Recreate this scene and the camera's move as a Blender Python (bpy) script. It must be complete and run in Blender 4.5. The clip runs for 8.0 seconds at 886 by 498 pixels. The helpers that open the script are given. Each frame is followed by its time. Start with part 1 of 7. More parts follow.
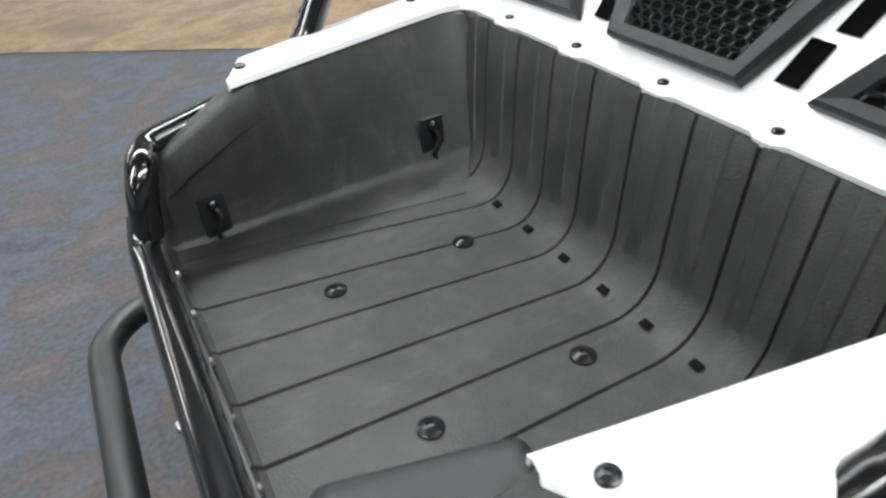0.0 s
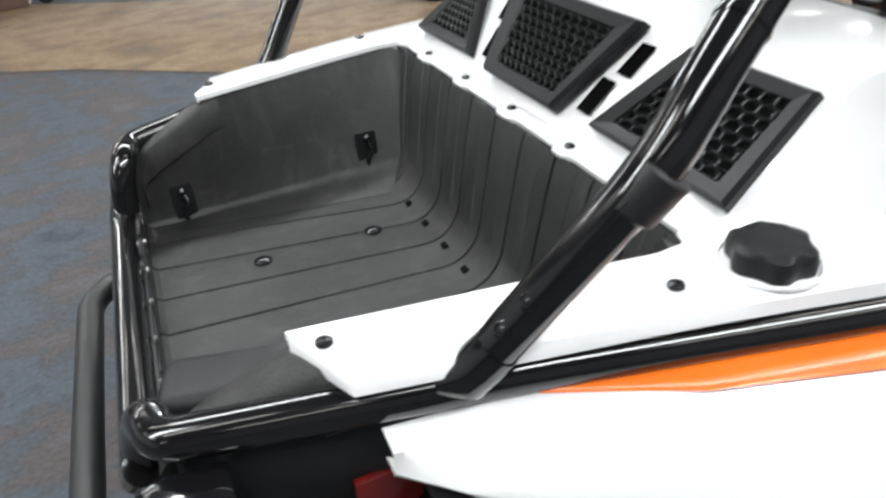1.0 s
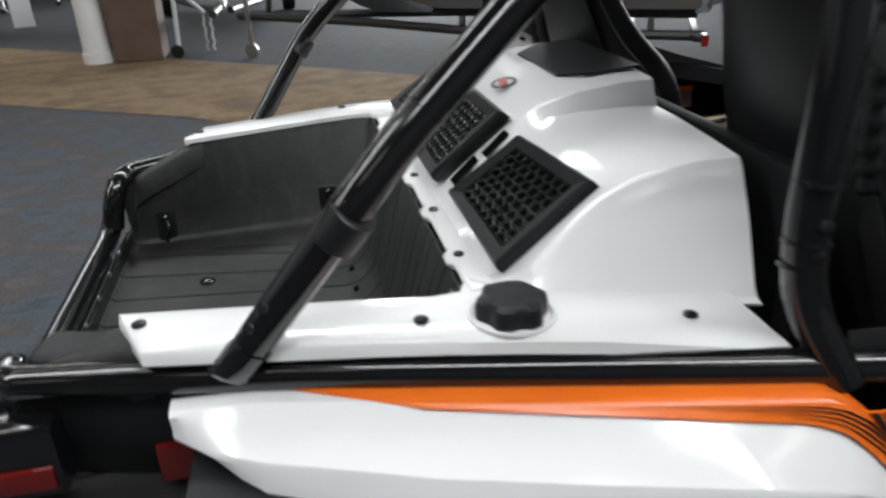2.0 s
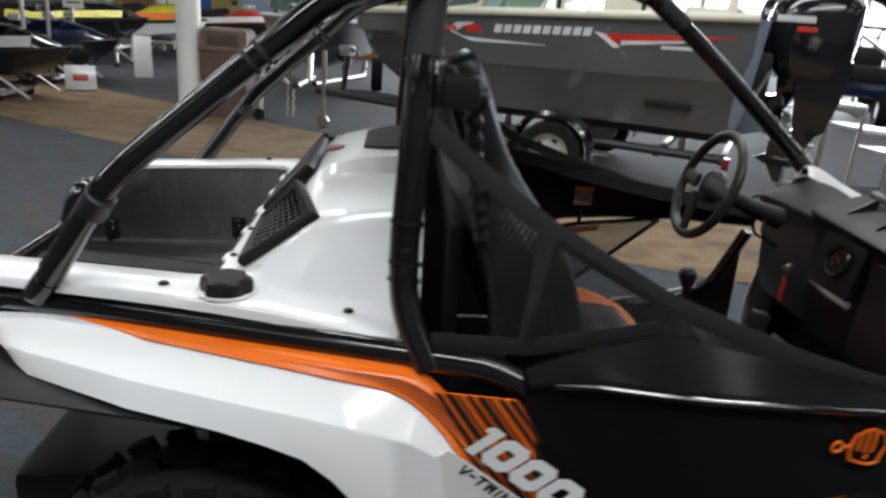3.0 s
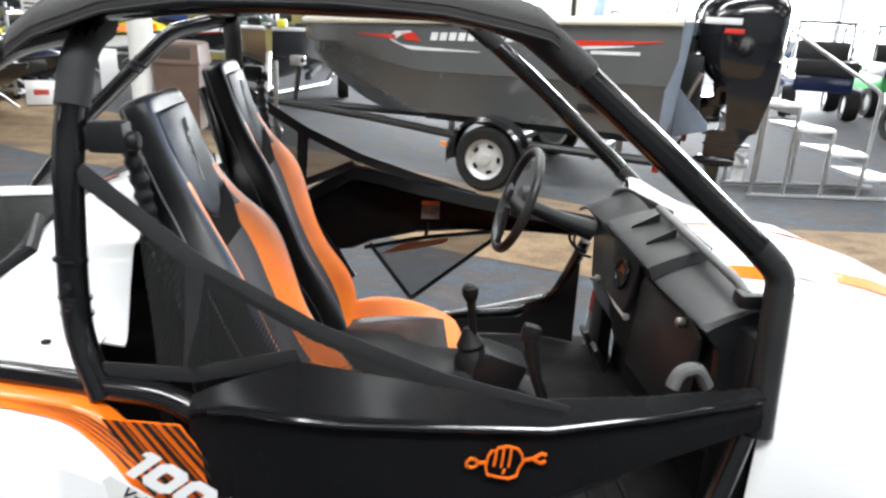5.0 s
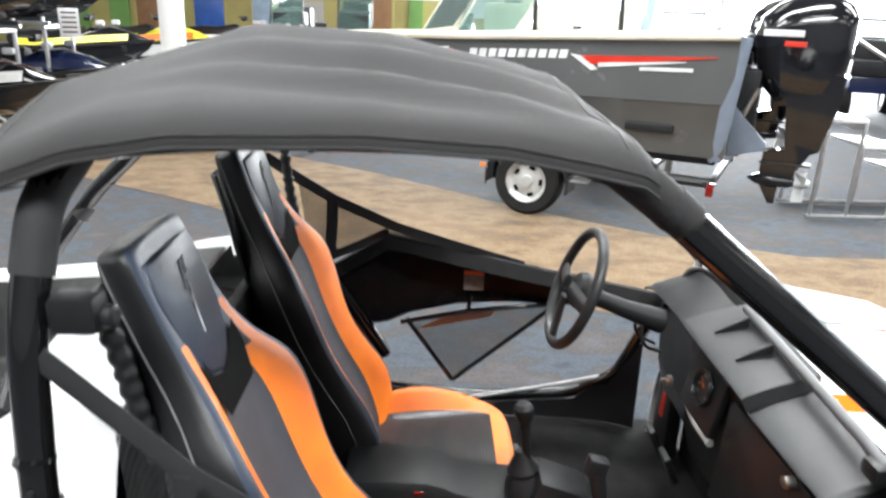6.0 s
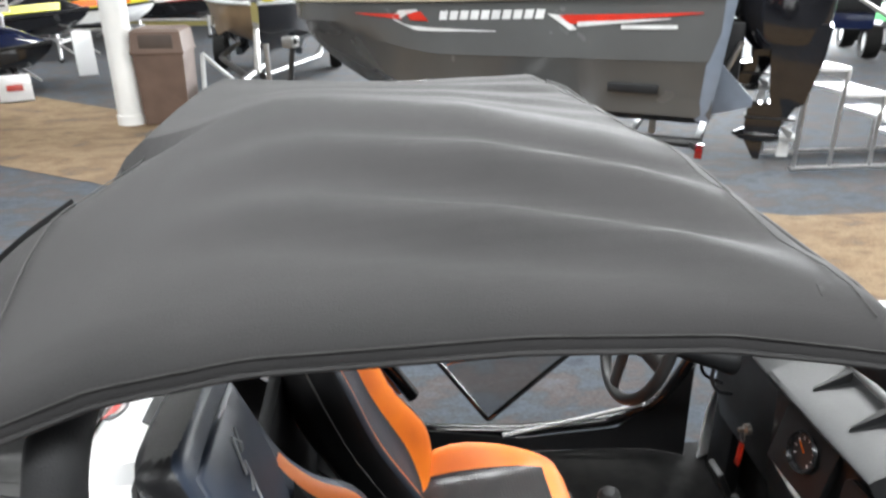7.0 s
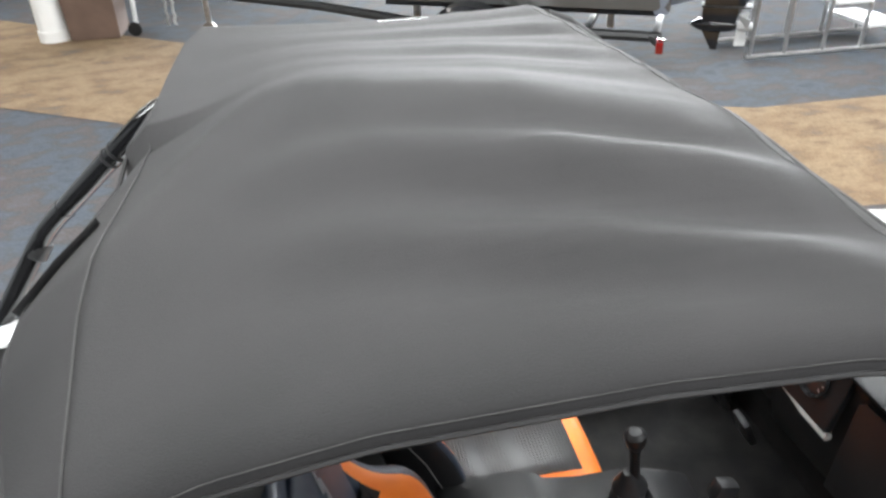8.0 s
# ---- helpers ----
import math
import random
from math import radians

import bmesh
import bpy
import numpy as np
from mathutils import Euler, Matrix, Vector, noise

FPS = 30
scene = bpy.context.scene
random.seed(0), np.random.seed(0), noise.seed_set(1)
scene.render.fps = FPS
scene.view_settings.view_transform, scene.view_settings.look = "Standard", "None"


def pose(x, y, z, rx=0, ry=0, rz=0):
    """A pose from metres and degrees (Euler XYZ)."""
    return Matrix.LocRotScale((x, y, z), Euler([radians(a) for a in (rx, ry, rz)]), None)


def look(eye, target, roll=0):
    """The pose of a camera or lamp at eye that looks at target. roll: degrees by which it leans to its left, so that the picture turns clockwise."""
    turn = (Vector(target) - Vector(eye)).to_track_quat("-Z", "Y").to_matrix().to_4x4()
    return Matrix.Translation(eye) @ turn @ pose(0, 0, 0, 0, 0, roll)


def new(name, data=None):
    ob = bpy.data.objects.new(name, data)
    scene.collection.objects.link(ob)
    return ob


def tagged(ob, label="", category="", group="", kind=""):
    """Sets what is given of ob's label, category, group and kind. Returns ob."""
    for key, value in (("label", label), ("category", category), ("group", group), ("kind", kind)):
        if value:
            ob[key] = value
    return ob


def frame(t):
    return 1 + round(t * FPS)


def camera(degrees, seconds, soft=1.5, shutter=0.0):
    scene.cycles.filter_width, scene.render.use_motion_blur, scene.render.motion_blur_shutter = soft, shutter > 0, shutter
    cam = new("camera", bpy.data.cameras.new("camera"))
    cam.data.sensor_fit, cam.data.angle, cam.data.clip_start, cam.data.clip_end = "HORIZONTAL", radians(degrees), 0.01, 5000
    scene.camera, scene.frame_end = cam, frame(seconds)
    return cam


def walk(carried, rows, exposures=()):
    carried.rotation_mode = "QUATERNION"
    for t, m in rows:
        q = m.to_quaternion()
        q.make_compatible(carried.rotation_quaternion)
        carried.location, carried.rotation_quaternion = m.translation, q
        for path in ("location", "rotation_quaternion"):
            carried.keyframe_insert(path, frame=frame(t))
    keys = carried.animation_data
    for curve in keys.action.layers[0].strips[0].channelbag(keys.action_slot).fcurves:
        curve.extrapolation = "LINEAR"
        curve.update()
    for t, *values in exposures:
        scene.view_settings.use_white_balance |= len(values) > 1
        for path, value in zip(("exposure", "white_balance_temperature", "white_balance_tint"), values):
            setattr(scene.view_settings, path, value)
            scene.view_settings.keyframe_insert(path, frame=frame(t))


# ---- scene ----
cam = camera(64.0, 8.0, 2.5, 0.4)
PATH = [
    (0, (-0.634, -0.67, 1.378), (0.05, 0.82, 0.232), -6.1),
    (0.5, (-0.595, -0.822, 1.398), (0.029, 0.692, 0.25), -5.7),
    (1, (-0.508, -1.02, 1.441), (0.074, 0.57, 0.377), -5.4),
    (1.5, (-0.373, -1.08, 1.463), (0.106, 0.627, 0.537), -2.7),
    (2, (-0.21, -1.302, 1.461), (0.156, 0.467, 0.602), -1.8),
    (2.2, (-0.143, -1.406, 1.471), (0.186, 0.38, 0.632), -1.9),
    (3.3, (0.46, -1.87, 1.521), (0.579, 0.046, 0.958), 5.7),
    (3.5, (0.518, -1.906, 1.531), (0.639, 0.017, 0.997), 5.3),
    (4, (0.707, -2.013, 1.545), (0.856, -0.082, 1.047), 4.5),
    (4.2, (0.756, -2.029, 1.552), (0.935, -0.103, 1.04), 4.4),
    (5.3, (0.925, -1.756, 1.642), (1.048, 0.128, 0.98), 2.4),
    (5.5, (0.93, -1.683, 1.663), (1.027, 0.199, 0.992), 2.1),
    (6, (0.88, -1.509, 1.79), (0.929, 0.383, 1.145), 2.2),
    (6.5, (0.758, -1.314, 1.862), (0.857, 0.581, 1.228), 2.2),
    (7, (0.68, -1.164, 1.945), (0.842, 0.671, 1.165), -0.2),
    (7.2, (0.676, -1.136, 1.983), (0.844, 0.667, 1.136), -1.2),
    (7.5, (0.651, -1.083, 2.026), (0.836, 0.676, 1.094), -2.2),
    (8, (0.553, -1.038, 2.035), (0.836, 0.646, 0.994), -1.8),
]
walk(cam, [(t, look(eye, target, roll)) for t, eye, target, roll in PATH],
     [(0, 0.55), (0.5, 0.9), (0.9, 0.5), (1.4, -0.38), (2.2, -0.52), (3.3, -0.50), (3.6, -0.42), (4.2, 0.08), (5.3, 0.85), (6.0, 1.0), (6.5, 1.06), (7.0, 0.80), (8.0, 0.84)])

# ---------------------------------------------------------------- light
world = bpy.data.worlds.new("showroom_sky")
scene.world = world
world.use_nodes = True
wn = world.node_tree
sky = wn.nodes.new("ShaderNodeTexSky")
sky.sky_type = 'NISHITA'
sky.sun_disc = False
sky.sun_elevation, sky.sun_rotation = radians(35), radians(60)
wn.links.new(sky.outputs[0], wn.nodes["Background"].inputs[0])
wn.nodes["Background"].inputs[1].default_value = 0.12

sun_data = bpy.data.lights.new("sun", 'SUN')
sun_data.energy, sun_data.angle, sun_data.color = 2.5, radians(0.5), (1, 0.95, 0.88)
sun = new("sun", sun_data)
sun.matrix_world = look((30, 17, 24), (0, 0, 0))


def area_lamp(name, centre, target, sx, sy, power, colour=(1, 1, 1)):
    data = bpy.data.lights.new(name, 'AREA')
    data.shape, data.size, data.size_y, data.energy, data.color = 'RECTANGLE', sx, sy, power, colour
    ob = new(name, data)
    ob.matrix_world = look(centre, target)
    return ob


# ---------------------------------------------------------------- materials
def mat(name, colour, rough=0.5, metal=0.0, second=None, scale=6.0, mix=0.5, bump=0.0, bump_scale=60.0,
        rough_var=0.0, coat=0.0, spec=0.5, detail=6.0, coords="Object"):
    """Principled surface with a large and a small noise in colour, roughness and relief."""
    m = bpy.data.materials.new(name)
    m.use_nodes = True
    nt = m.node_tree
    b = nt.nodes["Principled BSDF"]
    b.inputs["Metallic"].default_value = metal
    b.inputs["Specular IOR Level"].default_value = spec
    b.inputs["Coat Weight"].default_value = coat
    b.inputs["Coat Roughness"].default_value = 0.06
    tc = nt.nodes.new("ShaderNodeTexCoord")
    big = nt.nodes.new("ShaderNodeTexNoise")
    big.inputs["Scale"].default_value, big.inputs["Detail"].default_value = scale, detail
    nt.links.new(tc.outputs[coords], big.inputs["Vector"])
    ramp = nt.nodes.new("ShaderNodeValToRGB")
    second = second or tuple(c * 0.8 for c in colour)
    ramp.color_ramp.elements[0].position, ramp.color_ramp.elements[1].position = 0.5 - 0.3 * mix, 0.5 + 0.3 * mix
    ramp.color_ramp.elements[0].color, ramp.color_ramp.elements[1].color = (*second, 1), (*colour, 1)
    nt.links.new(big.outputs["Fac"], ramp.inputs[0])
    nt.links.new(ramp.outputs[0], b.inputs["Base Color"])
    small = nt.nodes.new("ShaderNodeTexNoise")
    small.inputs["Scale"].default_value, small.inputs["Detail"].default_value = bump_scale, 4
    nt.links.new(tc.outputs[coords], small.inputs["Vector"])
    rr = nt.nodes.new("ShaderNodeMapRange")
    rr.inputs["To Min"].default_value, rr.inputs["To Max"].default_value = max(0.02, rough - rough_var), min(1, rough + rough_var)
    nt.links.new(big.outputs["Fac"], rr.inputs["Value"])
    nt.links.new(rr.outputs[0], b.inputs["Roughness"])
    if bump:
        bp = nt.nodes.new("ShaderNodeBump")
        bp.inputs["Strength"].default_value, bp.inputs["Distance"].default_value = bump, 0.002
        nt.links.new(small.outputs["Fac"], bp.inputs["Height"])
        nt.links.new(bp.outputs[0], b.inputs["Normal"])
    return m


M = {}
M["plastic"] = mat("black_plastic", (0.012, 0.0125, 0.0135), 0.45, second=(0.010, 0.010, 0.011), spec=0.3, scale=9, bump=0.25, bump_scale=300, rough_var=0.1)
M["dash"] = mat("grey_black_plastic", (0.010, 0.0104, 0.0112), 0.36, spec=0.42, second=(0.0085, 0.009, 0.0095), scale=8, bump=0.3, bump_scale=320, rough_var=0.08)
M["tube"] = mat("gloss_black_powder_coat", (0.006, 0.006, 0.0065), 0.13, second=(0.0045, 0.0045, 0.005), scale=12, bump=0.03, bump_scale=120, rough_var=0.05, coat=0.4)
M["satin"] = mat("satin_black_paint", (0.013, 0.013, 0.014), 0.42, second=(0.02, 0.02, 0.02), scale=12, bump=0.1, bump_scale=200, rough_var=0.08)
M["white"] = mat("white_moulded_plastic", (0.84, 0.84, 0.84), 0.16, second=(0.80, 0.805, 0.81), scale=3, bump=0.02, bump_scale=30, rough_var=0.03, coat=0.3)
M["orange"] = mat("orange_decal", (0.85, 0.17, 0.012), 0.25, second=(0.80, 0.15, 0.01), scale=5, rough_var=0.04)
M["red"] = mat("red_plastic", (0.55, 0.03, 0.015), 0.3, scale=8)
M["decal_black"] = mat("black_decal", (0.015, 0.012, 0.012), 0.3, scale=5)
# near-black that paints the shade inside holes, slots and vents
M["unlit_depth"] = mat("unlit_opening_black", (0.004, 0.004, 0.004), 0.9, scale=5, spec=0.1)
M["steel"] = mat("zinc_steel", (0.55, 0.54, 0.52), 0.32, 1.0, second=(0.4, 0.39, 0.37), scale=20, rough_var=0.1, bump=0.1)
M["blackbolt"] = mat("black_bolt", (0.03, 0.03, 0.032), 0.22, 0.6, scale=20)
M["vinyl"] = mat("black_seat_vinyl", (0.012, 0.012, 0.013), 0.34, spec=0.35, second=(0.012, 0.012, 0.013), scale=14, bump=0.35, bump_scale=420, rough_var=0.06)
M["vinyl_blue"] = mat("slate_headrest_vinyl", (0.030, 0.040, 0.062), 0.38, second=(0.023, 0.032, 0.050), spec=0.4, scale=10, bump=0.3, bump_scale=420, rough_var=0.05)
M["vinyl_orange"] = mat("orange_seat_vinyl", (0.88, 0.22, 0.02), 0.42, second=(0.76, 0.17, 0.025), scale=10, bump=0.35, bump_scale=420, rough_var=0.05)
M["vinyl_grey"] = mat("charcoal_seat_cloth", (0.046, 0.048, 0.060), 0.6, second=(0.034, 0.036, 0.046), scale=16, bump=0.5, bump_scale=500)
M["rubber"] = mat("tyre_rubber", (0.010, 0.010, 0.010), 0.8, spec=0.2, second=(0.014, 0.0135, 0.013), scale=10, bump=0.3)
M["canvas"] = mat("charcoal_canvas", (0.0272, 0.0260, 0.0264), 0.72, second=(0.0196, 0.0189, 0.0191), scale=5, bump=0.4, bump_scale=700, rough_var=0.05, spec=0.3)
M["strap"] = mat("black_webbing", (0.014, 0.014, 0.015), 0.75, second=(0.010, 0.010, 0.011), scale=20, bump=0.5, bump_scale=500)
M["column"] = mat("white_column_paint", (0.80, 0.80, 0.78), 0.5, second=(0.74, 0.74, 0.72), scale=2, bump=0.1, bump_scale=40)
M["bin"] = mat("brown_bin_plastic", (0.13, 0.082, 0.06), 0.6, second=(0.10, 0.063, 0.046), scale=4, bump=0.3, bump_scale=80)
M["alu"] = mat("brushed_aluminium", (0.62, 0.62, 0.62), 0.38, 1.0, second=(0.5, 0.5, 0.5), scale=15, rough_var=0.1)
M["hull"] = mat("grey_hull_paint", (0.085, 0.088, 0.088), 0.26, second=(0.075, 0.077, 0.077), scale=2, rough_var=0.05, coat=0.2)
M["cream"] = mat("cream_gunwale", (0.72, 0.69, 0.58), 0.35, second=(0.66, 0.63, 0.52), scale=3)
M["gloss_black"] = mat("gloss_black_cowl", (0.006, 0.006, 0.008), 0.14, scale=4, coat=0.8)
M["wall"] = mat("painted_wall", (0.74, 0.76, 0.78), 0.7, second=(0.70, 0.72, 0.74), scale=1.2, bump=0.1)
# for the unseen south wall, dark to tame reflections in black panels
M["wall_unseen_dark"] = mat("dark_unseen_wall", (0.13, 0.13, 0.135), 0.7, second=(0.11, 0.11, 0.115), scale=1.2, bump=0.1)
M["pan"] = mat("matt_black_floor_plastic", (0.007, 0.007, 0.0075), 0.75, spec=0.12, second=(0.014, 0.0135, 0.013), scale=14, mix=0.7, bump=0.5, bump_scale=180, rough_var=0.12)
M["ceil"] = mat("dark_ceiling_board", (0.16, 0.16, 0.165), 0.8, scale=2, bump=0.2)
M["fixture"] = mat("white_fixture_enamel", (0.75, 0.75, 0.74), 0.4, scale=4)


M["door"] = mat("black_door_plastic", (0.0065, 0.0065, 0.007), 0.27, spec=0.07, second=(0.008, 0.008, 0.009), scale=6, bump=0.15, bump_scale=260, rough_var=0.06)
M["thread"] = mat("pale_thread", (0.42, 0.44, 0.46), 0.7, scale=30)
# stitching colour, also used to paint the light on the front hem
M["seam_thread_and_lit_hem"] = mat("seam_thread_and_lit_hem", (0.045, 0.044, 0.043), 0.8, scale=40)
M["thread_dark"] = mat("grey_thread", (0.10, 0.10, 0.10), 0.7, scale=30)
M["grey_plastic"] = mat("mid_grey_plastic", (0.11, 0.11, 0.112), 0.5, second=(0.085, 0.085, 0.088), scale=10, bump=0.2)
M["pale"] = mat("pale_grey_plastic", (0.36, 0.36, 0.35), 0.45, second=(0.30, 0.30, 0.29), scale=10, bump=0.2)
M["smoke"] = mat("smoked_plastic", (0.03, 0.032, 0.034), 0.5, scale=6)
M["label_dim"] = mat("warning_label_film", (0.20, 0.16, 0.14), 0.5, second=(0.12, 0.10, 0.09), scale=120, mix=0.4)
M["label"] = mat("label_paper", (0.55, 0.53, 0.48), 0.6, second=(0.25, 0.24, 0.22), scale=120, mix=0.4)
M["redlens"] = mat("red_lens", (0.17, 0.008, 0.007), 0.12, scale=8, coat=0.5)


def perforated(name, colour, pitch, hole):
    """Woven or punched sheet: a fine grid of dots that darkens and dents it."""
    m = mat(name, colour, 0.3, scale=12)
    nt = m.node_tree
    b = nt.nodes["Principled BSDF"]
    tc = nt.nodes.new("ShaderNodeTexCoord")
    vo = nt.nodes.new("ShaderNodeTexVoronoi")
    vo.inputs["Scale"].default_value, vo.inputs["Randomness"].default_value = 1 / pitch, 0.0
    nt.links.new(tc.outputs["Object"], vo.inputs["Vector"])
    mr = nt.nodes.new("ShaderNodeMapRange")
    mr.inputs["From Min"].default_value, mr.inputs["From Max"].default_value = hole * 0.6, hole
    nt.links.new(vo.outputs["Distance"], mr.inputs["Value"])
    bp = nt.nodes.new("ShaderNodeBump")
    bp.inputs["Strength"].default_value, bp.inputs["Distance"].default_value = 0.7, 0.003
    nt.links.new(mr.outputs[0], bp.inputs["Height"])
    nt.links.new(bp.outputs[0], b.inputs["Normal"])
    return m


def scuffed(name, base, pale):
    """Grained black plastic with dusty bloom, drip streaks and fine scratches."""
    m = mat(name, base, 0.5, second=tuple(c * 0.55 for c in base), scale=5, mix=0.8, bump=0.7, bump_scale=330, rough_var=0.12, detail=9)
    nt = m.node_tree
    b = nt.nodes["Principled BSDF"]
    old = b.inputs["Base Color"].links[0].from_socket
    tc = nt.nodes.new("ShaderNodeTexCoord")
    def layer(under, stretch, scale, low, high, amount, turn=0.0):
        mp = nt.nodes.new("ShaderNodeMapping")
        mp.inputs["Scale"].default_value = stretch
        mp.inputs["Rotation"].default_value = (0, 0, turn)
        nz = nt.nodes.new("ShaderNodeTexNoise")
        nz.inputs["Scale"].default_value, nz.inputs["Detail"].default_value, nz.inputs["Roughness"].default_value = scale, 8, 0.65
        mr = nt.nodes.new("ShaderNodeMapRange")
        for k, v in (("From Min", low), ("From Max", high), ("To Max", amount)):
            mr.inputs[k].default_value = v
        mx = nt.nodes.new("ShaderNodeMix")
        mx.data_type = 'RGBA'
        mx.inputs[7].default_value = (*pale, 1)
        nt.links.new(tc.outputs["Object"], mp.inputs["Vector"])
        nt.links.new(mp.outputs[0], nz.inputs["Vector"])
        nt.links.new(nz.outputs["Fac"], mr.inputs["Value"])
        nt.links.new(mr.outputs[0], mx.inputs[0])
        nt.links.new(under, mx.inputs[6])
        return mx.outputs[2]
    c = layer(old, (1, 1, 0.25), 22, 0.50, 0.78, 0.5)
    c = layer(c, (0.3, 1.6, 1), 45, 0.57, 0.75, 0.45, 0.15)
    c = layer(c, (1, 1, 1), 3.2, 0.45, 0.75, 0.45)
    nt.links.new(c, b.inputs["Base Color"])
    return m


M["liner"] = scuffed("textured_black_plastic", (0.018, 0.018, 0.018), (0.066, 0.065, 0.062))
M["perforated"] = perforated("black_perforated_vinyl", (0.013, 0.013, 0.014), 0.009, 0.4)


def netting(name, colour, pitch, hole):
    """See-through net: holes in a regular grid."""
    m = perforated(name, colour, pitch, hole)
    nt = m.node_tree
    b = nt.nodes["Principled BSDF"]
    vo = [n for n in nt.nodes if n.bl_idname == "ShaderNodeTexVoronoi"][0]
    gt = nt.nodes.new("ShaderNodeMath")
    gt.operation = 'GREATER_THAN'
    gt.inputs[1].default_value = hole
    nt.links.new(vo.outputs["Distance"], gt.inputs[0])
    nt.links.new(gt.outputs[0], b.inputs["Alpha"])
    return m


M["side_netting"] = netting("black_side_netting", (0.010, 0.010, 0.010), 0.0022, 0.43)
M["netting"] = netting("black_netting", (0.010, 0.010, 0.010), 0.0016, 0.47)


M["mustard"] = mat("mustard_wall_paint", (0.42, 0.36, 0.13), 0.65, second=(0.36, 0.31, 0.11), scale=1.5, bump=0.1)
M["green"] = mat("green_paint", (0.16, 0.33, 0.08), 0.55, scale=2)
M["door_wood"] = mat("brown_door_veneer", (0.26, 0.13, 0.05), 0.45, second=(0.20, 0.095, 0.035), scale=3)
M["blue"] = mat("blue_gloss", (0.03, 0.11, 0.42), 0.3, scale=4)
M["pale_blue"] = mat("pale_blue_paint", (0.35, 0.46, 0.58), 0.45, scale=4)
M["navy"] = mat("navy_gloss", (0.010, 0.018, 0.065), 0.12, scale=4, coat=0.5)
M["yellow"] = mat("yellow_gloss", (0.72, 0.66, 0.04), 0.25, scale=4)
M["lime"] = mat("green_gloss", (0.05, 0.36, 0.09), 0.25, scale=4)
M["tan"] = mat("tan_hull_paint", (0.20, 0.135, 0.075), 0.3, scale=4)
M["silver"] = mat("silver_decal", (0.62, 0.63, 0.63), 0.3, scale=6)
M["silver_paint"] = mat("silver_rim_paint", (0.50, 0.50, 0.49), 0.35, 0.3, scale=10)
M["blue_grey"] = mat("blue_grey_paint", (0.16, 0.19, 0.24), 0.35, scale=5)
M["pale_deck"] = mat("pale_deck_vinyl", (0.55, 0.55, 0.52), 0.6, scale=6, bump=0.2)
M["bin_dark"] = mat("dark_brown_plastic", (0.07, 0.05, 0.04), 0.6, scale=6)


def glass(name, colour, clear):
    """Clear sheet glass."""
    m = mat(name, colour, 0.04, scale=3)
    b = m.node_tree.nodes["Principled BSDF"]
    b.inputs["Transmission Weight"].default_value = clear
    b.inputs["IOR"].default_value = 1.45
    return m


def glow(name, colour, strength):
    m = mat(name, colour, 0.9, scale=0.4)
    b = m.node_tree.nodes["Principled BSDF"]
    b.inputs["Emission Color"].default_value, b.inputs["Emission Strength"].default_value = (*colour, 1), strength
    return m


M["glass"] = glass("window_glass", (0.95, 0.97, 0.97), 1.0)
M["tint"] = glass("green_tinted_screen", (0.35, 0.55, 0.50), 0.8)
M["daylight"] = glow("overcast_daylight", (0.92, 0.96, 1.0), 3.5)


def carpet(name, tones, scale):
    """Loop-pile carpet: patches of several tones over a fine tufted relief."""
    m = bpy.data.materials.new(name)
    m.use_nodes = True
    nt = m.node_tree
    b = nt.nodes["Principled BSDF"]
    b.inputs["Roughness"].default_value, b.inputs["Specular IOR Level"].default_value = 0.9, 0.2
    tc = nt.nodes.new("ShaderNodeTexCoord")
    mp = nt.nodes.new("ShaderNodeMapping")
    mp.inputs["Rotation"].default_value = (0, 0, radians(-18))
    mp.inputs["Scale"].default_value = (1.0, 1.5, 1.0)
    nt.links.new(tc.outputs["Object"], mp.inputs["Vector"])
    warp = nt.nodes.new("ShaderNodeTexNoise")
    warp.inputs["Scale"].default_value, warp.inputs["Detail"].default_value, warp.inputs["Roughness"].default_value = scale, 8, 0.62
    nt.links.new(mp.outputs[0], warp.inputs["Vector"])
    ramp = nt.nodes.new("ShaderNodeValToRGB")
    els = ramp.color_ramp.elements
    while len(els) < len(tones):
        els.new(0.5)
    for i, (pos, col) in enumerate(tones):
        els[i].position, els[i].color = pos, (*col, 1)
    nt.links.new(warp.outputs["Fac"], ramp.inputs[0])
    tuft = nt.nodes.new("ShaderNodeTexNoise")
    tuft.inputs["Scale"].default_value, tuft.inputs["Detail"].default_value = 55, 3
    nt.links.new(tc.outputs["Object"], tuft.inputs["Vector"])
    mixc = nt.nodes.new("ShaderNodeMix")
    mixc.data_type, mixc.blend_type = 'RGBA', 'OVERLAY'
    mixc.inputs[0].default_value = 0.45
    nt.links.new(ramp.outputs[0], mixc.inputs[6])
    nt.links.new(tuft.outputs["Fac"], mixc.inputs[7])
    nt.links.new(mixc.outputs[2], b.inputs["Base Color"])
    bp = nt.nodes.new("ShaderNodeBump")
    bp.inputs["Strength"].default_value, bp.inputs["Distance"].default_value = 0.6, 0.006
    nt.links.new(tuft.outputs["Fac"], bp.inputs["Height"])
    nt.links.new(bp.outputs[0], b.inputs["Normal"])
    return m


M["carpet"] = carpet("blue_grey_carpet", [(0.32, (0.040, 0.047, 0.058)), (0.44, (0.061, 0.071, 0.085)), (0.50, (0.053, 0.058, 0.064)), (0.56, (0.068, 0.058, 0.057)), (0.68, (0.074, 0.077, 0.084))], 2.6)
M["aisle"] = carpet("tan_aisle_carpet", [(0.32, (0.100, 0.084, 0.069)), (0.44, (0.155, 0.104, 0.062)), (0.56, (0.208, 0.148, 0.091)), (0.70, (0.120, 0.081, 0.050))], 2.0)


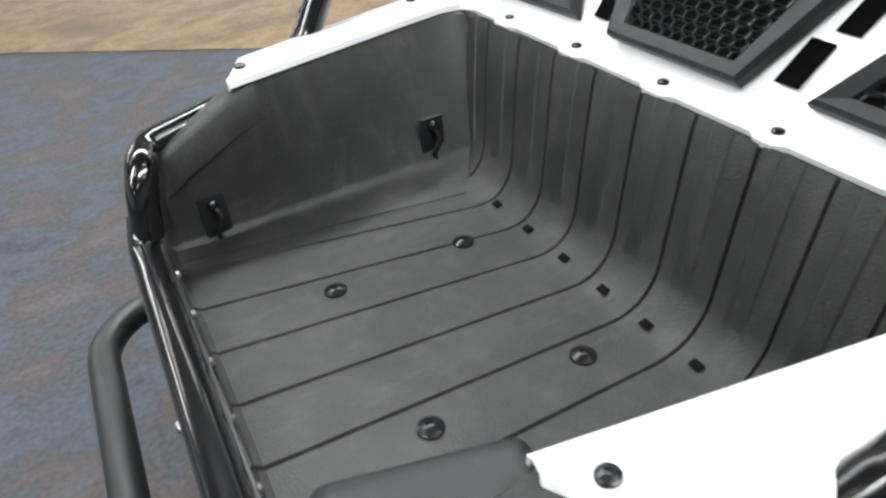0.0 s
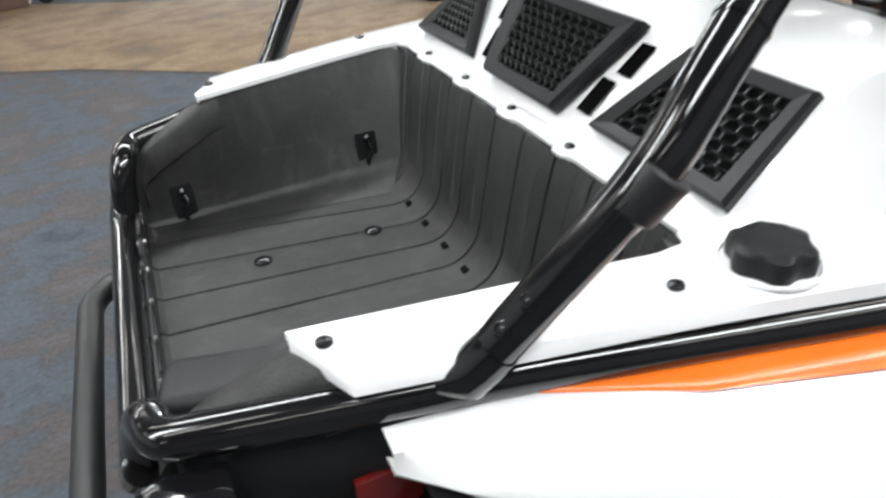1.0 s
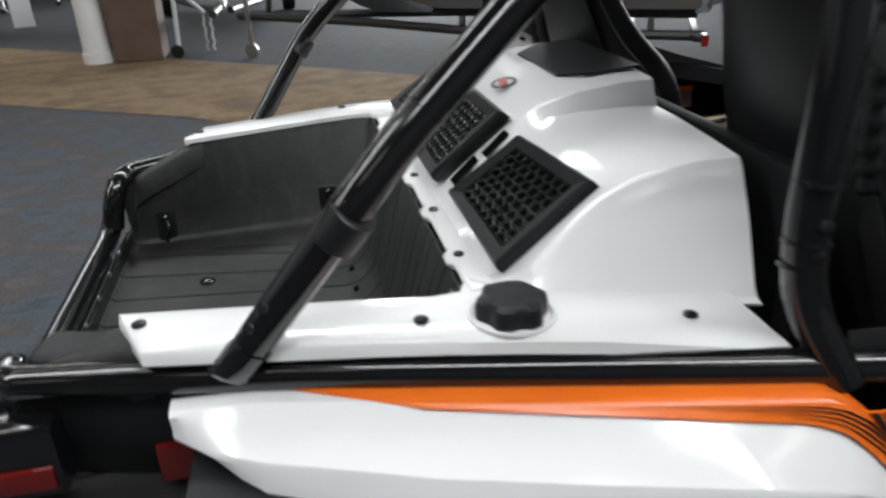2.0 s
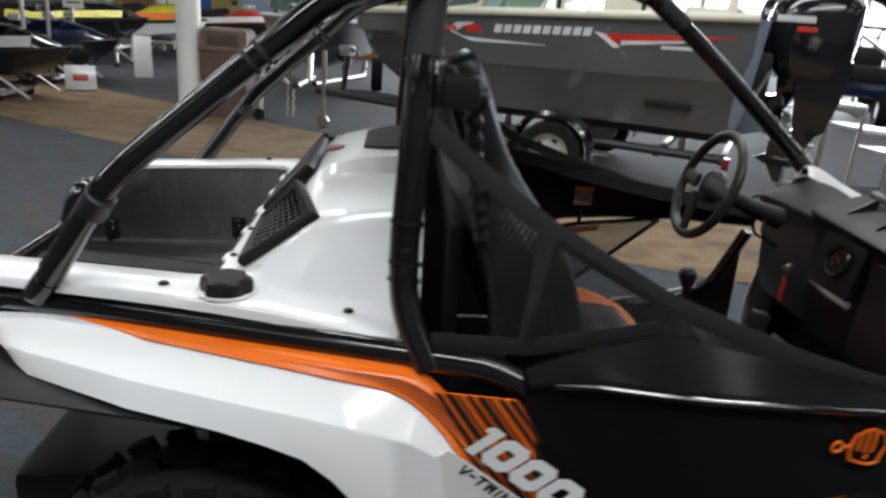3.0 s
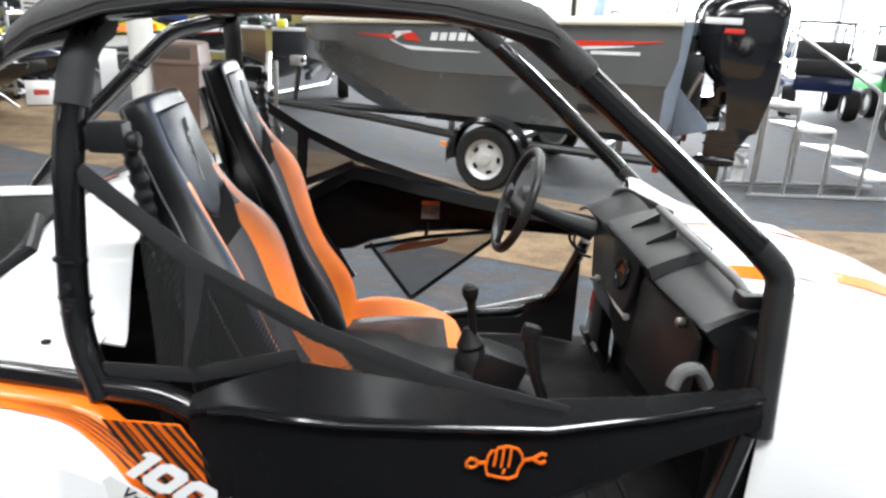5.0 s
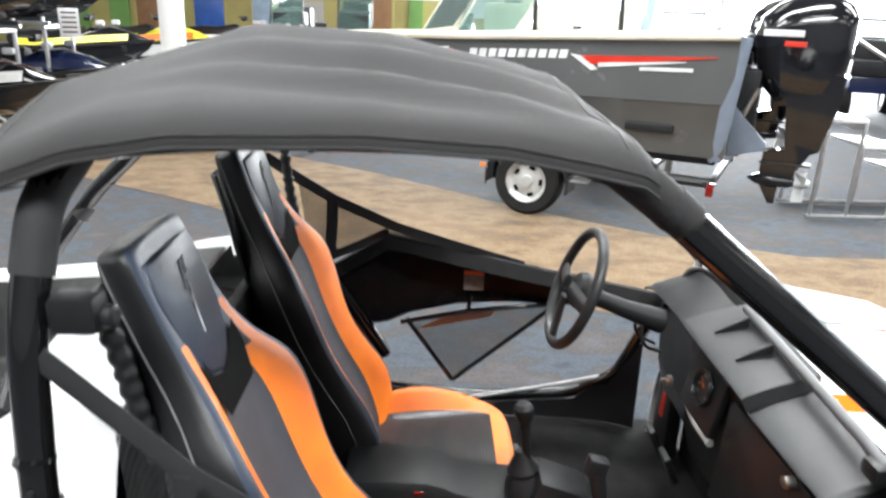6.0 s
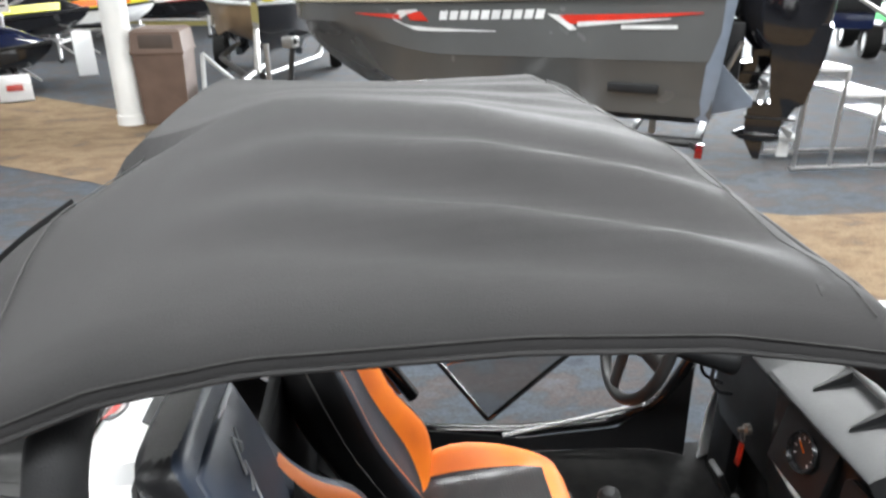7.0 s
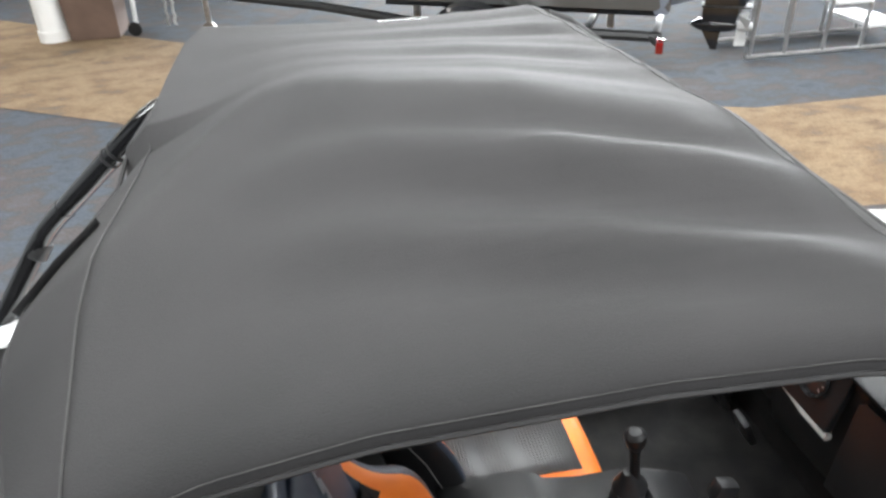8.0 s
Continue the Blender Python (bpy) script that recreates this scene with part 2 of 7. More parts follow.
# ---------------------------------------------------------------- mesh helpers
def finish(name, bm, material, parent=None, label="", smooth=35):
    """One mesh object out of a bmesh."""
    bmesh.ops.recalc_face_normals(bm, faces=bm.faces[:])
    me = bpy.data.meshes.new(name)
    bm.to_mesh(me)
    bm.free()
    for p in me.polygons:
        p.use_smooth = True
    me.set_sharp_from_angle(angle=radians(smooth))
    mats = material if isinstance(material, (list, tuple)) else [material]
    for m in mats:
        me.materials.append(m)
    ob = new(name, me)
    if parent:
        ob.parent = parent
    if label:
        ob["label"] = label
    return ob


def part(name, bm, material, parent, label="", smooth=35):
    return finish(name, bm, material, parent, label, smooth)


def thing(name, label, category, at=(0, 0, 0), group="", kind="", turn=0.0):
    ob = new(name)
    ob.matrix_world = pose(*at, 0, 0, turn)
    return tagged(ob, label, category, group, kind)


def V(*a):
    return Vector(a)


def fillet(points, radius, steps=5):
    """A polyline with its inner corners rounded."""
    pts = [Vector(p) for p in points]
    out = [pts[0]]
    for a, b, c in zip(pts, pts[1:], pts[2:]):
        u, w = (a - b), (c - b)
        r = min(radius, u.length * 0.45, w.length * 0.45)
        p, q = b + u.normalized() * r, b + w.normalized() * r
        for i in range(steps + 1):
            k = i / steps
            out.append((1 - k) ** 2 * p + 2 * k * (1 - k) * b + k * k * q)
    out.append(pts[-1])
    return out


def add_tube(bm, points, r, seg=14, bend=0.0, caps=True, closed=False, flat=None):
    """Sweeps a round (or flattened) section along a polyline into bm."""
    pts = fillet(points, bend) if bend else [Vector(p) for p in points]
    rings, n = [], len(pts)
    side = None
    for i, p in enumerate(pts):
        if closed:
            d = pts[(i + 1) % n] - pts[i - 1]
        else:
            d = pts[min(i + 1, n - 1)] - pts[max(i - 1, 0)]
        d.normalize()
        if side is None:
            side = d.orthogonal().normalized() if not flat else Vector(flat[2])
        side = (side - d * side.dot(d)).normalized()
        up = d.cross(side)
        rr = r[i] if isinstance(r, (list, tuple)) else r
        ra, rb = (flat[0], flat[1]) if flat else (rr, rr)
        rings.append([bm.verts.new(p + side * (ra * math.cos(a)) + up * (rb * math.sin(a)))
                      for a in (2 * math.pi * k / seg for k in range(seg))])
    m = n if closed else n - 1
    for i in range(m):
        A, B = rings[i], rings[(i + 1) % n]
        for k in range(seg):
            bm.faces.new((A[k], A[(k + 1) % seg], B[(k + 1) % seg], B[k]))
    if caps and not closed:
        bm.faces.new(rings[0][::-1])
        bm.faces.new(rings[-1])
    return bm


def tube(points, r, **kw):
    return add_tube(bmesh.new(), points, r, **kw)


def add_box(bm, centre, size, bevel=0.0, rot=None, segs=2):
    """A box with rounded edges into bm."""
    t = bmesh.new()
    bmesh.ops.create_cube(t, size=1.0)
    bmesh.ops.scale(t, vec=size, verts=t.verts[:])
    if bevel:
        bmesh.ops.bevel(t, geom=t.edges[:], offset=bevel, segments=segs, affect='EDGES', profile=0.6)
    m = Matrix.Translation(centre) @ (rot.to_4x4() if rot else Matrix())
    bmesh.ops.transform(t, matrix=m, verts=t.verts[:])
    merge(bm, t)
    return bm


def box(centre, size, bevel=0.0, rot=None, segs=2):
    return add_box(bmesh.new(), centre, size, bevel, rot, segs)


def merge(bm, t):
    me = bpy.data.meshes.new("tmp")
    t.to_mesh(me)
    t.free()
    bm.from_mesh(me)
    bpy.data.meshes.remove(me)
    return bm


def loft(rows, thick=0.0, closed=False):
    """A sheet through rows of points; thick gives it depth along its normal; closed joins the rows' ends."""
    bm = bmesh.new()
    grid = [[bm.verts.new(p) for p in row] for row in rows]
    for a, b in zip(grid, grid[1:]):
        n = len(a)
        for k in range(n if closed else n - 1):
            bm.faces.new((a[k], a[(k + 1) % n], b[(k + 1) % n], b[k]))
    if thick:
        bmesh.ops.recalc_face_normals(bm, faces=bm.faces[:])
        bmesh.ops.solidify(bm, geom=bm.faces[:], thickness=thick)
    return bm


def solid_loft(rows):
    """A closed body through closed rings."""
    bm = loft(rows, 0, True)
    bm.verts.ensure_lookup_table()
    n = len(rows[0])
    bm.faces.new(bm.verts[:n][::-1])
    bm.faces.new(bm.verts[-n:])
    return bm


def prism(poly, depth, m=None, bevel=0.0, segs=2):
    """A plate: a polygon in xy, depth along z, rounded edges, laid by m."""
    bm = bmesh.new()
    vs = [bm.verts.new((x, y, 0)) for x, y in poly]
    f = bm.faces.new(vs)
    r = bmesh.ops.extrude_face_region(bm, geom=[f])
    bmesh.ops.translate(bm, vec=(0, 0, depth), verts=[v for v in r["geom"] if isinstance(v, bmesh.types.BMVert)])
    if bevel:
        bmesh.ops.bevel(bm, geom=bm.edges[:], offset=bevel, segments=segs, affect='EDGES', profile=0.6)
    if m:
        bmesh.ops.transform(bm, matrix=m, verts=bm.verts[:])
    return bm


def lathe(profile, m=None, seg=24, caps=True):
    """A turned body: (radius, height) rows round z."""
    bm = bmesh.new()
    rings = [[bm.verts.new((r * math.cos(a), r * math.sin(a), z)) for a in (2 * math.pi * k / seg for k in range(seg))] for r, z in profile]
    for A, B in zip(rings, rings[1:]):
        for k in range(seg):
            bm.faces.new((A[k], A[(k + 1) % seg], B[(k + 1) % seg], B[k]))
    if caps:
        bm.faces.new(rings[0][::-1])
        bm.faces.new(rings[-1])
    if m:
        bmesh.ops.transform(bm, matrix=m, verts=bm.verts[:])
    return bm


def axis_frame(origin, x, y):
    """A matrix with its x along x and its y near y."""
    x = Vector(x).normalized()
    z = x.cross(Vector(y)).normalized()
    y = z.cross(x)
    m = Matrix((x, y, z)).transposed().to_4x4()
    m.translation = origin
    return m


def lerp(a, b, k):
    return a + (b - a) * k


def interp(x, table):
    """Piecewise linear through (x, value) rows."""
    if x <= table[0][0]:
        return table[0][1]
    for (a, u), (b, v) in zip(table, table[1:]):
        if x <= b:
            k = (x - a) / (b - a)
            return tuple(lerp(p, q, k) for p, q in zip(u, v)) if isinstance(u, tuple) else lerp(u, v, k)
    return table[-1][1]


def slab(name, x0, x1, y0, y1, z0, z1, material, label, category):
    return tagged(finish(name, box(((x0 + x1) / 2, (y0 + y1) / 2, (z0 + z1) / 2), (x1 - x0, y1 - y0, z1 - z0)), material), label, category, kind="structure")


slab("floor", -16, 22, -7, 24, -0.2, 0, M["carpet"], "blue-grey patterned showroom carpet floor", "floor")
near_edge = [(-15.9, 14.5), (-8, 9.4), (-3.1, 5.95), (-2.2, 5.4), (-1.1, 4.75), (0.3, 3.6), (1.4, 2.9), (2.3, 2.45), (3.3, 2.2), (9, 1.7), (21.9, 1.6)]
far_edge = [(-15.9, 19), (-8, 12.9), (-5.2, 10.3), (-2.2, 8.1), (-0.7, 7.0), (0.3, 6.3), (1.5, 5.25), (2.2, 4.7), (3.1, 4.12), (3.9, 3.8), (5.1, 3.8), (10, 3.7), (21.9, 3.6)]
aisle = bmesh.new()
xs = sorted({x for x, _ in near_edge} | {x for x, _ in far_edge} | {-15.9 + 0.6 * i for i in range(63)})
up = [aisle.verts.new((x, interp(x, near_edge), 0.005)) for x in xs]
dn = [aisle.verts.new((x, interp(x, far_edge), 0.005)) for x in xs]
for i in range(len(xs) - 1):
    aisle.faces.new((up[i], up[i + 1], dn[i + 1], dn[i]))
tagged(finish("aisle_carpet", aisle, M["aisle"]), "tan and brown patterned aisle carpet", "carpet", kind="structure")
slab("wall_west", -16.2, -16, -7, 24, 0, 5, M["wall"], "plain grey painted wall", "wall")
# south wall is out of view; its dark grey only shapes the reflections
slab("wall_south", -16, 22, -7.2, -7, 0, 5, M["wall_unseen_dark"], "unseen south wall, dark grey to keep reflections dark", "wall")
slab("ceiling", -16.2, 22.2, -7.2, 24.2, 5, 5.2, M["ceil"], "dark grey showroom ceiling", "ceiling")

# ---------------------------------------------------------------- ceiling lamps
lamp_glow = bpy.data.materials.new("lamp_diffuser")
lamp_glow.use_nodes = True
lamp_glow.node_tree.nodes["Principled BSDF"].inputs["Emission Color"].default_value = (1, 0.97, 0.92, 1)
lamp_glow.node_tree.nodes["Principled BSDF"].inputs["Emission Strength"].default_value = 9


def ceiling_light(x, y):
    t = thing("ceiling_light", "white fluorescent ceiling light, lit", "ceiling light", (x, y, 4.93), "ceiling lights")
    part("frame", box((0, 0, 0.03), (2.5, 0.34, 0.06), 0.01), M["fixture"], t)
    part("diffuser", box((0, 0, -0.01), (2.4, 0.26, 0.03), 0.005), lamp_glow, t, "glowing diffuser")


for lx in (-9, -3.5, 2, 7.5, 13):
    for ly in (-4.5, -1.2, 2.5, 6.5, 10.5, 15, 20):
        ceiling_light(lx, ly)
for lx, ly, p in ((-6, 0, 300), (1.5, -2.8, 330), (1.0, 2.6, 320), (9, 4, 330), (-6, 10, 330), (6, 14, 380)):
    area_lamp("ceiling_tubes", (lx, ly, 4.86), (lx, ly, 0), 6.5, 0.5, p, (0.95, 0.985, 1.0))

# ---------------------------------------------------------------- side-by-side vehicle
car = thing("side_by_side", "white and orange off-road side-by-side with black cage and canvas roof", "off-road vehicle")
RAIL_R = 0.0238


def rail_y(x):
    """Half width of the body along its side rails."""
    return interp(x, [(-0.60, 0.445), (0.37, 0.70), (0.6, 0.72)])


# cargo box: floor and bulkhead in one sheet, with grooves that fan out to the rear and up the wall
def liner_profile():
    pts = [(-0.632, 0.775), (-0.629, 0.752), (-0.620, 0.745), (-0.5, 0.745), (-0.4, 0.745), (-0.3, 0.745), (-0.2, 0.745), (-0.155, 0.745)]
    for i in range(1, 9):
        a = math.radians(i / 8 * 70)
        pts.append((-0.155 + 0.085 * math.sin(a), 0.745 + 0.085 * (1 - math.cos(a))))
    pts += [(-0.058, 0.86), (-0.038, 0.93), (-0.022, 0.980), (-0.016, 0.992)]
    return pts


def groove_y(k, x, z):
    """Where groove k runs at a place on the sheet."""
    rear, front, top = 0.113 - 0.109 * k, 0.049 - 0.0875 * k, 0.095 - 0.097 * k
    if z < 0.76:
        return lerp(rear, front, min(1, max(0, (x + 0.62) / 0.50)))
    return lerp(front, top, min(1, (z - 0.76) / 0.23))


prof = liner_profile()
lanes = [(-5.3, 0)]
for k in range(-5, 7):
    lanes += [(k - 0.032, 0), (k - 0.014, 1), (k + 0.014, 1), (k + 0.032, 0), (k + 0.28, 0), (k + 0.31, -0.35), (k + 0.6, -0.35), (k + 0.63, 0)]
rows = []
for k, deep in lanes:
    row = []
    for i, (x, z) in enumerate(prof):
        a, b = prof[max(i - 1, 0)], prof[min(i + 1, len(prof) - 1)]
        n = Vector((-(b[1] - a[1]), 0, b[0] - a[0])).normalized()
        d = -0.006 * deep if deep > 0 else (-0.006 * deep if z > 0.80 else 0.0)
        row.append(V(x, max(-0.515, min(0.515, groove_y(k, x, z))), z) + n * d)
    rows.append(row)
box_part = part("cargo_box", loft(rows, -0.006), M["liner"], car, "worn black plastic cargo box with ribbed bulkhead", 22)

for s in (-1, 1):
    # side wall, with a ramp that runs out to nothing at the rear and a rounded front corner
    rows = []
    for x, pull in [(-0.628, 0), (-0.60, 0), (-0.54, 0), (-0.465, 0), (-0.40, 0), (-0.3, 0), (-0.2, 0), (-0.12, 0), (-0.085, 0.001), (-0.06, 0.004), (-0.045, 0.010), (-0.034, 0.022), (-0.026, 0.045)]:
        top_y = interp(x, [(-0.62, 0.396), (-0.466, 0.410), (-0.02, 0.492)]) - pull * 0.9
        top_z = interp(x, [(-0.632, 0.862), (-0.605, 0.902), (-0.58, 0.920), (-0.46, 0.974), (-0.41, 0.986), (0, 0.990)])
        low_y = interp(x, [(-0.6, 0.405), (-0.1, 0.362)]) - pull
        low_z = interp(x, [(-0.6, 0.748), (-0.35, 0.764), (-0.1, 0.782)])
        flo_y = interp(x, [(-0.6, 0.36), (-0.1, 0.272)]) - pull * 0.6
        row = [V(x, s * flo_y, 0.7462), V(x, s * lerp(flo_y, low_y, 0.35), lerp(0.7462, low_z, 0.12)), V(x, s * lerp(flo_y, low_y, 0.75), lerp(0.7462, low_z, 0.5)), V(x, s * (low_y - 0.008), low_z - 0.006),
               V(x, s * low_y, low_z), V(x, s * (low_y + 0.004), low_z + 0.008)]
        row += [V(x, s * lerp(low_y + 0.004, top_y, k), lerp(low_z + 0.008, top_z, k)) for k in (0.3, 0.6, 0.9)]
        row += [V(x, s * (top_y + 0.004), top_z), V(x, s * (top_y + 0.03), top_z + 0.002)]
        rows.append(row)
    part("box_side_wall", loft(rows, 0.004), M["liner"], box_part, "", 40)
    # rounded arm at the rear of the wall
    rows = []
    for x, zz in ((-0.612, 0.850), (-0.610, 0.888), (-0.604, 0.904), (-0.592, 0.914), (-0.565, 0.930), (-0.47, 0.972), (-0.43, 0.983)):
        ri = interp(x, [(-0.606, 0.398), (-0.59, 0.390), (-0.466, 0.402), (-0.43, 0.408)])
        ro = interp(x, [(-0.606, 0.424), (-0.59, 0.435), (-0.43, 0.489)])
        rows.append([V(x, s * (ri + 0.001), zz - 0.06), V(x, s * (ri + 0.002), zz - 0.01), V(x, s * (ri + 0.010), zz), V(x, s * lerp(ri, ro, 0.5), zz + 0.001), V(x, s * (ro - 0.014), zz - 0.002), V(x, s * (ro - 0.003), zz - 0.014), V(x, s * ro, zz - 0.08)])
    part("box_arm", solid_loft(rows), M["liner"], box_part, "", 50)
    # tie-down brackets
    for bx, bz, wy in ((-0.545, 0.775, 0.403), (-0.15, 0.808, 0.378)):
        by = s * wy
        tie = part("tie_down", box((bx, by + s * 0.001, bz), (0.045, 0.008, 0.095), 0.004), M["plastic"], box_part, "black tie-down bracket")
        for dz in (-0.034, 0.034):
            part("bolt", lathe([(0.009, -0.004), (0.009, 0.006), (0.004, 0.010)], axis_frame((bx, by - s * 0.003, bz + dz), (1, 0, 0), (0, 0, s)), 10), M["blackbolt"], tie)
        part("hook", tube([(bx, by - s * 0.004, bz + 0.03), (bx + 0.009, by - s * 0.018, bz + 0.012), (bx - 0.007, by - s * 0.018, bz - 0.012), (bx, by - s * 0.004, bz - 0.03)], 0.005, seg=8, bend=0.01), M["blackbolt"], tie)

# floor bolts and drain slots
for bx in (-0.437, -0.221):
    for by in (-0.155, 0.15):
        part("floor_bolt", lathe([(0.0175, 0), (0.0168, 0.003), (0.012, 0.006), (0.005, 0.008), (0.005, 0.005), (0.001, 0.005)], Matrix.Translation((bx, by, 0.7452)), 18), M["blackbolt"], box_part, "black dome-headed bolt")
# drain slots are near-black plates, their shade put into the colour
for i in range(6):
    part("drain_slot", prism([(-0.006, -0.0085), (0.006, -0.0085), (0.006, 0.0085), (-0.006, 0.0085)], 0.003, axis_frame((-0.1245, (0.205, 0.113, 0.018, -0.072, -0.159, -0.247)[i], 0.7524), (0.93, 0, 0.37), (0, 1, 0)), 0.0012), M["unlit_depth"], box_part)

# white U-shaped trim round the box
inner = [(-0.466, 0.408), (-0.44, 0.415), (-0.03, 0.488), (-0.014, 0.482), (-0.010, 0.465)]
outer_x = [-0.427, -0.3, -0.1, 0.1, 0.25, 0.345]
TZ = [(-0.47, 0.99), (-0.1, 0.999), (0.1, 0.997), (0.35, 0.976)]
for s in (-1, 1):
    rows = []
    for k, x in enumerate([-0.468, -0.462, -0.45, -0.427, -0.35, -0.25, -0.15, -0.06, -0.02, 0.0, 0.03, 0.12, 0.22, 0.345]):
        yi = interp(x, [(-0.468, 0.406), (-0.03, 0.489), (-0.02, 0.480), (-0.012, 0.460)]) if x < -0.01 else 0.44
        yo = interp(x, [(-0.468, 0.425), (-0.427, 0.516), (0.345, 0.69)])
        z = interp(x, TZ) + (0.006 if s > 0 else 0.0)
        rows.append([V(x, s * yi, z - 0.012), V(x, s * (yi + 0.002), z - 0.002), V(x, s * (yi + 0.006), z), V(x, s * lerp(yi, yo, 0.5), z + 0.001), V(x, s * (yo - 0.012), z - 0.001), V(x, s * (yo - 0.003), z - 0.006), V(x, s * yo, z - 0.022)])
    part("side_trim", loft(rows, 0.003), M["white"], car, "glossy white trim panel beside the cargo box", 50)
    for bx, by in ((-0.436, 0.452), (-0.085, 0.55), (0.255, 0.603)):
        part("trim_bolt", lathe([(0.0098, 0), (0.0094, 0.003), (0.006, 0.005), (0.0032, 0.0055), (0.0032, 0.0035), (0.001, 0.0035)], Matrix.Translation((bx, s * by, interp(bx, TZ) + 0.002 + (0.006 if s > 0 else 0.0))), 14), M["blackbolt"], car, "black trim bolt")

# ---------------------------------------------------------------- engine cover
def cover_rows():
    """Cross sections of the white engine cover from the box to the seats."""
    rows = []
    for x, zc, zm, zs, ws, wb, zb in ((0.0, 0.999, 0.999, 0.999, 0.44, 0.47, 0.996), (0.022, 1.001, 1.001, 1.0, 0.45, 0.49, 0.996), (0.035, 1.012, 1.012, 1.006, 0.465, 0.50, 0.995),
                                      (0.08, 1.066, 1.062, 1.036, 0.468, 0.515, 0.993), (0.13, 1.122, 1.118, 1.072, 0.465, 0.525, 0.990), (0.155, 1.150, 1.140, 1.092, 0.462, 0.53, 0.988), (0.185, 1.168, 1.150, 1.112, 0.458, 0.533, 0.986),
                                      (0.25, 1.187, 1.156, 1.130, 0.460, 0.542, 0.982), (0.33, 1.198, 1.158, 1.142, 0.465, 0.551, 0.974), (0.385, 1.200, 1.156, 1.144, 0.470, 0.557, 0.968)):
        k = min(1, max(0, (x - 0.16) / 0.05))
        row = []
        for y, z in ((wb + 0.012, zb - 0.004), (wb, zb), (wb - 0.008, zb + 0.010), (lerp(wb, ws, 0.5), lerp(zb, zs, 0.55)), (ws + 0.010, zs - 0.012), (ws, zs), (ws - 0.03, lerp(zs, zm, 0.25)), (0.38, lerp(zs, zm, 0.6)),
                     (0.3, zm), (0.228, zm + 0.002), (0.208, lerp(zm + 0.002, zc, 0.95)), (0.197, zc), (0.1, zc + 0.004 * k), (0.0, zc + 0.006 * k)):
            row.append((x, y, z))
        rows.append([V(x, -y, z) for x, y, z in row] + [V(x, y, z) for x, y, z in row[-2::-1]])
    return rows


cover = part("engine_cover", loft(cover_rows(), 0.004), M["white"], car, "glossy white moulded engine cover", 30)

SLOPE = Vector((0.125, 0, 0.134)).normalized()
SLOPE_N = Vector((-0.134, 0, 0.125)).normalized()


def on_slope(u, y, lift=0.0):
    """A place on the cover's sloping rear face, u metres up the slope."""
    return V(0.035, y, 1.0125) + SLOPE * u + SLOPE_N * lift


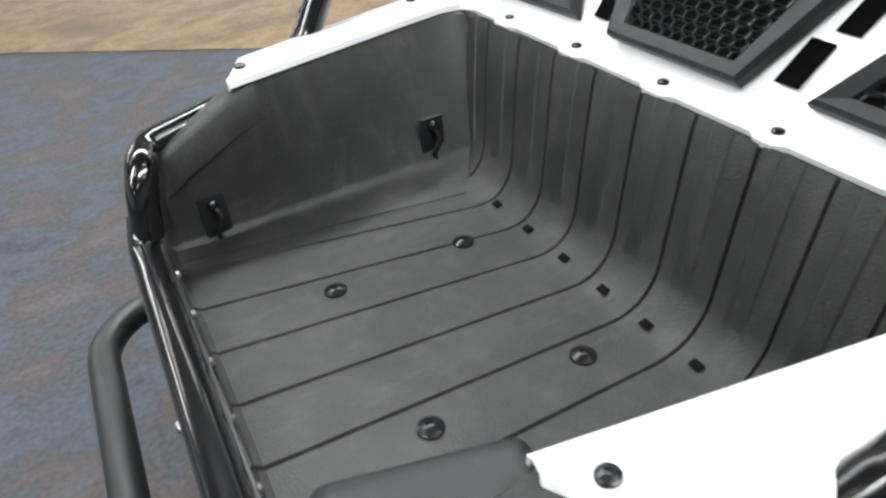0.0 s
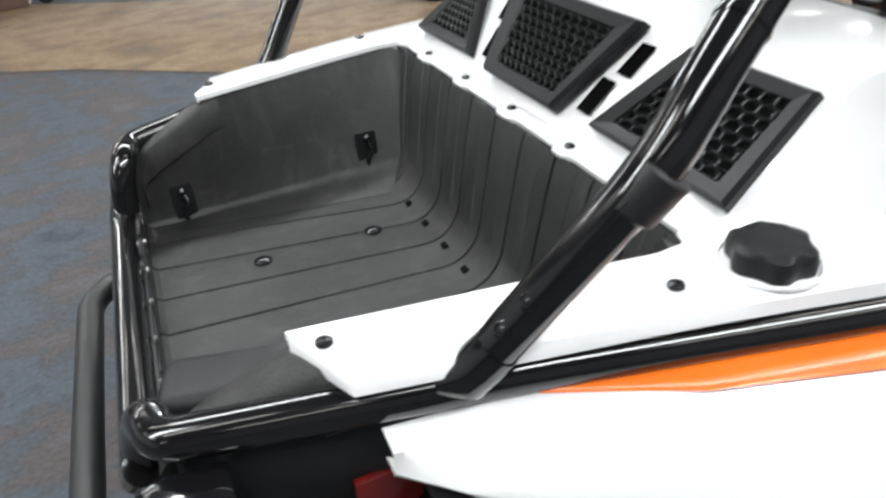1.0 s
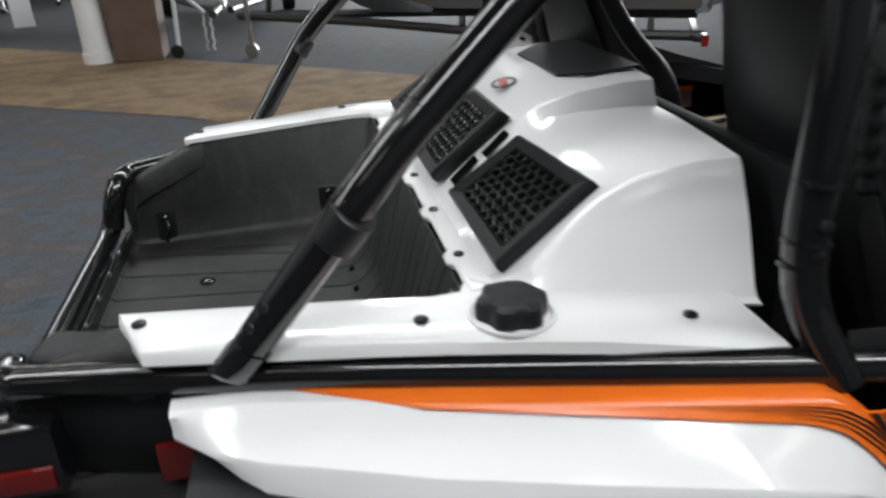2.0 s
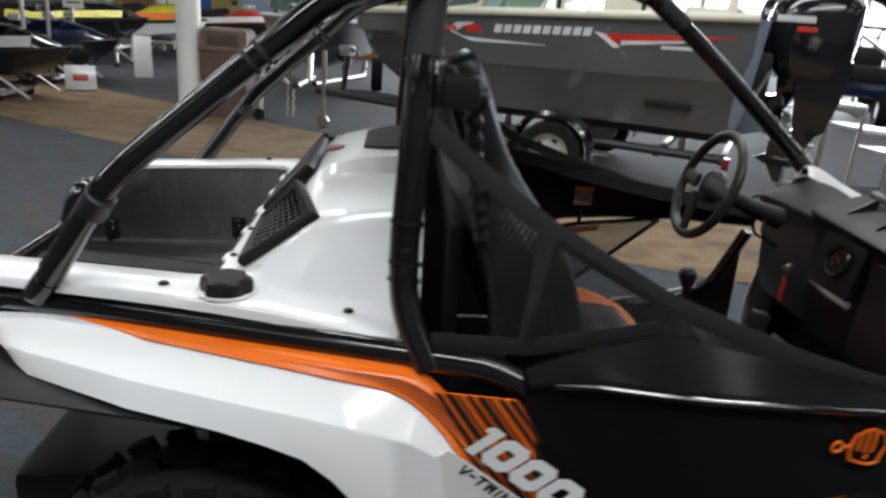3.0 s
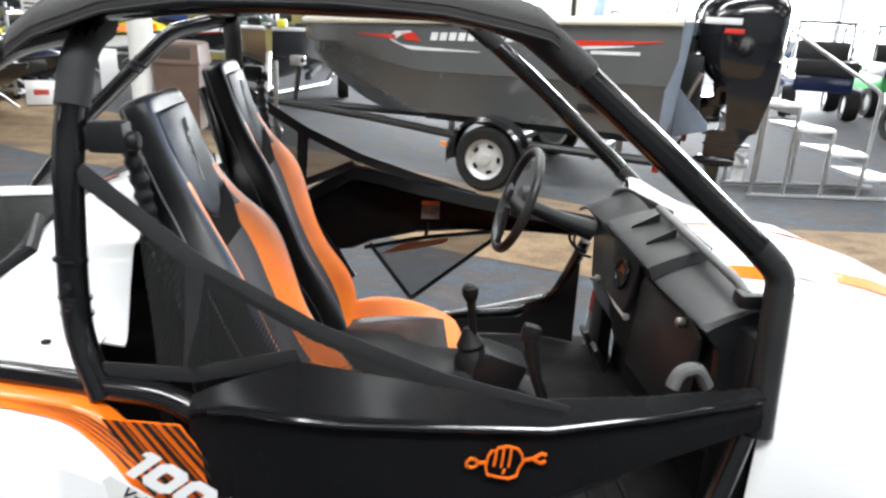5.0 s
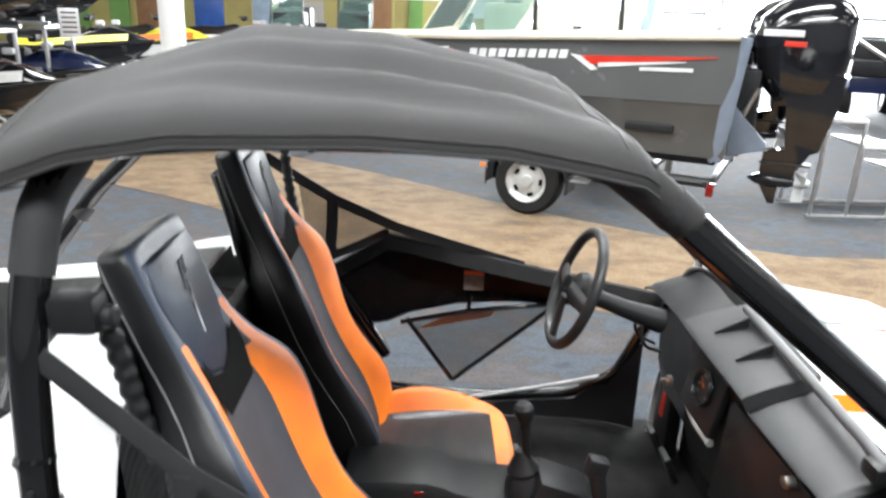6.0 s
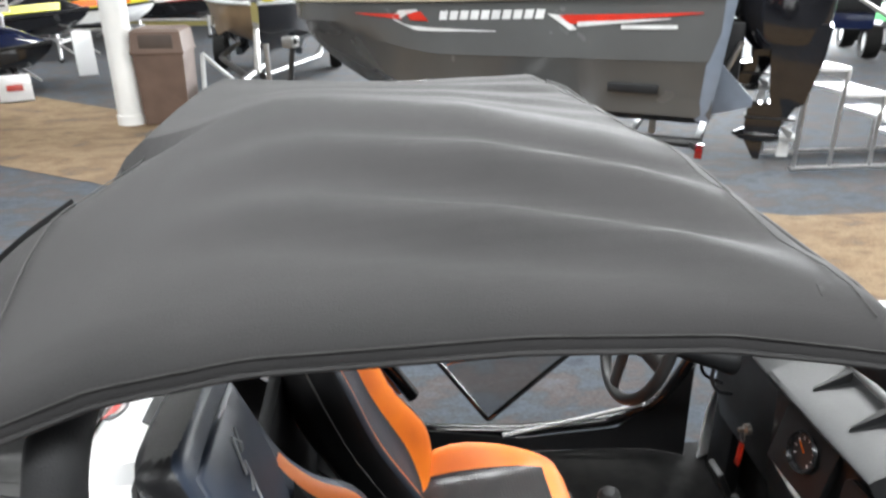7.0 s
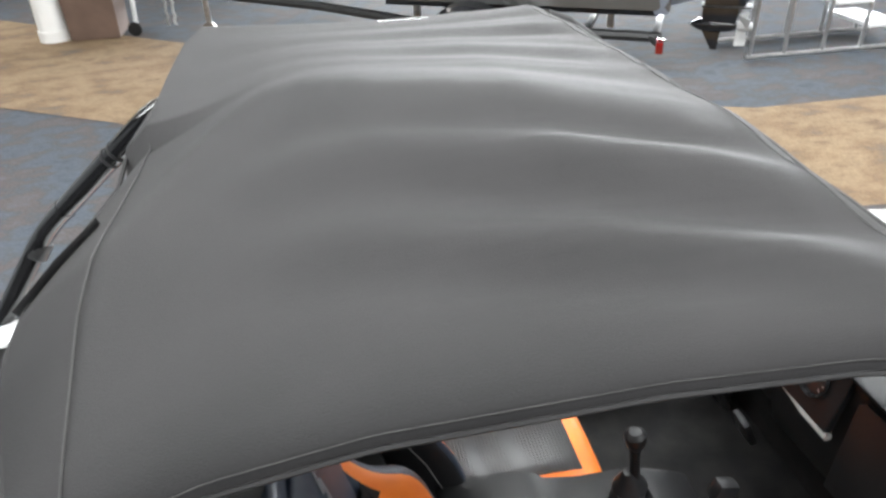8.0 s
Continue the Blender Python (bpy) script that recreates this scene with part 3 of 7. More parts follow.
def grille(corners, parent):
    """Framed vent on four places (bottom two, then top two): a bevelled frame, a near-black sheet painted for the unlit
    depth and a honeycomb screen of thin bars.
    """
    P = [Vector(p) for p in corners]
    def place(u, v, lift=0.0):
        return (P[0] * (1 - u) + P[1] * u) * (1 - v) + (P[3] * (1 - u) + P[2] * u) * v + normal * lift
    normal = (P[2] - P[0]).cross(P[3] - P[1]).normalized()
    if normal.x > 0:
        normal = -normal
    def ring(i, j, lift):
        return [place(i, j, lift), place(1 - i, j, lift), place(1 - i, 1 - j, lift), place(i, 1 - j, lift)]
    bm = bmesh.new()
    loops = [ring(0, 0, -0.004), ring(0, 0, 0.010), ring(0.02, 0.03, 0.017), ring(0.11, 0.13, 0.012), ring(0.125, 0.145, 0.006), ring(0.125, 0.145, 0.0)]
    vs = [[bm.verts.new(p) for p in l] for l in loops]
    for a, b in zip(vs, vs[1:]):
        for i in range(4):
            bm.faces.new((a[i], a[(i + 1) % 4], b[(i + 1) % 4], b[i]))
    g = part("grille", bm, M["plastic"], parent, "black framed honeycomb vent grille", 20)
    # flat near-black sheet: the shade behind the screen is painted, not modelled
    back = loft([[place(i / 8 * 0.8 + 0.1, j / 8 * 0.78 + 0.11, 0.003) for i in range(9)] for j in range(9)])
    part("grille_backing", back, M["unlit_depth"], g, "near-black sheet painted for the unlit depth behind the grille")
    w, h = ((P[1] - P[0]).length + (P[2] - P[3]).length) / 2, ((P[3] - P[0]).length + (P[2] - P[1]).length) / 2
    slats = bmesh.new()
    n = int(h / 0.022)
    for i in range(1, n):
        v = 0.14 + 0.72 * i / n
        add_tube(slats, [place(0.12, v, 0.0065), place(0.88, v, 0.0065)], 0.0016, seg=4, caps=False)
    part("slats", slats, M["plastic"], g)
    def on_face(u, y, lift):
        return place(y / w + 0.5, u / h, lift)
    c = [Vector(p) for p in ((0.0, -w / 2), (0.0, w / 2), (h, w / 2), (h, -w / 2))]
    mid = Vector((h / 2, 0))
    # honeycomb bars clipped to the opening
    inside = [Vector((lerp(mid.x, p.x, 0.72), p.y * 0.755)) for p in c]
    def clip(p, q):
        t0, t1 = 0.0, 1.0
        d = q - p
        for i in range(4):
            a, b = inside[i], inside[(i + 1) % 4]
            n = Vector((-(b - a).y, (b - a).x))
            if n.dot(mid - a) < 0:
                n = -n
            den, num = n.dot(d), n.dot(p - a)
            if abs(den) < 1e-9:
                if num < 0:
                    return None
                continue
            t = -num / den
            if den > 0:
                t0 = max(t0, t)
            else:
                t1 = min(t1, t)
        return (p + d * t0, p + d * t1) if t1 - t0 > 0.02 else None
    bars = bmesh.new()
    pitch_u, pitch_y = 0.0168, 0.0228
    for i in range(-12, 26):
        u0 = i * pitch_u
        for j in range(-32, 32):
            y0 = j * pitch_y + (pitch_y / 2 if i % 2 else 0)
            segs = [((u0, y0 - pitch_y / 2), (u0 + 0.0056, y0)), ((u0 + 0.0056, y0), (u0, y0 + pitch_y / 2)), ((u0 + 0.0056, y0), (u0 + pitch_u, y0))]
            for p, q in segs:
                r = clip(Vector(p), Vector(q))
                if r:
                    add_tube(bars, [on_face(*r[0], 0.0095), on_face(*r[1], 0.0095)], 0.0020, seg=4, caps=False)
    part("screen", bars, M["dash"], g)
    return g


grille([(0.026, -0.118, 1.022), (0.026, 0.118, 1.022), (0.140, 0.186, 1.150), (0.140, -0.186, 1.150)], cover)
for s in (-1, 1):
    grille([(0.040, s * 0.479, 1.016), (0.036, s * 0.205, 1.025), (0.130, s * 0.298, 1.143), (0.184, s * 0.456, 1.118)], cover)
    # vent slots are thin near-black plates that paint the shade of an opening
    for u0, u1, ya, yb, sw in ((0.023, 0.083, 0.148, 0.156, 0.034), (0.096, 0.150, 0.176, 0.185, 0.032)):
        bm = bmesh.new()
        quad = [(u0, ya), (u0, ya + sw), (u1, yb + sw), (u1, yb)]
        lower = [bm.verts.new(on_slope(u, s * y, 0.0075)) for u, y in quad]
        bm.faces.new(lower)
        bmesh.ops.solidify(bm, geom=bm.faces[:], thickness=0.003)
        part("vent_slot", bm, M["unlit_depth"], cover, "near-black plate painted for the unlit vent slot")

# dark inset and emblem on the ridge
bm = bmesh.new()
rows = [[V(x, y, z) for y in (-w, -w * 0.3, w * 0.3, w)] for x, w, z in ((0.25, 0.11, 1.196), (0.30, 0.15, 1.204), (0.386, 0.155, 1.212))]
part("cover_inset", loft(rows, 0.004), M["plastic"], cover, "matt black inset panel")
part("emblem", lathe([(0.0175, 0), (0.024, 0), (0.024, 0.0015), (0.0175, 0.0015)], axis_frame((0.178, -0.032, 1.1705), (1, 0, 0.25), (0, 1, 0)) @ Matrix.Diagonal((1, 1.35, 1, 1)), 24, caps=False), M["decal_black"], cover, "small dark oval emblem")
part("emblem_swoosh", prism([(-0.018, -0.030), (0.004, -0.012), (0.010, 0.018), (0.0, 0.030), (-0.008, 0.006)], 0.001, axis_frame((0.178, -0.032, 1.1723), (1, 0, 0.25), (0, 1, 0))), M["red"], cover, "red and white swoosh")

# rounded top of the liner in the rear corner, between the rail and the white arm
part("liner_ledge", box((-0.523, -0.354, 0.888), (0.185, 0.088, 0.060), 0.020, Matrix.Rotation(radians(-14.7), 3, 'Z'), 4), M["plastic"], car, "matt black rounded ledge of the cargo liner", 50)

# rim of the bulkhead with its bolts
rows = []
for i in range(81):
    y = -0.49 + 0.98 * i / 80
    near = min(abs(y - b) for b in (-0.38, -0.198, -0.016, 0.168, 0.352))
    tab = -0.010 if near < 0.022 else 0.0
    rows.append([V(-0.006 + tab, y, 0.988), V(-0.008 + tab, y, 0.996), V(-0.004 + tab, y, 1.0005), V(0.01, y, 1.0012), V(0.03, y, 1.0012)])
part("bulkhead_rim", loft(rows, 0.002), M["white"], cover, "", 40)
for b in (-0.38, -0.198, -0.016, 0.168, 0.352):
    part("rim_bolt", lathe([(0.0082, 0), (0.0078, 0.003), (0.005, 0.0045), (0.001, 0.0045)], Matrix.Translation((0.004, b, 1.0012)), 14), M["blackbolt"], cover, "black rim bolt")

# fuel cap
cap = part("fuel_cap_collar", lathe([(0.057, 0.0), (0.056, 0.003), (0.052, 0.003), (0.049, -0.003), (0.048, -0.012), (0.001, -0.012)], Matrix.Translation((0.030, -0.558, 0.9985)), 40, caps=False), M["white"], car, "white moulded filler ring")
bm = bmesh.new()
rings = []
for r, z in ((0.040, -0.012), (0.0435, -0.004), (0.0445, 0.014), (0.042, 0.024), (0.036, 0.028), (0.026, 0.027), (0.01, 0.028)):
    rings.append([bm.verts.new((0.030 + r * (1 + (0.085 * math.cos(6 * a) if r > 0.036 else 0)) * math.cos(a), -0.558 + r * (1 + (0.085 * math.cos(6 * a) if r > 0.036 else 0)) * math.sin(a), 0.998 + z))
                  for a in (2 * math.pi * k / 56 for k in range(56))])
for A, B in zip(rings, rings[1:]):
    for k in range(56):
        bm.faces.new((A[k], A[(k + 1) % 56], B[(k + 1) % 56], B[k]))
bm.faces.new(rings[-1])
bm.faces.new(rings[0][::-1])
part("fuel_cap", bm, M["plastic"], cap, "black lobed fuel cap")

# ---------------------------------------------------------------- tube frame
rear_rail = part("rear_rail", tube([(-0.650, -0.372, 0.84), (-0.664, -0.345, 0.80), (-0.664, -0.30, 0.797), (-0.664, 0.30, 0.797), (-0.664, 0.345, 0.80), (-0.650, 0.372, 0.84)], 0.0235, bend=0.03), M["tube"], car, "gloss black rear rail tube")
part("rear_lip", box((-0.637, 0, 0.755), (0.006, 0.74, 0.06), 0.002), M["satin"], car, "black steel lip behind the cargo floor")
for k in range(6):
    part("lip_bolt", lathe([(0.006, 0), (0.006, 0.004), (0.003, 0.006)], axis_frame((-0.634, -0.27 + 0.108 * k, 0.785), (0, 1, 0), (0, 0, 1)), 8), M["steel"], car)
for s in (-1, 1):
    part("side_rail", tube([(-0.652, s * 0.352, 0.815), (-0.640, s * 0.358, 0.880), (-0.626, s * 0.382, 0.916), (-0.614, s * 0.432, 0.920), (-0.46, s * 0.480, 0.934), (-0.25, s * 0.536, 0.944), (0.37, s * 0.70, 0.953), (0.50, s * 0.722, 0.948), (0.56, s * 0.735, 0.925), (0.75, s * 0.755, 0.62)], RAIL_R, bend=0.045), M["tube"], car, "gloss black side rail tube")
    part("rear_stay", tube([(-0.318, s * 0.532, 0.958), (-0.164, s * 0.603, 1.180), (-0.114, s * 0.590, 1.236), (0.20, s * 0.494, 1.520), (0.365, s * 0.50, 1.566)], 0.0240, bend=0.05), M["tube"], car, "gloss black rear stay tube")
    d = (V(-0.170, s * 0.604, 1.165) - V(-0.318, s * 0.532, 0.958)).normalized()
    cpt = V(-0.172, s * 0.599, 1.160)
    part("stay_collar", tube([cpt - d * 0.023, cpt - d * 0.021, cpt + d * 0.021, cpt + d * 0.023], [0.0245, 0.0270, 0.0270, 0.0245], seg=20), M["satin"], car, "satin black tube collar")
    saddle = tube([(-0.345, s * 0.522, 0.955), (-0.318, s * 0.533, 0.963), (-0.302, s * 0.540, 0.982), (-0.288, s * 0.547, 1.0)], [0.012, 0.0255, 0.0258, 0.0245], seg=20)
    part("stay_saddle", saddle, M["tube"], car, "black welded saddle at the foot of the stay")
    nrm = V(-0.72, s * 0.45, 0.52).normalized()
    for kk in (0.28, 0.42):
        bp = V(-0.318, s * 0.532, 0.958).lerp(V(-0.160, s * 0.605, 1.178), kk)
        bm_ = nrm.to_track_quat('Z', 'Y').to_matrix().to_4x4()
        bm_.translation = bp + nrm * 0.020
        seat_ = part("bolt_recess", lathe([(0.0095, 0), (0.0095, 0.0050), (0.0075, 0.0055), (0.007, 0.003), (0.001, 0.003)], bm_, 16), M["tube"], car, "black bolt recess")
        part("stay_bolt", lathe([(0.0042, 0.003), (0.0042, 0.0052), (0.002, 0.0058)], bm_, 6), M["blackbolt"], seat_, "black bolt")
    e0, e1 = V(-0.114, s * 0.590, 1.236), V(0.20, s * 0.494, 1.520)
    part("joint_ring", tube([e0.lerp(e1, 0.12), e0.lerp(e1, 0.13)], 0.0252, seg=18), M["tube"], car)
    for q0, q1 in ((0.58, 0.60), (0.64, 0.66)):
        part("cable_tie", tube([e0.lerp(e1, q0), e0.lerp(e1, q1)], 0.0256, seg=16), M["strap"], car)
    part("roll_hoop", tube([(0.40, s * 0.715, 0.935), (0.352, s * 0.678, 1.03), (0.346, s * 0.667, 1.12), (0.356, s * 0.654, 1.36), (0.366, s * 0.592, 1.528), (0.375, s * 0.50, 1.588), (0.375, 0, 1.618)], 0.0255, bend=0.06), M["tube"], car, "gloss black roll hoop")
    foot = V(1.672, s * 0.558, 1.172) if s < 0 else V(1.745, 0.555, 1.092)
    part("roof_bar", tube([(0.385, s * 0.552, 1.598), (0.60, s * 0.556, 1.626), (1.0, s * 0.562, 1.630), (1.135, s * 0.588, 1.602), (1.40, s * 0.576, 1.392), foot], 0.0278, bend=0.10), M["tube"], car, "gloss black roof bar and front pillar")
    part("pillar_joint", tube([foot + V(-0.045, s * 0.003, 0.038), foot + V(0.024, s * -0.002, -0.024), V(foot.x + 0.022, s * 0.60, 0.80)], 0.0292, bend=0.03), M["satin"], car, "black front pillar joint")
    for z in (1.075, 1.105, 1.175):
        part("hoop_clamp", tube([(0.3485, s * 0.669, z), (0.3490, s * 0.668, z + 0.006)], 0.0285, seg=16), M["tube"], car)
    for z in (1.10, 1.135):
        part("hoop_bolt", lathe([(0.009, 0), (0.009, 0.006), (0.004, 0.009)], axis_frame((0.348, s * 0.691, z), (1, 0, 0), (0, 0, -s) if s > 0 else (0, 0, 1)), 10), M["blackbolt"], car)
part("roof_cross_bar", tube([(1.05, -0.52, 1.612), (1.05, 0.52, 1.612)], 0.0235), M["tube"], car)
part("bumper", tube([(-0.50, -0.50, 0.585), (-0.72, -0.50, 0.60), (-0.788, -0.42, 0.60), (-0.79, 0.0, 0.60), (-0.788, 0.42, 0.60), (-0.72, 0.50, 0.60), (-0.50, 0.50, 0.585)], 0.026, bend=0.09), M["satin"], car, "satin black rear bumper tube")
part("rear_guard", box((-0.675, 0, 0.68), (0.02, 0.66, 0.16), 0.006), M["satin"], car, "black rear guard plate")
part("guard_bolt", lathe([(0.008, 0), (0.008, 0.008), (0.004, 0.011)], axis_frame((-0.687, 0.02, 0.735), (0, -1, 0), (0, 0, 1)), 10), M["steel"], car, "zinc bolt")

# ---------------------------------------------------------------- canopy
HEM = [(0.27, 1.545), (0.335, 1.572), (0.43, 1.609), (0.56, 1.632), (0.80, 1.640), (0.98, 1.632), (1.10, 1.612), (1.18, 1.596)]


def canopy_z(x, y):
    """Height of the cloth: a ridge that runs in from the rear edge and then forward, with soft folds that fan out to the front."""
    ridge = interp(x, [(0.30, -0.36), (0.36, -0.24), (0.41, -0.13), (0.47, -0.07), (0.53, -0.10), (0.60, -0.14), (0.80, -0.17), (1.10, -0.20)])
    top = interp(x, [(0.30, 1.660), (0.36, 1.682), (0.41, 1.702), (0.47, 1.726), (0.53, 1.745), (0.60, 1.753), (0.80, 1.744), (1.0, 1.706), (1.12, 1.676)])
    edge = interp(x, HEM) + 0.034 if y < 0 else 1.663 - 0.012 * math.sin(math.pi * min(1, max(0, (x - 0.32) / 0.76)))
    k = (ridge - y) / (ridge + 0.58) if y < ridge else (y - ridge) / (0.58 - ridge)
    k = min(1, math.sqrt(k * k + 0.0010) - 0.012)
    z = lerp(top, edge, k ** (1.10 if y < ridge else 0.86))
    if abs(y) > 0.58:
        z = edge - 0.026 * ((abs(y) - 0.58) / 0.056) ** 1.8
    rise = min(1, max(0, (x - 0.42) / 0.36)) * (1 - 0.75 * max(0, (x - 0.98) / 0.14))
    fold = 0.0
    for c, fan, w, h in ((-0.300, -0.16, 0.032, 0.0130), (-0.372, -0.20, 0.036, -0.0190), (-0.445, -0.22, 0.030, 0.0130), (-0.505, -0.22, 0.030, -0.0100), (-0.235, -0.15, 0.034, -0.0090), (-0.02, -0.10, 0.05, -0.006),
                         (0.10, -0.08, 0.034, -0.0055), (0.165, -0.07, 0.028, 0.0035), (0.28, 0.02, 0.028, -0.0055), (0.345, 0.05, 0.024, 0.0040), (0.44, 0.10, 0.028, -0.0055)):
        fold += h * math.exp(-((y - c - fan * (x - 0.56)) / w) ** 2)
    fold *= rise * (1 - max(0, (abs(y) - 0.52) / 0.12))
    crumple = 0.0020 * noise.noise(Vector((x * 5.0, y * 9.0, 1.7))) + 0.0024 * noise.noise(Vector((x * 14.0, y * 22.0, 4.1))) * max(0, (x - 0.85) / 0.25)
    return z + fold + crumple


def hang(y):
    """How far the rear flap hangs at y: long at the near corner, short in the middle and along the other half."""
    return min(1, max(0, (0.16 - y) / 0.42)) * (1 - 0.55 * max(0, (-y - 0.46) / 0.18)) if y < 0.16 else 0.3 * min(1, (y - 0.16) / 0.4)


rows = []
n = 54
for i in range(n + 1):
    # the first rows hang down behind the hoop as a flap, the rest run forward and roll over the front bar
    flap = max(0, 1 - i / 7)
    u = max(0, i - 7) / (n - 7)
    lip = max(0, (u - 0.965) / 0.035)
    row = []
    for j in range(73):
        y = -0.636 + 1.272 * j / 72
        back = 0.297 + 0.022 * min(1, max(0, (abs(y) - 0.45) / 0.18)) - 0.006 * math.sin(6 * y)
        x = lerp(back, 1.108 - 0.066 * y + 0.020 * max(0, (-y - 0.40) / 0.2), u)
        reach = hang(y) * flap
        row.append(V(x - (0.004 + 0.092 * hang(y) * (1 if y < 0.16 else 0.2)) * flap, y, canopy_z(x, y) - 0.014 * flap - 0.058 * reach * (0.6 + 0.4 * flap) - 0.014 * lip * lip))
    for s in (-1, 1):
        end = row[0] if s < 0 else row[-1]
        hem = min(interp(end.x, HEM) - (0.015 if s < 0 else 0.03) * flap, end.z - 0.004)
        rim = [V(end.x, s * 0.639, hem), V(end.x, s * 0.641, hem - 0.003), V(end.x, s * 0.640, hem - 0.018)]
        row = rim[::-1] + row if s < 0 else row + rim
    rows.append(row)
canopy = part("canopy", loft(rows, 0.0035), M["canvas"], car, "charcoal canvas roof with sagging folds", 60)
for s in (-1, 1):
    # stitched line and welt along the side hem
    part("hem_stitch", tube([V(r[2 if s < 0 else -3].x, s * 0.6428, r[2 if s < 0 else -3].z - 0.001) for r in rows], 0.0008, seg=5), M["seam_thread_and_lit_hem"], canopy, "stitched hem line")
    part("hem_welt", tube([V(r[0 if s < 0 else -1].x, s * 0.6412, r[0 if s < 0 else -1].z) for r in rows], 0.0030, seg=6), M["canvas"], canopy, "rolled hem")
    # sleeves round the pillars
    # hoop sleeve is canvas too; the webbing black paints the shade on it
    part("pillar_sleeve", tube([(0.3605, s * 0.626, 1.435), (0.366, s * 0.592, 1.525), (0.375, s * 0.50, 1.575)], 0.0285, seg=14, bend=0.06), M["strap"], canopy, "canvas sleeve strapped round the roll hoop, darkened for shade")
    sl = [(1.08, s * 0.584, 1.618), (1.13, s * 0.590, 1.602), (1.17, s * 0.588, 1.574), (1.235, s * 0.584, 1.526), (1.238, s * 0.584, 1.523)]
    part("front_sleeve", tube(sl, [0.0325, 0.0315, 0.0310, 0.0300, 0.0290], seg=14), M["canvas"], canopy, "canvas sleeve strapped round the front pillar")
    c = V(1.212, s * 0.586, 1.543)
    d = V(0.27, s * -0.014, -0.214).normalized()
    part("sleeve_strap", tube([c - d * 0.010, c + d * 0.010], 0.0312, seg=16), M["strap"], canopy)
# same canvas hem in a paler colour: the lit edge is painted
part("front_hem", tube([r for r in rows[-1][4:-4:4]], 0.0045, seg=6), M["seam_thread_and_lit_hem"], canopy, "rolled front hem, paler for its lit edge")
part("rear_hem", tube([r for r in rows[0][4:-4:4]], 0.0035, seg=6), M["canvas"], canopy, "rolled rear hem")
# seam where the rear flap is sewn on, a seam behind the front hem, and the flap's tie strap
part("flap_seam", tube([r + V(0, 0, 0.003) for r in rows[7][4:44:2]], 0.0010, seg=5), M["seam_thread_and_lit_hem"], canopy, "double stitched seam")
part("front_seam", tube([r + V(0, 0, 0.0022) for r in rows[-3][4:-4:2]], 0.0009, seg=5), M["seam_thread_and_lit_hem"], canopy, "stitched seam")
p0, p1 = rows[5][25] + V(0, 0, 0.004), rows[0][20] + V(-0.012, 0, -0.004)
part("tie_strap", tube([p0, p0.lerp(p1, 0.5) + V(0, 0, 0.004), p1], 0.010, seg=8, flat=(0.011, 0.0025, V(0.5, 0.8, 0))), M["strap"], canopy, "short black tie strap")

# ---------------------------------------------------------------- body sides
def side_x(x):
    """Half width of the door-side panel's waist line."""
    return interp(x, [(0.56, 0.77), (0.64, 0.80), (0.754, 0.845), (0.83, 0.858), (1.0, 0.850), (1.18, 0.828), (1.4, 0.757), (1.64, 0.660), (1.70, 0.648)])


FENDER = ((-0.405, 0.0, 0.926, 0.002, 0.920, 0.0, 0.912), (-0.39, 0.008, 0.922, 0.016, 0.914, 0.012, 0.900), (-0.35, 0.022, 0.916, 0.050, 0.905, 0.045, 0.878), (-0.30, 0.030, 0.912, 0.078, 0.898, 0.082, 0.862), (-0.1, 0.032, 0.908, 0.09, 0.885, 0.108, 0.848),
          (0.1, 0.032, 0.904, 0.09, 0.876, 0.105, 0.832), (0.20, 0.032, 0.902, 0.088, 0.872, 0.10, 0.808), (0.25, 0.03, 0.90, 0.085, 0.868, 0.096, 0.775), (0.31, 0.028, 0.90, 0.08, 0.864, 0.09, 0.715), (0.37, 0.025, 0.896, 0.07, 0.858, 0.08, 0.655), (0.43, 0.02, 0.862, 0.058, 0.82, 0.07, 0.60), (0.50, 0.016, 0.80, 0.045, 0.75, 0.06, 0.55), (0.58, 0.012, 0.72, 0.03, 0.67, 0.05, 0.53))


def fender_top(x):
    return interp(x, [(-0.405, 0.910), (-0.30, 0.926), (0.36, 0.936), (0.40, 0.922), (0.45, 0.87), (0.58, 0.72)])


def fender_row(x, s):
    o1, z1, o2, z2, o3, z3 = interp(x, [(r[0], r[1:]) for r in FENDER])
    yy = rail_y(min(x, 0.45)) + 0.043
    zt = fender_top(x)
    z1, z2, z3 = min(z1, zt - 0.012), min(z2, zt - 0.03), min(z3, zt - 0.04)
    return [V(x, s * (yy - 0.03), zt + 0.001), V(x, s * (yy - 0.004), zt), V(x, s * (yy + 0.003), zt - 0.004), V(x, s * (yy + o1), z1), V(x, s * (yy + o2 - 0.004), z2 + 0.003), V(x, s * (yy + o2), z2 - 0.004), V(x, s * (yy + o3), z3), V(x, s * (yy + o3 - 0.006), z3 - 0.005), V(x, s * (yy + o3 - 0.03), z3 - 0.004)]


STRIPE = [(-0.25, 0.01), (-0.1, 0.06), (0.05, 0.27), (0.15, 0.38), (0.33, 0.58), (0.37, 0.80), (0.42, 1.25), (0.51, 2.1)]  # width of the fender stripe


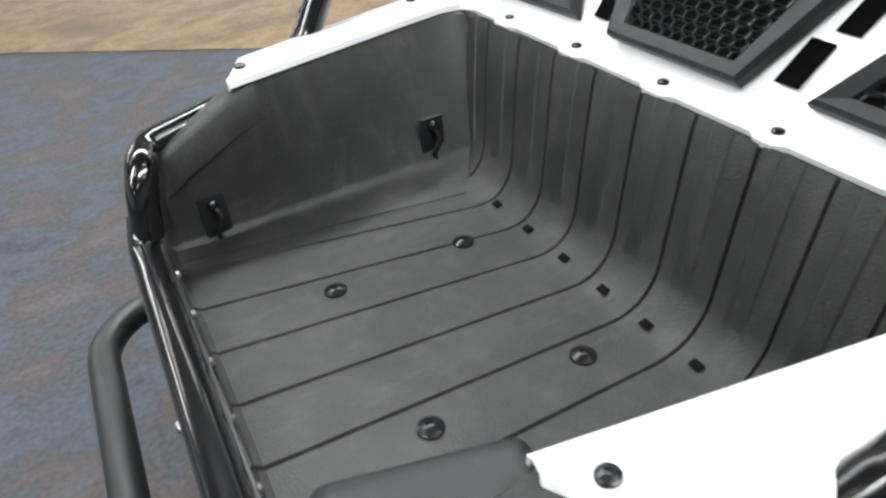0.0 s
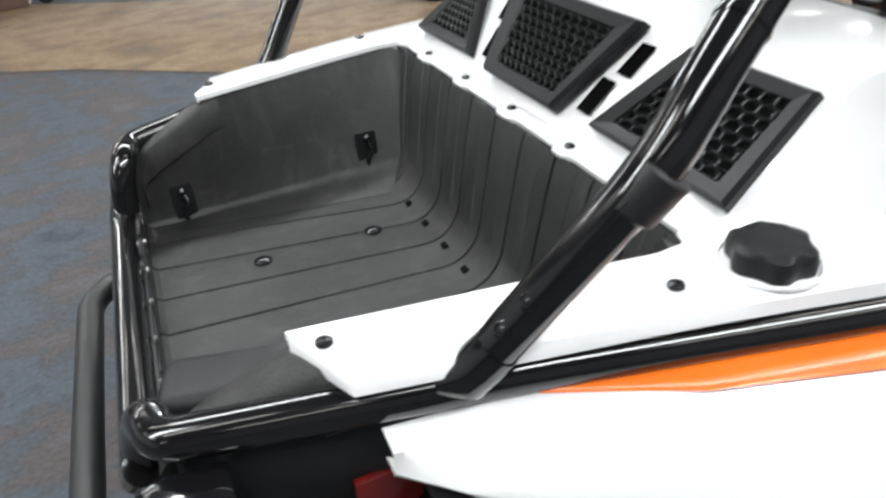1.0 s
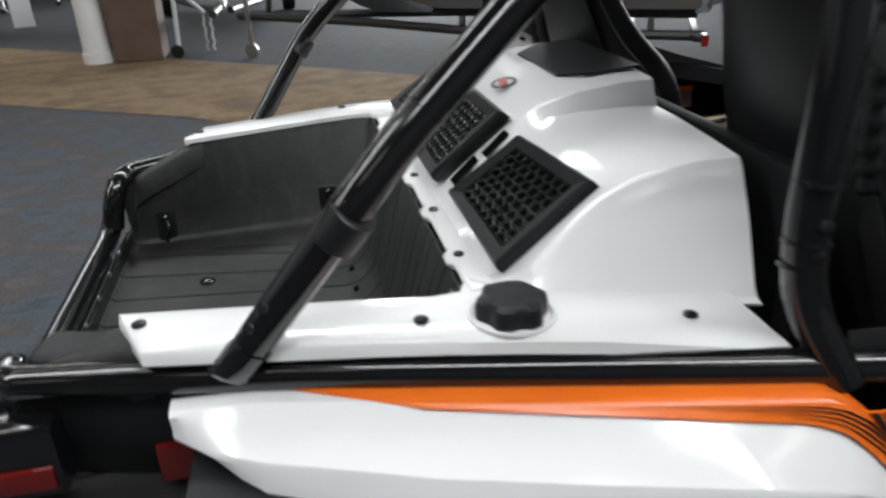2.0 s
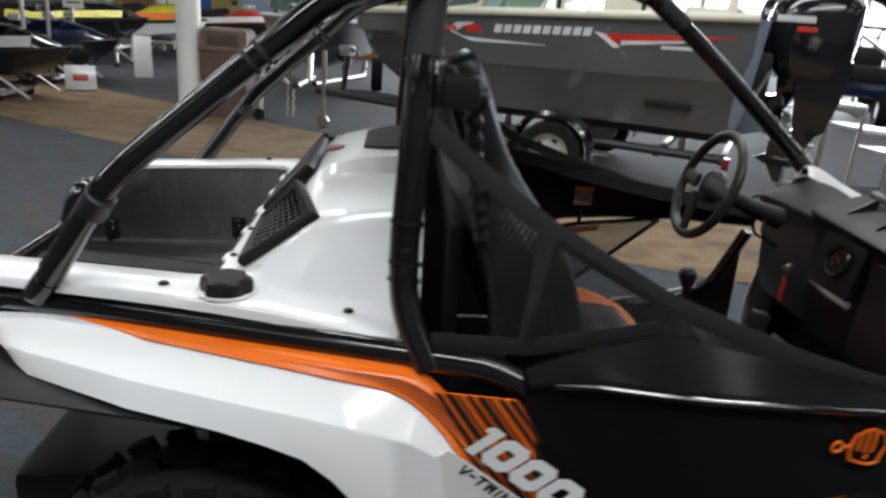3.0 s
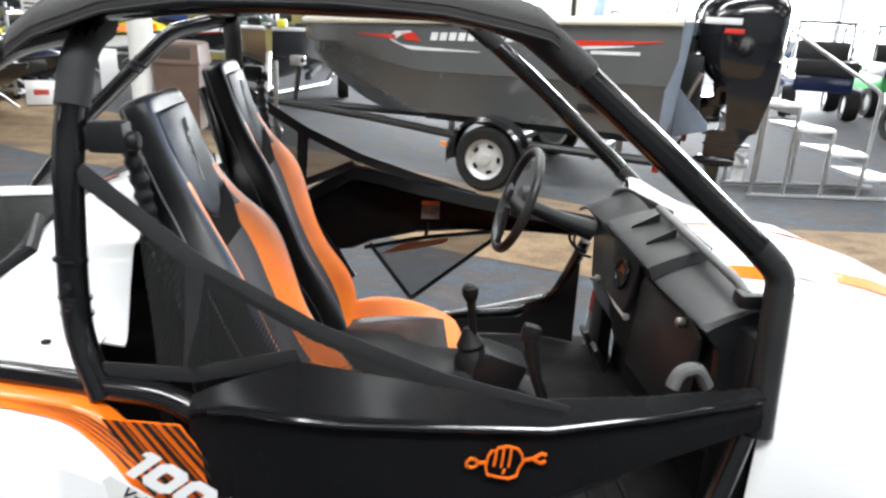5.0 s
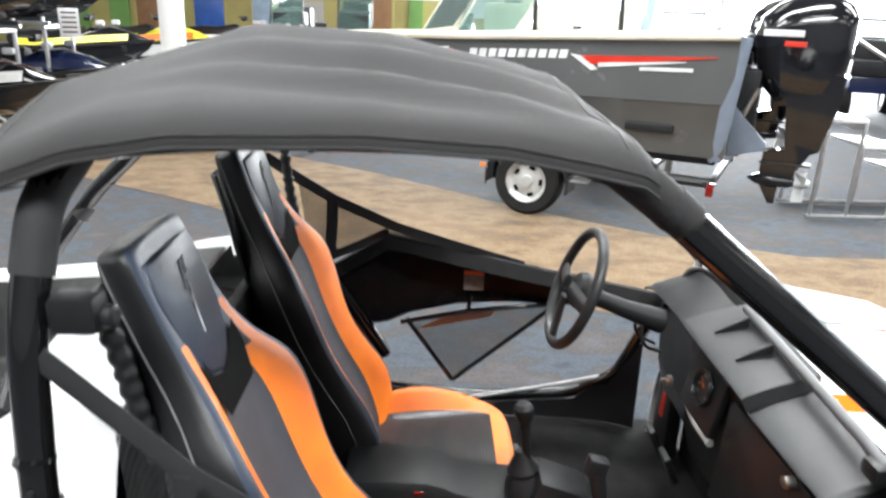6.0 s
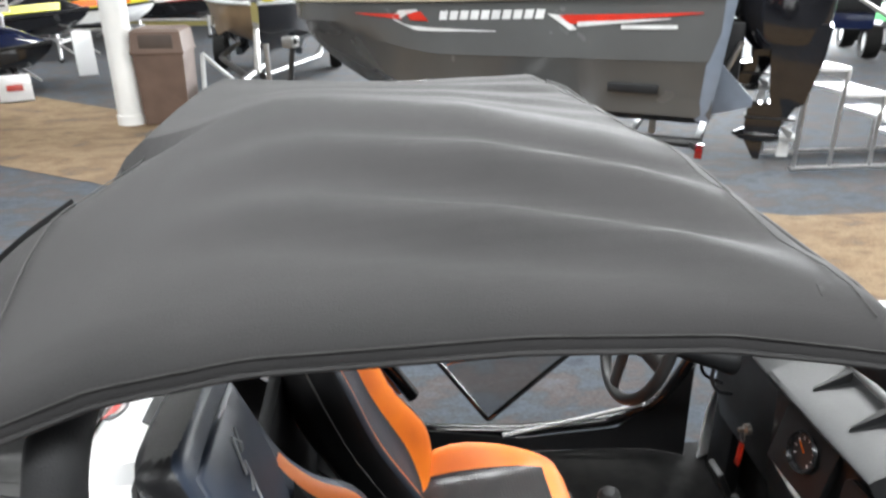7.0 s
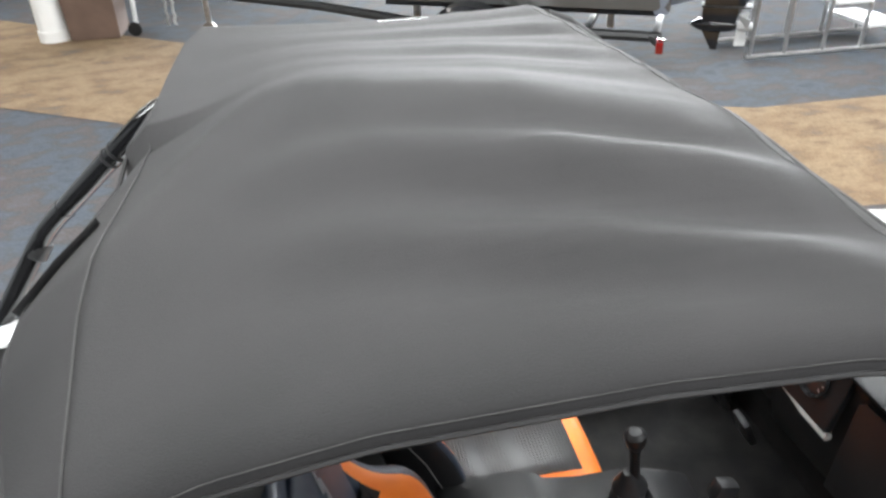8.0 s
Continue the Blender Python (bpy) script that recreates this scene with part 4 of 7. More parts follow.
def letter_bars(bm, m, text, height, stroke, slant=0.25, gap=0.25):
    """Letters out of straight strokes on a plane given by m, into bm."""
    glyphs = {"1": ["MT MB", "LT MT"], "0": ["LT RT", "RT RB", "RB LB", "LB LT"], "V": ["LT MB", "MB RT"], "-": ["LM RM"], "T": ["LT RT", "MT MB"],
              "W": ["LT QB", "QB MT", "MT RB", "RB RT"], "I": ["MT MB"], "N": ["LB LT", "LT RB", "RB RT"],
              "C": ["RT LT", "LT LB", "LB RB"], "R": ["LB LT", "LT RT", "RT RM", "RM LM", "MM RB"], "E": ["RT LT", "LT LB", "LB RB", "LM MM"], "S": ["RT LT", "LT LM", "LM RM", "RM RB", "RB LB"],
              "L": ["LT LB", "LB RB"]}
    fx = {"L": 0.0, "M": 0.5, "R": 1.0, "Q": 0.25}
    fy_ = {"T": 1.0, "M": 0.5, "B": 0.0}
    pen, w = 0.0, height * 0.85
    for ch in text:
        cw = w * (0.55 if ch in "1I-" else 1.0)
        for st in glyphs.get(ch, ()):
            p, q = (Vector((pen + fx[e[0]] * cw + slant * fy_[e[1]] * height, fy_[e[1]] * height)) for e in st.split())
            d = (q - p).normalized() * stroke * 0.5
            n = Vector((-d.y, d.x))
            vs = [bm.verts.new(m @ V(c.x, c.y, 0.0)) for c in (p - d - n, q + d - n, q + d + n, p - d + n)]
            vt = [bm.verts.new(m @ V(c.x, c.y, 0.001)) for c in (p - d - n, q + d - n, q + d + n, p - d + n)]
            bm.faces.new(vt)
            for i in range(4):
                bm.faces.new((vs[i], vs[(i + 1) % 4], vt[(i + 1) % 4], vt[i]))
        pen += cw + gap * height
    return bm


def bold_digit(m, ch, pen):
    """A heavy slanted 0 with a slot, or a 1, as a thin raised film on the plane of m."""
    bm = bmesh.new()
    def at(x, y, z):
        return bm.verts.new(m @ V(pen + x + 0.30 * y, y, z))
    if ch == "1":
        loop = [(0.010, -0.006), (0.027, -0.006), (0.027, 0.056), (0.006, 0.056), (0.0, 0.050), (0.0, 0.042), (0.010, 0.042)]
        lo, hi = [at(x, y, 0) for x, y in loop], [at(x, y, 0.001) for x, y in loop]
        bm.faces.new(hi)
        for i in range(len(loop)):
            bm.faces.new((lo[i], lo[(i + 1) % len(loop)], hi[(i + 1) % len(loop)], hi[i]))
        return bm
    def ring(x0, y0, x1, y1, c):
        return [(x0 + c, y0), (x1 - c, y0), (x1, y0 + c), (x1, y1 - c), (x1 - c, y1), (x0 + c, y1), (x0, y1 - c), (x0, y0 + c)]
    outer, inner = ring(0, -0.006, 0.054, 0.056, 0.011), ring(0.0175, 0.013, 0.0365, 0.037, 0.003)
    levels = [[at(x, y, z) for x, y in loop] for loop, z in ((outer, 0), (outer, 0.001), (inner, 0.001), (inner, 0))]
    for a, b in zip(levels, levels[1:]):
        for i in range(8):
            bm.faces.new((a[i], a[(i + 1) % 8], b[(i + 1) % 8], b[i]))
    return bm


def hood_place(x, y, lift=0.0):
    """A place on the hood: a raised middle with shoulders that fall to the fenders."""
    crown = interp(x, [(1.72, 1.040), (1.80, 1.048), (1.95, 1.050), (2.15, 1.022), (2.35, 0.962), (2.55, 0.865)])
    return V(x, y, crown + lift - interp(abs(y), [(0.0, 0.0), (0.12, 0.002), (0.20, 0.012), (0.25, 0.040), (0.34, 0.070), (0.47, 0.095)]))


for s in (-1, 1):
    xs = [-0.405, -0.395, -0.385, -0.37, -0.35, -0.32, -0.29, -0.24, -0.17, -0.1, -0.02, 0.06, 0.14, 0.2, 0.25, 0.29, 0.33, 0.36, 0.385, 0.41, 0.44, 0.48, 0.53, 0.58]
    fender = part("rear_fender", loft([fender_row(x, s) for x in xs], 0.004), M["white"], car, "glossy white rear fender", 26)
    # orange stripe along the fender's upper edge, widening to the front
    rows = []
    for i in range(41):
        x = -0.25 + 0.76 * i / 40
        r = fender_row(x, s)
        k = interp(x, STRIPE)
        ring_pts = [r[2], r[3], r[4], r[6]]
        def along(t):
            i0 = min(2, int(t))
            return ring_pts[i0].lerp(ring_pts[i0 + 1], t - i0)
        # it grows out of the inner edge, over the top face and then down the side
        w_ = min(1.0, max(0.02, (x + 0.25) / 0.15))
        lip = r[0].lerp(r[2], w_)
        side_pts = [along(k * q) for q in (0.25, 0.5, 0.75, 1.0)] if w_ == 1.0 else [lip + V(0, s * 0.0003 * q, -0.0002 * q) for q in (1, 2, 3, 4)]
        rows.append([r[0] + V(0, 0, 0.005), r[0].lerp(r[1], w_) + V(0, s * 0.002, 0.005), lip + V(0, s * 0.0045, 0.0035)] + [p + V(0, s * 0.0045, 0.0028) for p in side_pts])
    part("stripe", loft(rows, 0.0012), M["orange"], fender, "orange decal stripe", 60)
    # dark speed lines in the stripe
    for q, x0, x1 in ((0.18, 0.14, 0.50), (0.36, 0.22, 0.50), (0.55, 0.27, 0.50), (0.74, 0.31, 0.50)):
        rows = []
        for i in range(13):
            x = lerp(x0, x1, i / 12)
            r = fender_row(x, s)
            kk = interp(x, STRIPE)
            ring_pts = [r[2], r[3], r[4], r[6]]
            def along(t):
                i0 = min(2, int(t))
                return ring_pts[i0].lerp(ring_pts[i0 + 1], t - i0)
            half = 0.004 + 0.05 * i / 12
            rows.append([along(kk * (q - half)) + V(0, s * 0.0062, 0.0042), along(kk * (q + half)) + V(0, s * 0.0062, 0.0042)])
        part("speed_line", loft(rows, 0.0008), M["decal_black"], fender, "dark speed line", 60)
    # decal panel between fender and side tube
    a0, a1, b0, b1 = V(0.40, s * 0.752, 0.915), V(0.545, s * 0.772, 0.915), V(0.60, s * 0.81, 0.60), V(0.76, s * 0.80, 0.60)
    def quarter(u, v, lift=0.0):
        return (a0 * (1 - u) + a1 * u) * (1 - v) + (b0 * (1 - u) + b1 * u) * v + V(0, s * lift, lift * 0.4)
    quarter_panel = part("quarter_panel", loft([[quarter(u, v) for u in (0, 0.25, 0.5, 0.75, 1)] for v in (0, 0.25, 0.5, 0.75, 1)], 0.004), M["orange"], car, "orange and black striped quarter panel")
    for i in range(8):
        u0 = 0.06 + 0.12 * i
        rows = [[quarter(min(0.99, u0 + 0.25 * v), v, 0.0035), quarter(min(1.0, u0 + 0.035 + 0.03 * math.sin(i * 2.1) + 0.25 * v + 0.02), v, 0.0035)] for v in (0, 0.2, 0.4, 0.6, 0.8)]
        part("speed_line", loft(rows, 0.0008), M["decal_black"], quarter_panel, "dark speed line")
    # white number and engine name along the lower edge
    base = V(0.462, s * 0.795, 0.845)
    along_dir, up_dir = V(0.20, s * 0.012, -0.135), V(0.135, s * 0.0, 0.20)
    if s < 0:
        fr = axis_frame(base, along_dir, up_dir)
        fr.translation = base + V(0, -0.012, 0.004)
        for ch, pen in (("1", 0.0), ("0", 0.034), ("0", 0.093), ("0", 0.152)):
            part("digit", bold_digit(fr, ch, pen - 0.006), M["white"], quarter_panel, "bold white digit " + ch)
        lower = fr.copy()
        lower.translation = base + V(-0.010, -0.014, -0.042)
        strip = prism([(-0.060, -0.050), (0.15, -0.050), (0.185, 0.021), (-0.034, 0.021)], 0.003, lower @ Matrix.Translation((0, 0, -0.0035)))
        part("name_strip", strip, M["column"], quarter_panel, "white strip")
        part("engine_name", letter_bars(bmesh.new(), lower, "V-TWIN", 0.016, 0.004, gap=0.4), M["decal_black"], quarter_panel, "black lettering V-TWIN")
    # inner arch
    rows = [[V(x, s * 0.50, interp(x, [(-0.38, 0.86), (0.2, 0.80), (0.58, 0.45)])), V(x, s * 0.74, interp(x, [(-0.38, 0.88), (0.2, 0.80), (0.58, 0.45)]))] for x in (-0.38, -0.1, 0.2, 0.32, 0.58)]
    part("wheel_arch", loft(rows, 0.004), M["plastic"], car)

    # door-side panel: a facetted upper ledge, a rim and a lower skin
    rows = []
    for x, yt, zt, zr, yl, zl in ((0.56, 0.735, 0.955, 0.94, 0.765, 0.84), (0.60, 0.745, 0.978, 0.955, 0.785, 0.77), (0.64, 0.757, 1.00, 0.966, 0.795, 0.72), (0.754, 0.80, 1.056, 0.978, 0.835, 0.72), (0.83, 0.80, 1.045, 0.978, 0.85, 0.75),
                                  (1.0, 0.79, 1.008, 0.968, 0.85, 0.79), (1.18, 0.772, 0.976, 0.952, 0.832, 0.81), (1.4, 0.715, 0.952, 0.936, 0.76, 0.835), (1.64, 0.640, 0.932, 0.918, 0.665, 0.85), (1.66, 0.635, 0.930, 0.916, 0.66, 0.85)):
        yr = side_x(x)
        rows.append([V(x, s * (yt - 0.05), zt - 0.045), V(x, s * (yt - 0.012), zt - 0.004), V(x, s * yt, zt), V(x, s * (yr - 0.010), zr + 0.007), V(x, s * (yr - 0.002), zr + 0.004), V(x, s * yr, zr - 0.004), V(x, s * (yr - 0.006), zr - 0.014), V(x, s * (yr - 0.007), zr - 0.02), V(x, s * lerp(yr, yl, 0.6), lerp(zr, zl, 0.5)), V(x, s * yl, zl), V(x, s * (yl - 0.012), zl - 0.004)])
    door = part("side_panel", loft(rows, 0.004), M["door"], car, "black moulded door-side panel with a raised rear peak", 19)
    door_near, door_far = (door, None) if s < 0 else (door_near, door)
    part("rim_trim", tube([V(x, s * (side_x(x) + 0.002), z - 0.002) for x, z in ((0.60, 0.955), (0.66, 0.968), (0.754, 0.978), (0.83, 0.978), (1.0, 0.968), (1.18, 0.952), (1.4, 0.936), (1.64, 0.918))], 0.0055, seg=10), M["tube"], door, "gloss black rim")
    # lower sill and tub side
    part("sill", tube([(0.72, s * 0.74, 0.50), (1.1, s * 0.74, 0.47), (1.42, s * 0.73, 0.50), (1.56, s * 0.69, 0.60), (1.635, s * 0.645, 0.83)], 0.022, bend=0.05), M["tube"], car, "gloss black sill tube")
    # added silver strip paints the window's reflection along the gloss black sill
    part("sill_glint", tube([(1.04, s * 0.712, 0.476), (1.30, s * 0.708, 0.528), (1.535, s * 0.70, 0.588)], 0.0065, seg=8, bend=0.05), M["silver"], car, "silver strip standing in for the window glint on the sill")
    part("tub_side", loft([[V(x, s * (y - 0.015), 0.42), V(x, s * y, z)] for x, y, z in ((0.42, 0.715, 0.80), (0.6, 0.715, 0.70), (0.75, 0.715, 0.52), (1.1, 0.715, 0.46), (1.42, 0.705, 0.49), (1.53, 0.69, 0.60), (1.625, 0.65, 0.84))], 0.006), M["plastic"], car)
    part("lower_flash", prism([(0.0, 0.0), (0.26, 0.035), (0.28, 0.055), (0.10, 0.045)], 0.003, axis_frame((0.86, s * 0.80, 0.70), (1, s * 0.0, 0.08), (0, 0, 1)), 0.001), M["orange"], car, "orange lower flash")

    # struts below the panel with the mesh between them
    door_frame = part("door_strut", tube([(0.82, s * 0.765, 0.755), (0.985, s * 0.68, 0.565), (1.34, s * 0.765, 0.82)], 0.0085, seg=10, bend=0.01), M["tube"], car, "thin black door strut")
    part("door_bar", tube([(0.80, s * 0.775, 0.735), (1.037, s * 0.775, 0.785), (1.34, s * 0.765, 0.825)], 0.0085, seg=10), M["tube"], car, "thin black door strut")
    part("door_drop", tube([(1.037, s * 0.775, 0.785), (1.045, s * 0.80, 0.84)], 0.0085, seg=10), M["tube"], car)
    bm = bmesh.new()
    bm.faces.new([bm.verts.new(p) for p in (V(0.83, s * 0.765, 0.742), V(1.037, s * 0.774, 0.783), V(1.33, s * 0.764, 0.818), V(0.985, s * 0.681, 0.568))])
    part("door_mesh", bm, M["netting"], car, "see-through black mesh")

    # side net: strap edge, upright strap and netting
    strap_line = [V(0.375, s * 0.665, 1.335), V(0.47, s * 0.685, 1.265), V(0.58, s * 0.715, 1.19), V(0.78, s * 0.755, 1.09), V(1.0, s * 0.785, 1.015), V(1.22, s * 0.785, 0.955)]
    def strap(pts, width, name="strap"):
        rows = []
        for i, p in enumerate(pts):
            d = (pts[min(i + 1, len(pts) - 1)] - pts[max(i - 1, 0)]).normalized()
            w = d.cross(V(0, 1, 0)).normalized() * width / 2
            rows.append([p - w + V(0, s * 0.001, 0), p + V(0, s * 0.003, 0), p + w + V(0, s * 0.001, 0)])
        return part(name, loft(rows, 0.003), M["strap"], net, "", 60)
    bm = bmesh.new()
    lower_line = [V(0.40, s * 0.70, 0.985), V(0.50, s * 0.715, 0.985), V(0.58, s * 0.735, 1.0), V(0.754, s * 0.785, 1.05), V(1.0, s * 0.785, 1.005), V(1.22, s * 0.78, 0.955)]
    top = [bm.verts.new(p) for p in strap_line]
    low = [bm.verts.new(p) for p in lower_line]
    for i in range(5):
        if i >= 1:
            bm.faces.new((top[i], top[i + 1], low[i + 1], low[i]))
    net = part("side_net", bm, M["side_netting"], car, "black safety net with webbing straps")
    strap(strap_line, 0.034)
    strap([V(0.575, s * 0.716, 1.19), V(0.570, s * 0.722, 1.08), V(0.560, s * 0.726, 0.985)], 0.038)
    strap([V(0.40, s * 0.705, 0.985), V(0.56, s * 0.727, 0.99), V(0.66, s * 0.755, 1.025), V(0.754, s * 0.79, 1.062)], 0.03)

    # front fender and headlamp brow
    rows = []
    for x, yi, z, yo in ((1.715, 0.50, 1.106, 0.550), (1.73, 0.50, 1.112, 0.556), (1.76, 0.50, 1.104, 0.570), (1.84, 0.505, 1.062, 0.61), (1.95, 0.50, 1.012, 0.66), (2.1, 0.49, 0.968, 0.70), (2.35, 0.45, 0.925, 0.72), (2.58, 0.38, 0.84, 0.66)):
        rows.append([V(x, s * (yi - 0.03), z - 0.07), V(x, s * (yi - 0.012), z - 0.012), V(x, s * yi, z), V(x, s * lerp(yi, yo, 0.7), z - 0.006), V(x, s * (yo - 0.01), z - 0.025), V(x, s * yo, z - 0.06), V(x - (0.02 if x < 1.8 else 0), s * (yo + 0.05), z - 0.3), V(x - (0.04 if x < 1.8 else 0), s * (yo + 0.08), 0.58), V(x - (0.05 if x < 1.8 else 0), s * (yo + 0.07), 0.40 if x < 1.8 else 0.55)])
    ff = part("front_fender", loft(rows, 0.005), M["white"], car, "glossy white front fender", 30)
    for key, x0, x1, text in (("orange", 1.755, 1.90, "orange hood stripe"), ("silver", 1.905, 2.05, "silver hood stripe"), ("orange", 2.055, 2.28, "orange hood stripe")):
        rows = [[hood_place(lerp(x0, x1, k / 6), s * (0.185 + 0.02 * k / 6), 0.004), hood_place(lerp(x0, x1, k / 6), s * (0.225 + 0.02 * k / 6), 0.004)] for k in range(7)]
        part("hood_stripe", loft(rows, 0.001), M[key], ff, text)
part("hood", loft([[hood_place(x, y) for y in (-0.47, -0.42, -0.34, -0.27, -0.235, -0.20, -0.12, 0, 0.12, 0.20, 0.235, 0.27, 0.34, 0.42, 0.47)] for x in (1.72, 1.76, 1.82, 1.9, 2.0, 2.1, 2.2, 2.32, 2.45, 2.55)], 0.005), M["white"], car, "glossy white hood", 35)
part("nose", box((2.53, 0, 0.65), (0.12, 0.7, 0.42), 0.05), M["plastic"], car)

# tub
part("floor_pan", box((1.05, 0, 0.40), (1.40, 1.40, 0.03), 0.008), M["pan"], car, "black floor pan")
part("firewall", box((0.445, 0, 0.78), (0.03, 1.08, 0.72), 0.01), M["plastic"], car, "black firewall behind the seats")
part("front_bulkhead", box((1.76, 0, 0.70), (0.04, 1.00, 0.62), 0.008), M["pan"], car)
part("engine", box((0.12, 0, 0.62), (0.62, 0.62, 0.20), 0.05), M["plastic"], car)
part("chassis", box((0.9, 0, 0.34), (2.9, 0.6, 0.10), 0.03), M["plastic"], car)

# wheels
for x in (0.02, 2.22):
    for s in (-1, 1):
        wc = axis_frame((x, s * 0.655, 0.345), (1, 0, 0), (0, 0, 1))
        wh = part("wheel", lathe([(0.19, -0.12), (0.30, -0.135), (0.335, -0.10), (0.345, -0.05), (0.345, 0.05), (0.335, 0.10), (0.30, 0.135), (0.19, 0.12)], wc, 40, caps=False), M["rubber"], car, "black knobbly off-road tyre")
        part("rim", lathe([(0.19, -0.125), (0.185, -0.10), (0.10, -0.04), (0.02, -0.03), (0.02, 0.03), (0.10, 0.04), (0.185, 0.10), (0.19, 0.125)], wc, 28), M["satin"], wh, "black steel rim")
        lugs = bmesh.new()
        for k in range(28):
            for row_ in (-0.085, 0.0, 0.085):
                a = 2 * math.pi * (k + (0.5 if row_ == 0 else 0)) / 28
                add_box(lugs, wc @ V(0.348 * math.cos(a), 0.348 * math.sin(a), row_), (0.05, 0.035, 0.022), 0.0, (wc.to_3x3() @ Matrix.Rotation(a + math.pi / 2, 3, 'Z')))
        tagged(part("tread", lugs, M["rubber"], wh), kind="stuff")
        part("suspension_arm", tube([(x, s * 0.62, 0.36), (x + 0.12, s * 0.2, 0.40)], 0.02), M["tube"], car)

# tail lamps
for s in (-1, 1):
    lamp = part("tail_lamp", box((-0.60, s * 0.475, 0.835), (0.09, 0.055, 0.11), 0.012), M["gloss_black"], car, "dark tail lamp housing")
    part("lens", box((-0.60, s * 0.503, 0.815), (0.07, 0.012, 0.035), 0.004), M["redlens"], lamp, "red lamp lens")
    part("reflector", box((-0.405, s * 0.492, 0.80), (0.075, 0.012, 0.06), 0.004), M["redlens"], car, "red side reflector")
    part("rear_valance", loft([[V(x, s * (rail_y(x) - 0.01), 0.93), V(x, s * (rail_y(x) + 0.005), 0.86), V(x, s * (rail_y(x) - 0.05), 0.70)] for x in (-0.60, -0.5, -0.4, -0.3, -0.1, 0.2)], 0.004), M["plastic"], car)

# ---------------------------------------------------------------- cockpit
def seat_ring(w, d_bol, thick, hollow):
    """Half section of the backrest, (across, forward): middle to edge to back."""
    q = min(1.0, d_bol / 0.05)
    return [(0.0, 0.0), (0.22 * w, 0.002 * q), (0.36 * w, 0.006 * q), (0.45 * w, 0.012 * q), (0.66 * w, d_bol * 1.05), (0.86 * w, d_bol * 1.35), (0.965 * w, d_bol * 1.3 - 0.006), (w, d_bol - 0.015), (w * 0.99, -thick * 0.5), (0.9 * w, -thick), (0.4 * w, -thick - 0.01), (0.0, -thick - 0.01)]


SEAT_BACK = [  # height along the back, half width, bolster, thickness
    (-0.12, 0.205, 0.040, 0.07), (-0.05, 0.212, 0.058, 0.08), (0.03, 0.208, 0.068, 0.085), (0.10, 0.188, 0.062, 0.09), (0.18, 0.172, 0.048, 0.10), (0.26, 0.178, 0.044, 0.10), (0.34, 0.200, 0.052, 0.10), (0.41, 0.216, 0.056, 0.10), (0.47, 0.217, 0.054, 0.095), (0.52, 0.192, 0.044, 0.09),
    (0.56, 0.158, 0.030, 0.085), (0.61, 0.136, 0.018, 0.08), (0.66, 0.125, 0.008, 0.078), (0.72, 0.122, 0.005, 0.076), (0.79, 0.119, 0.004, 0.074), (0.822, 0.115, 0.003, 0.072), (0.834, 0.108, -0.004, 0.066)]


def seat_bow(h):
    """How far the back stands behind its straight line: a forward lumbar swell low down."""
    return -0.004 * math.sin(math.pi * min(1, max(0, h) / 0.6)) - 0.042 * min(1, max(0, (0.36 - h) / 0.30)) ** 1.3


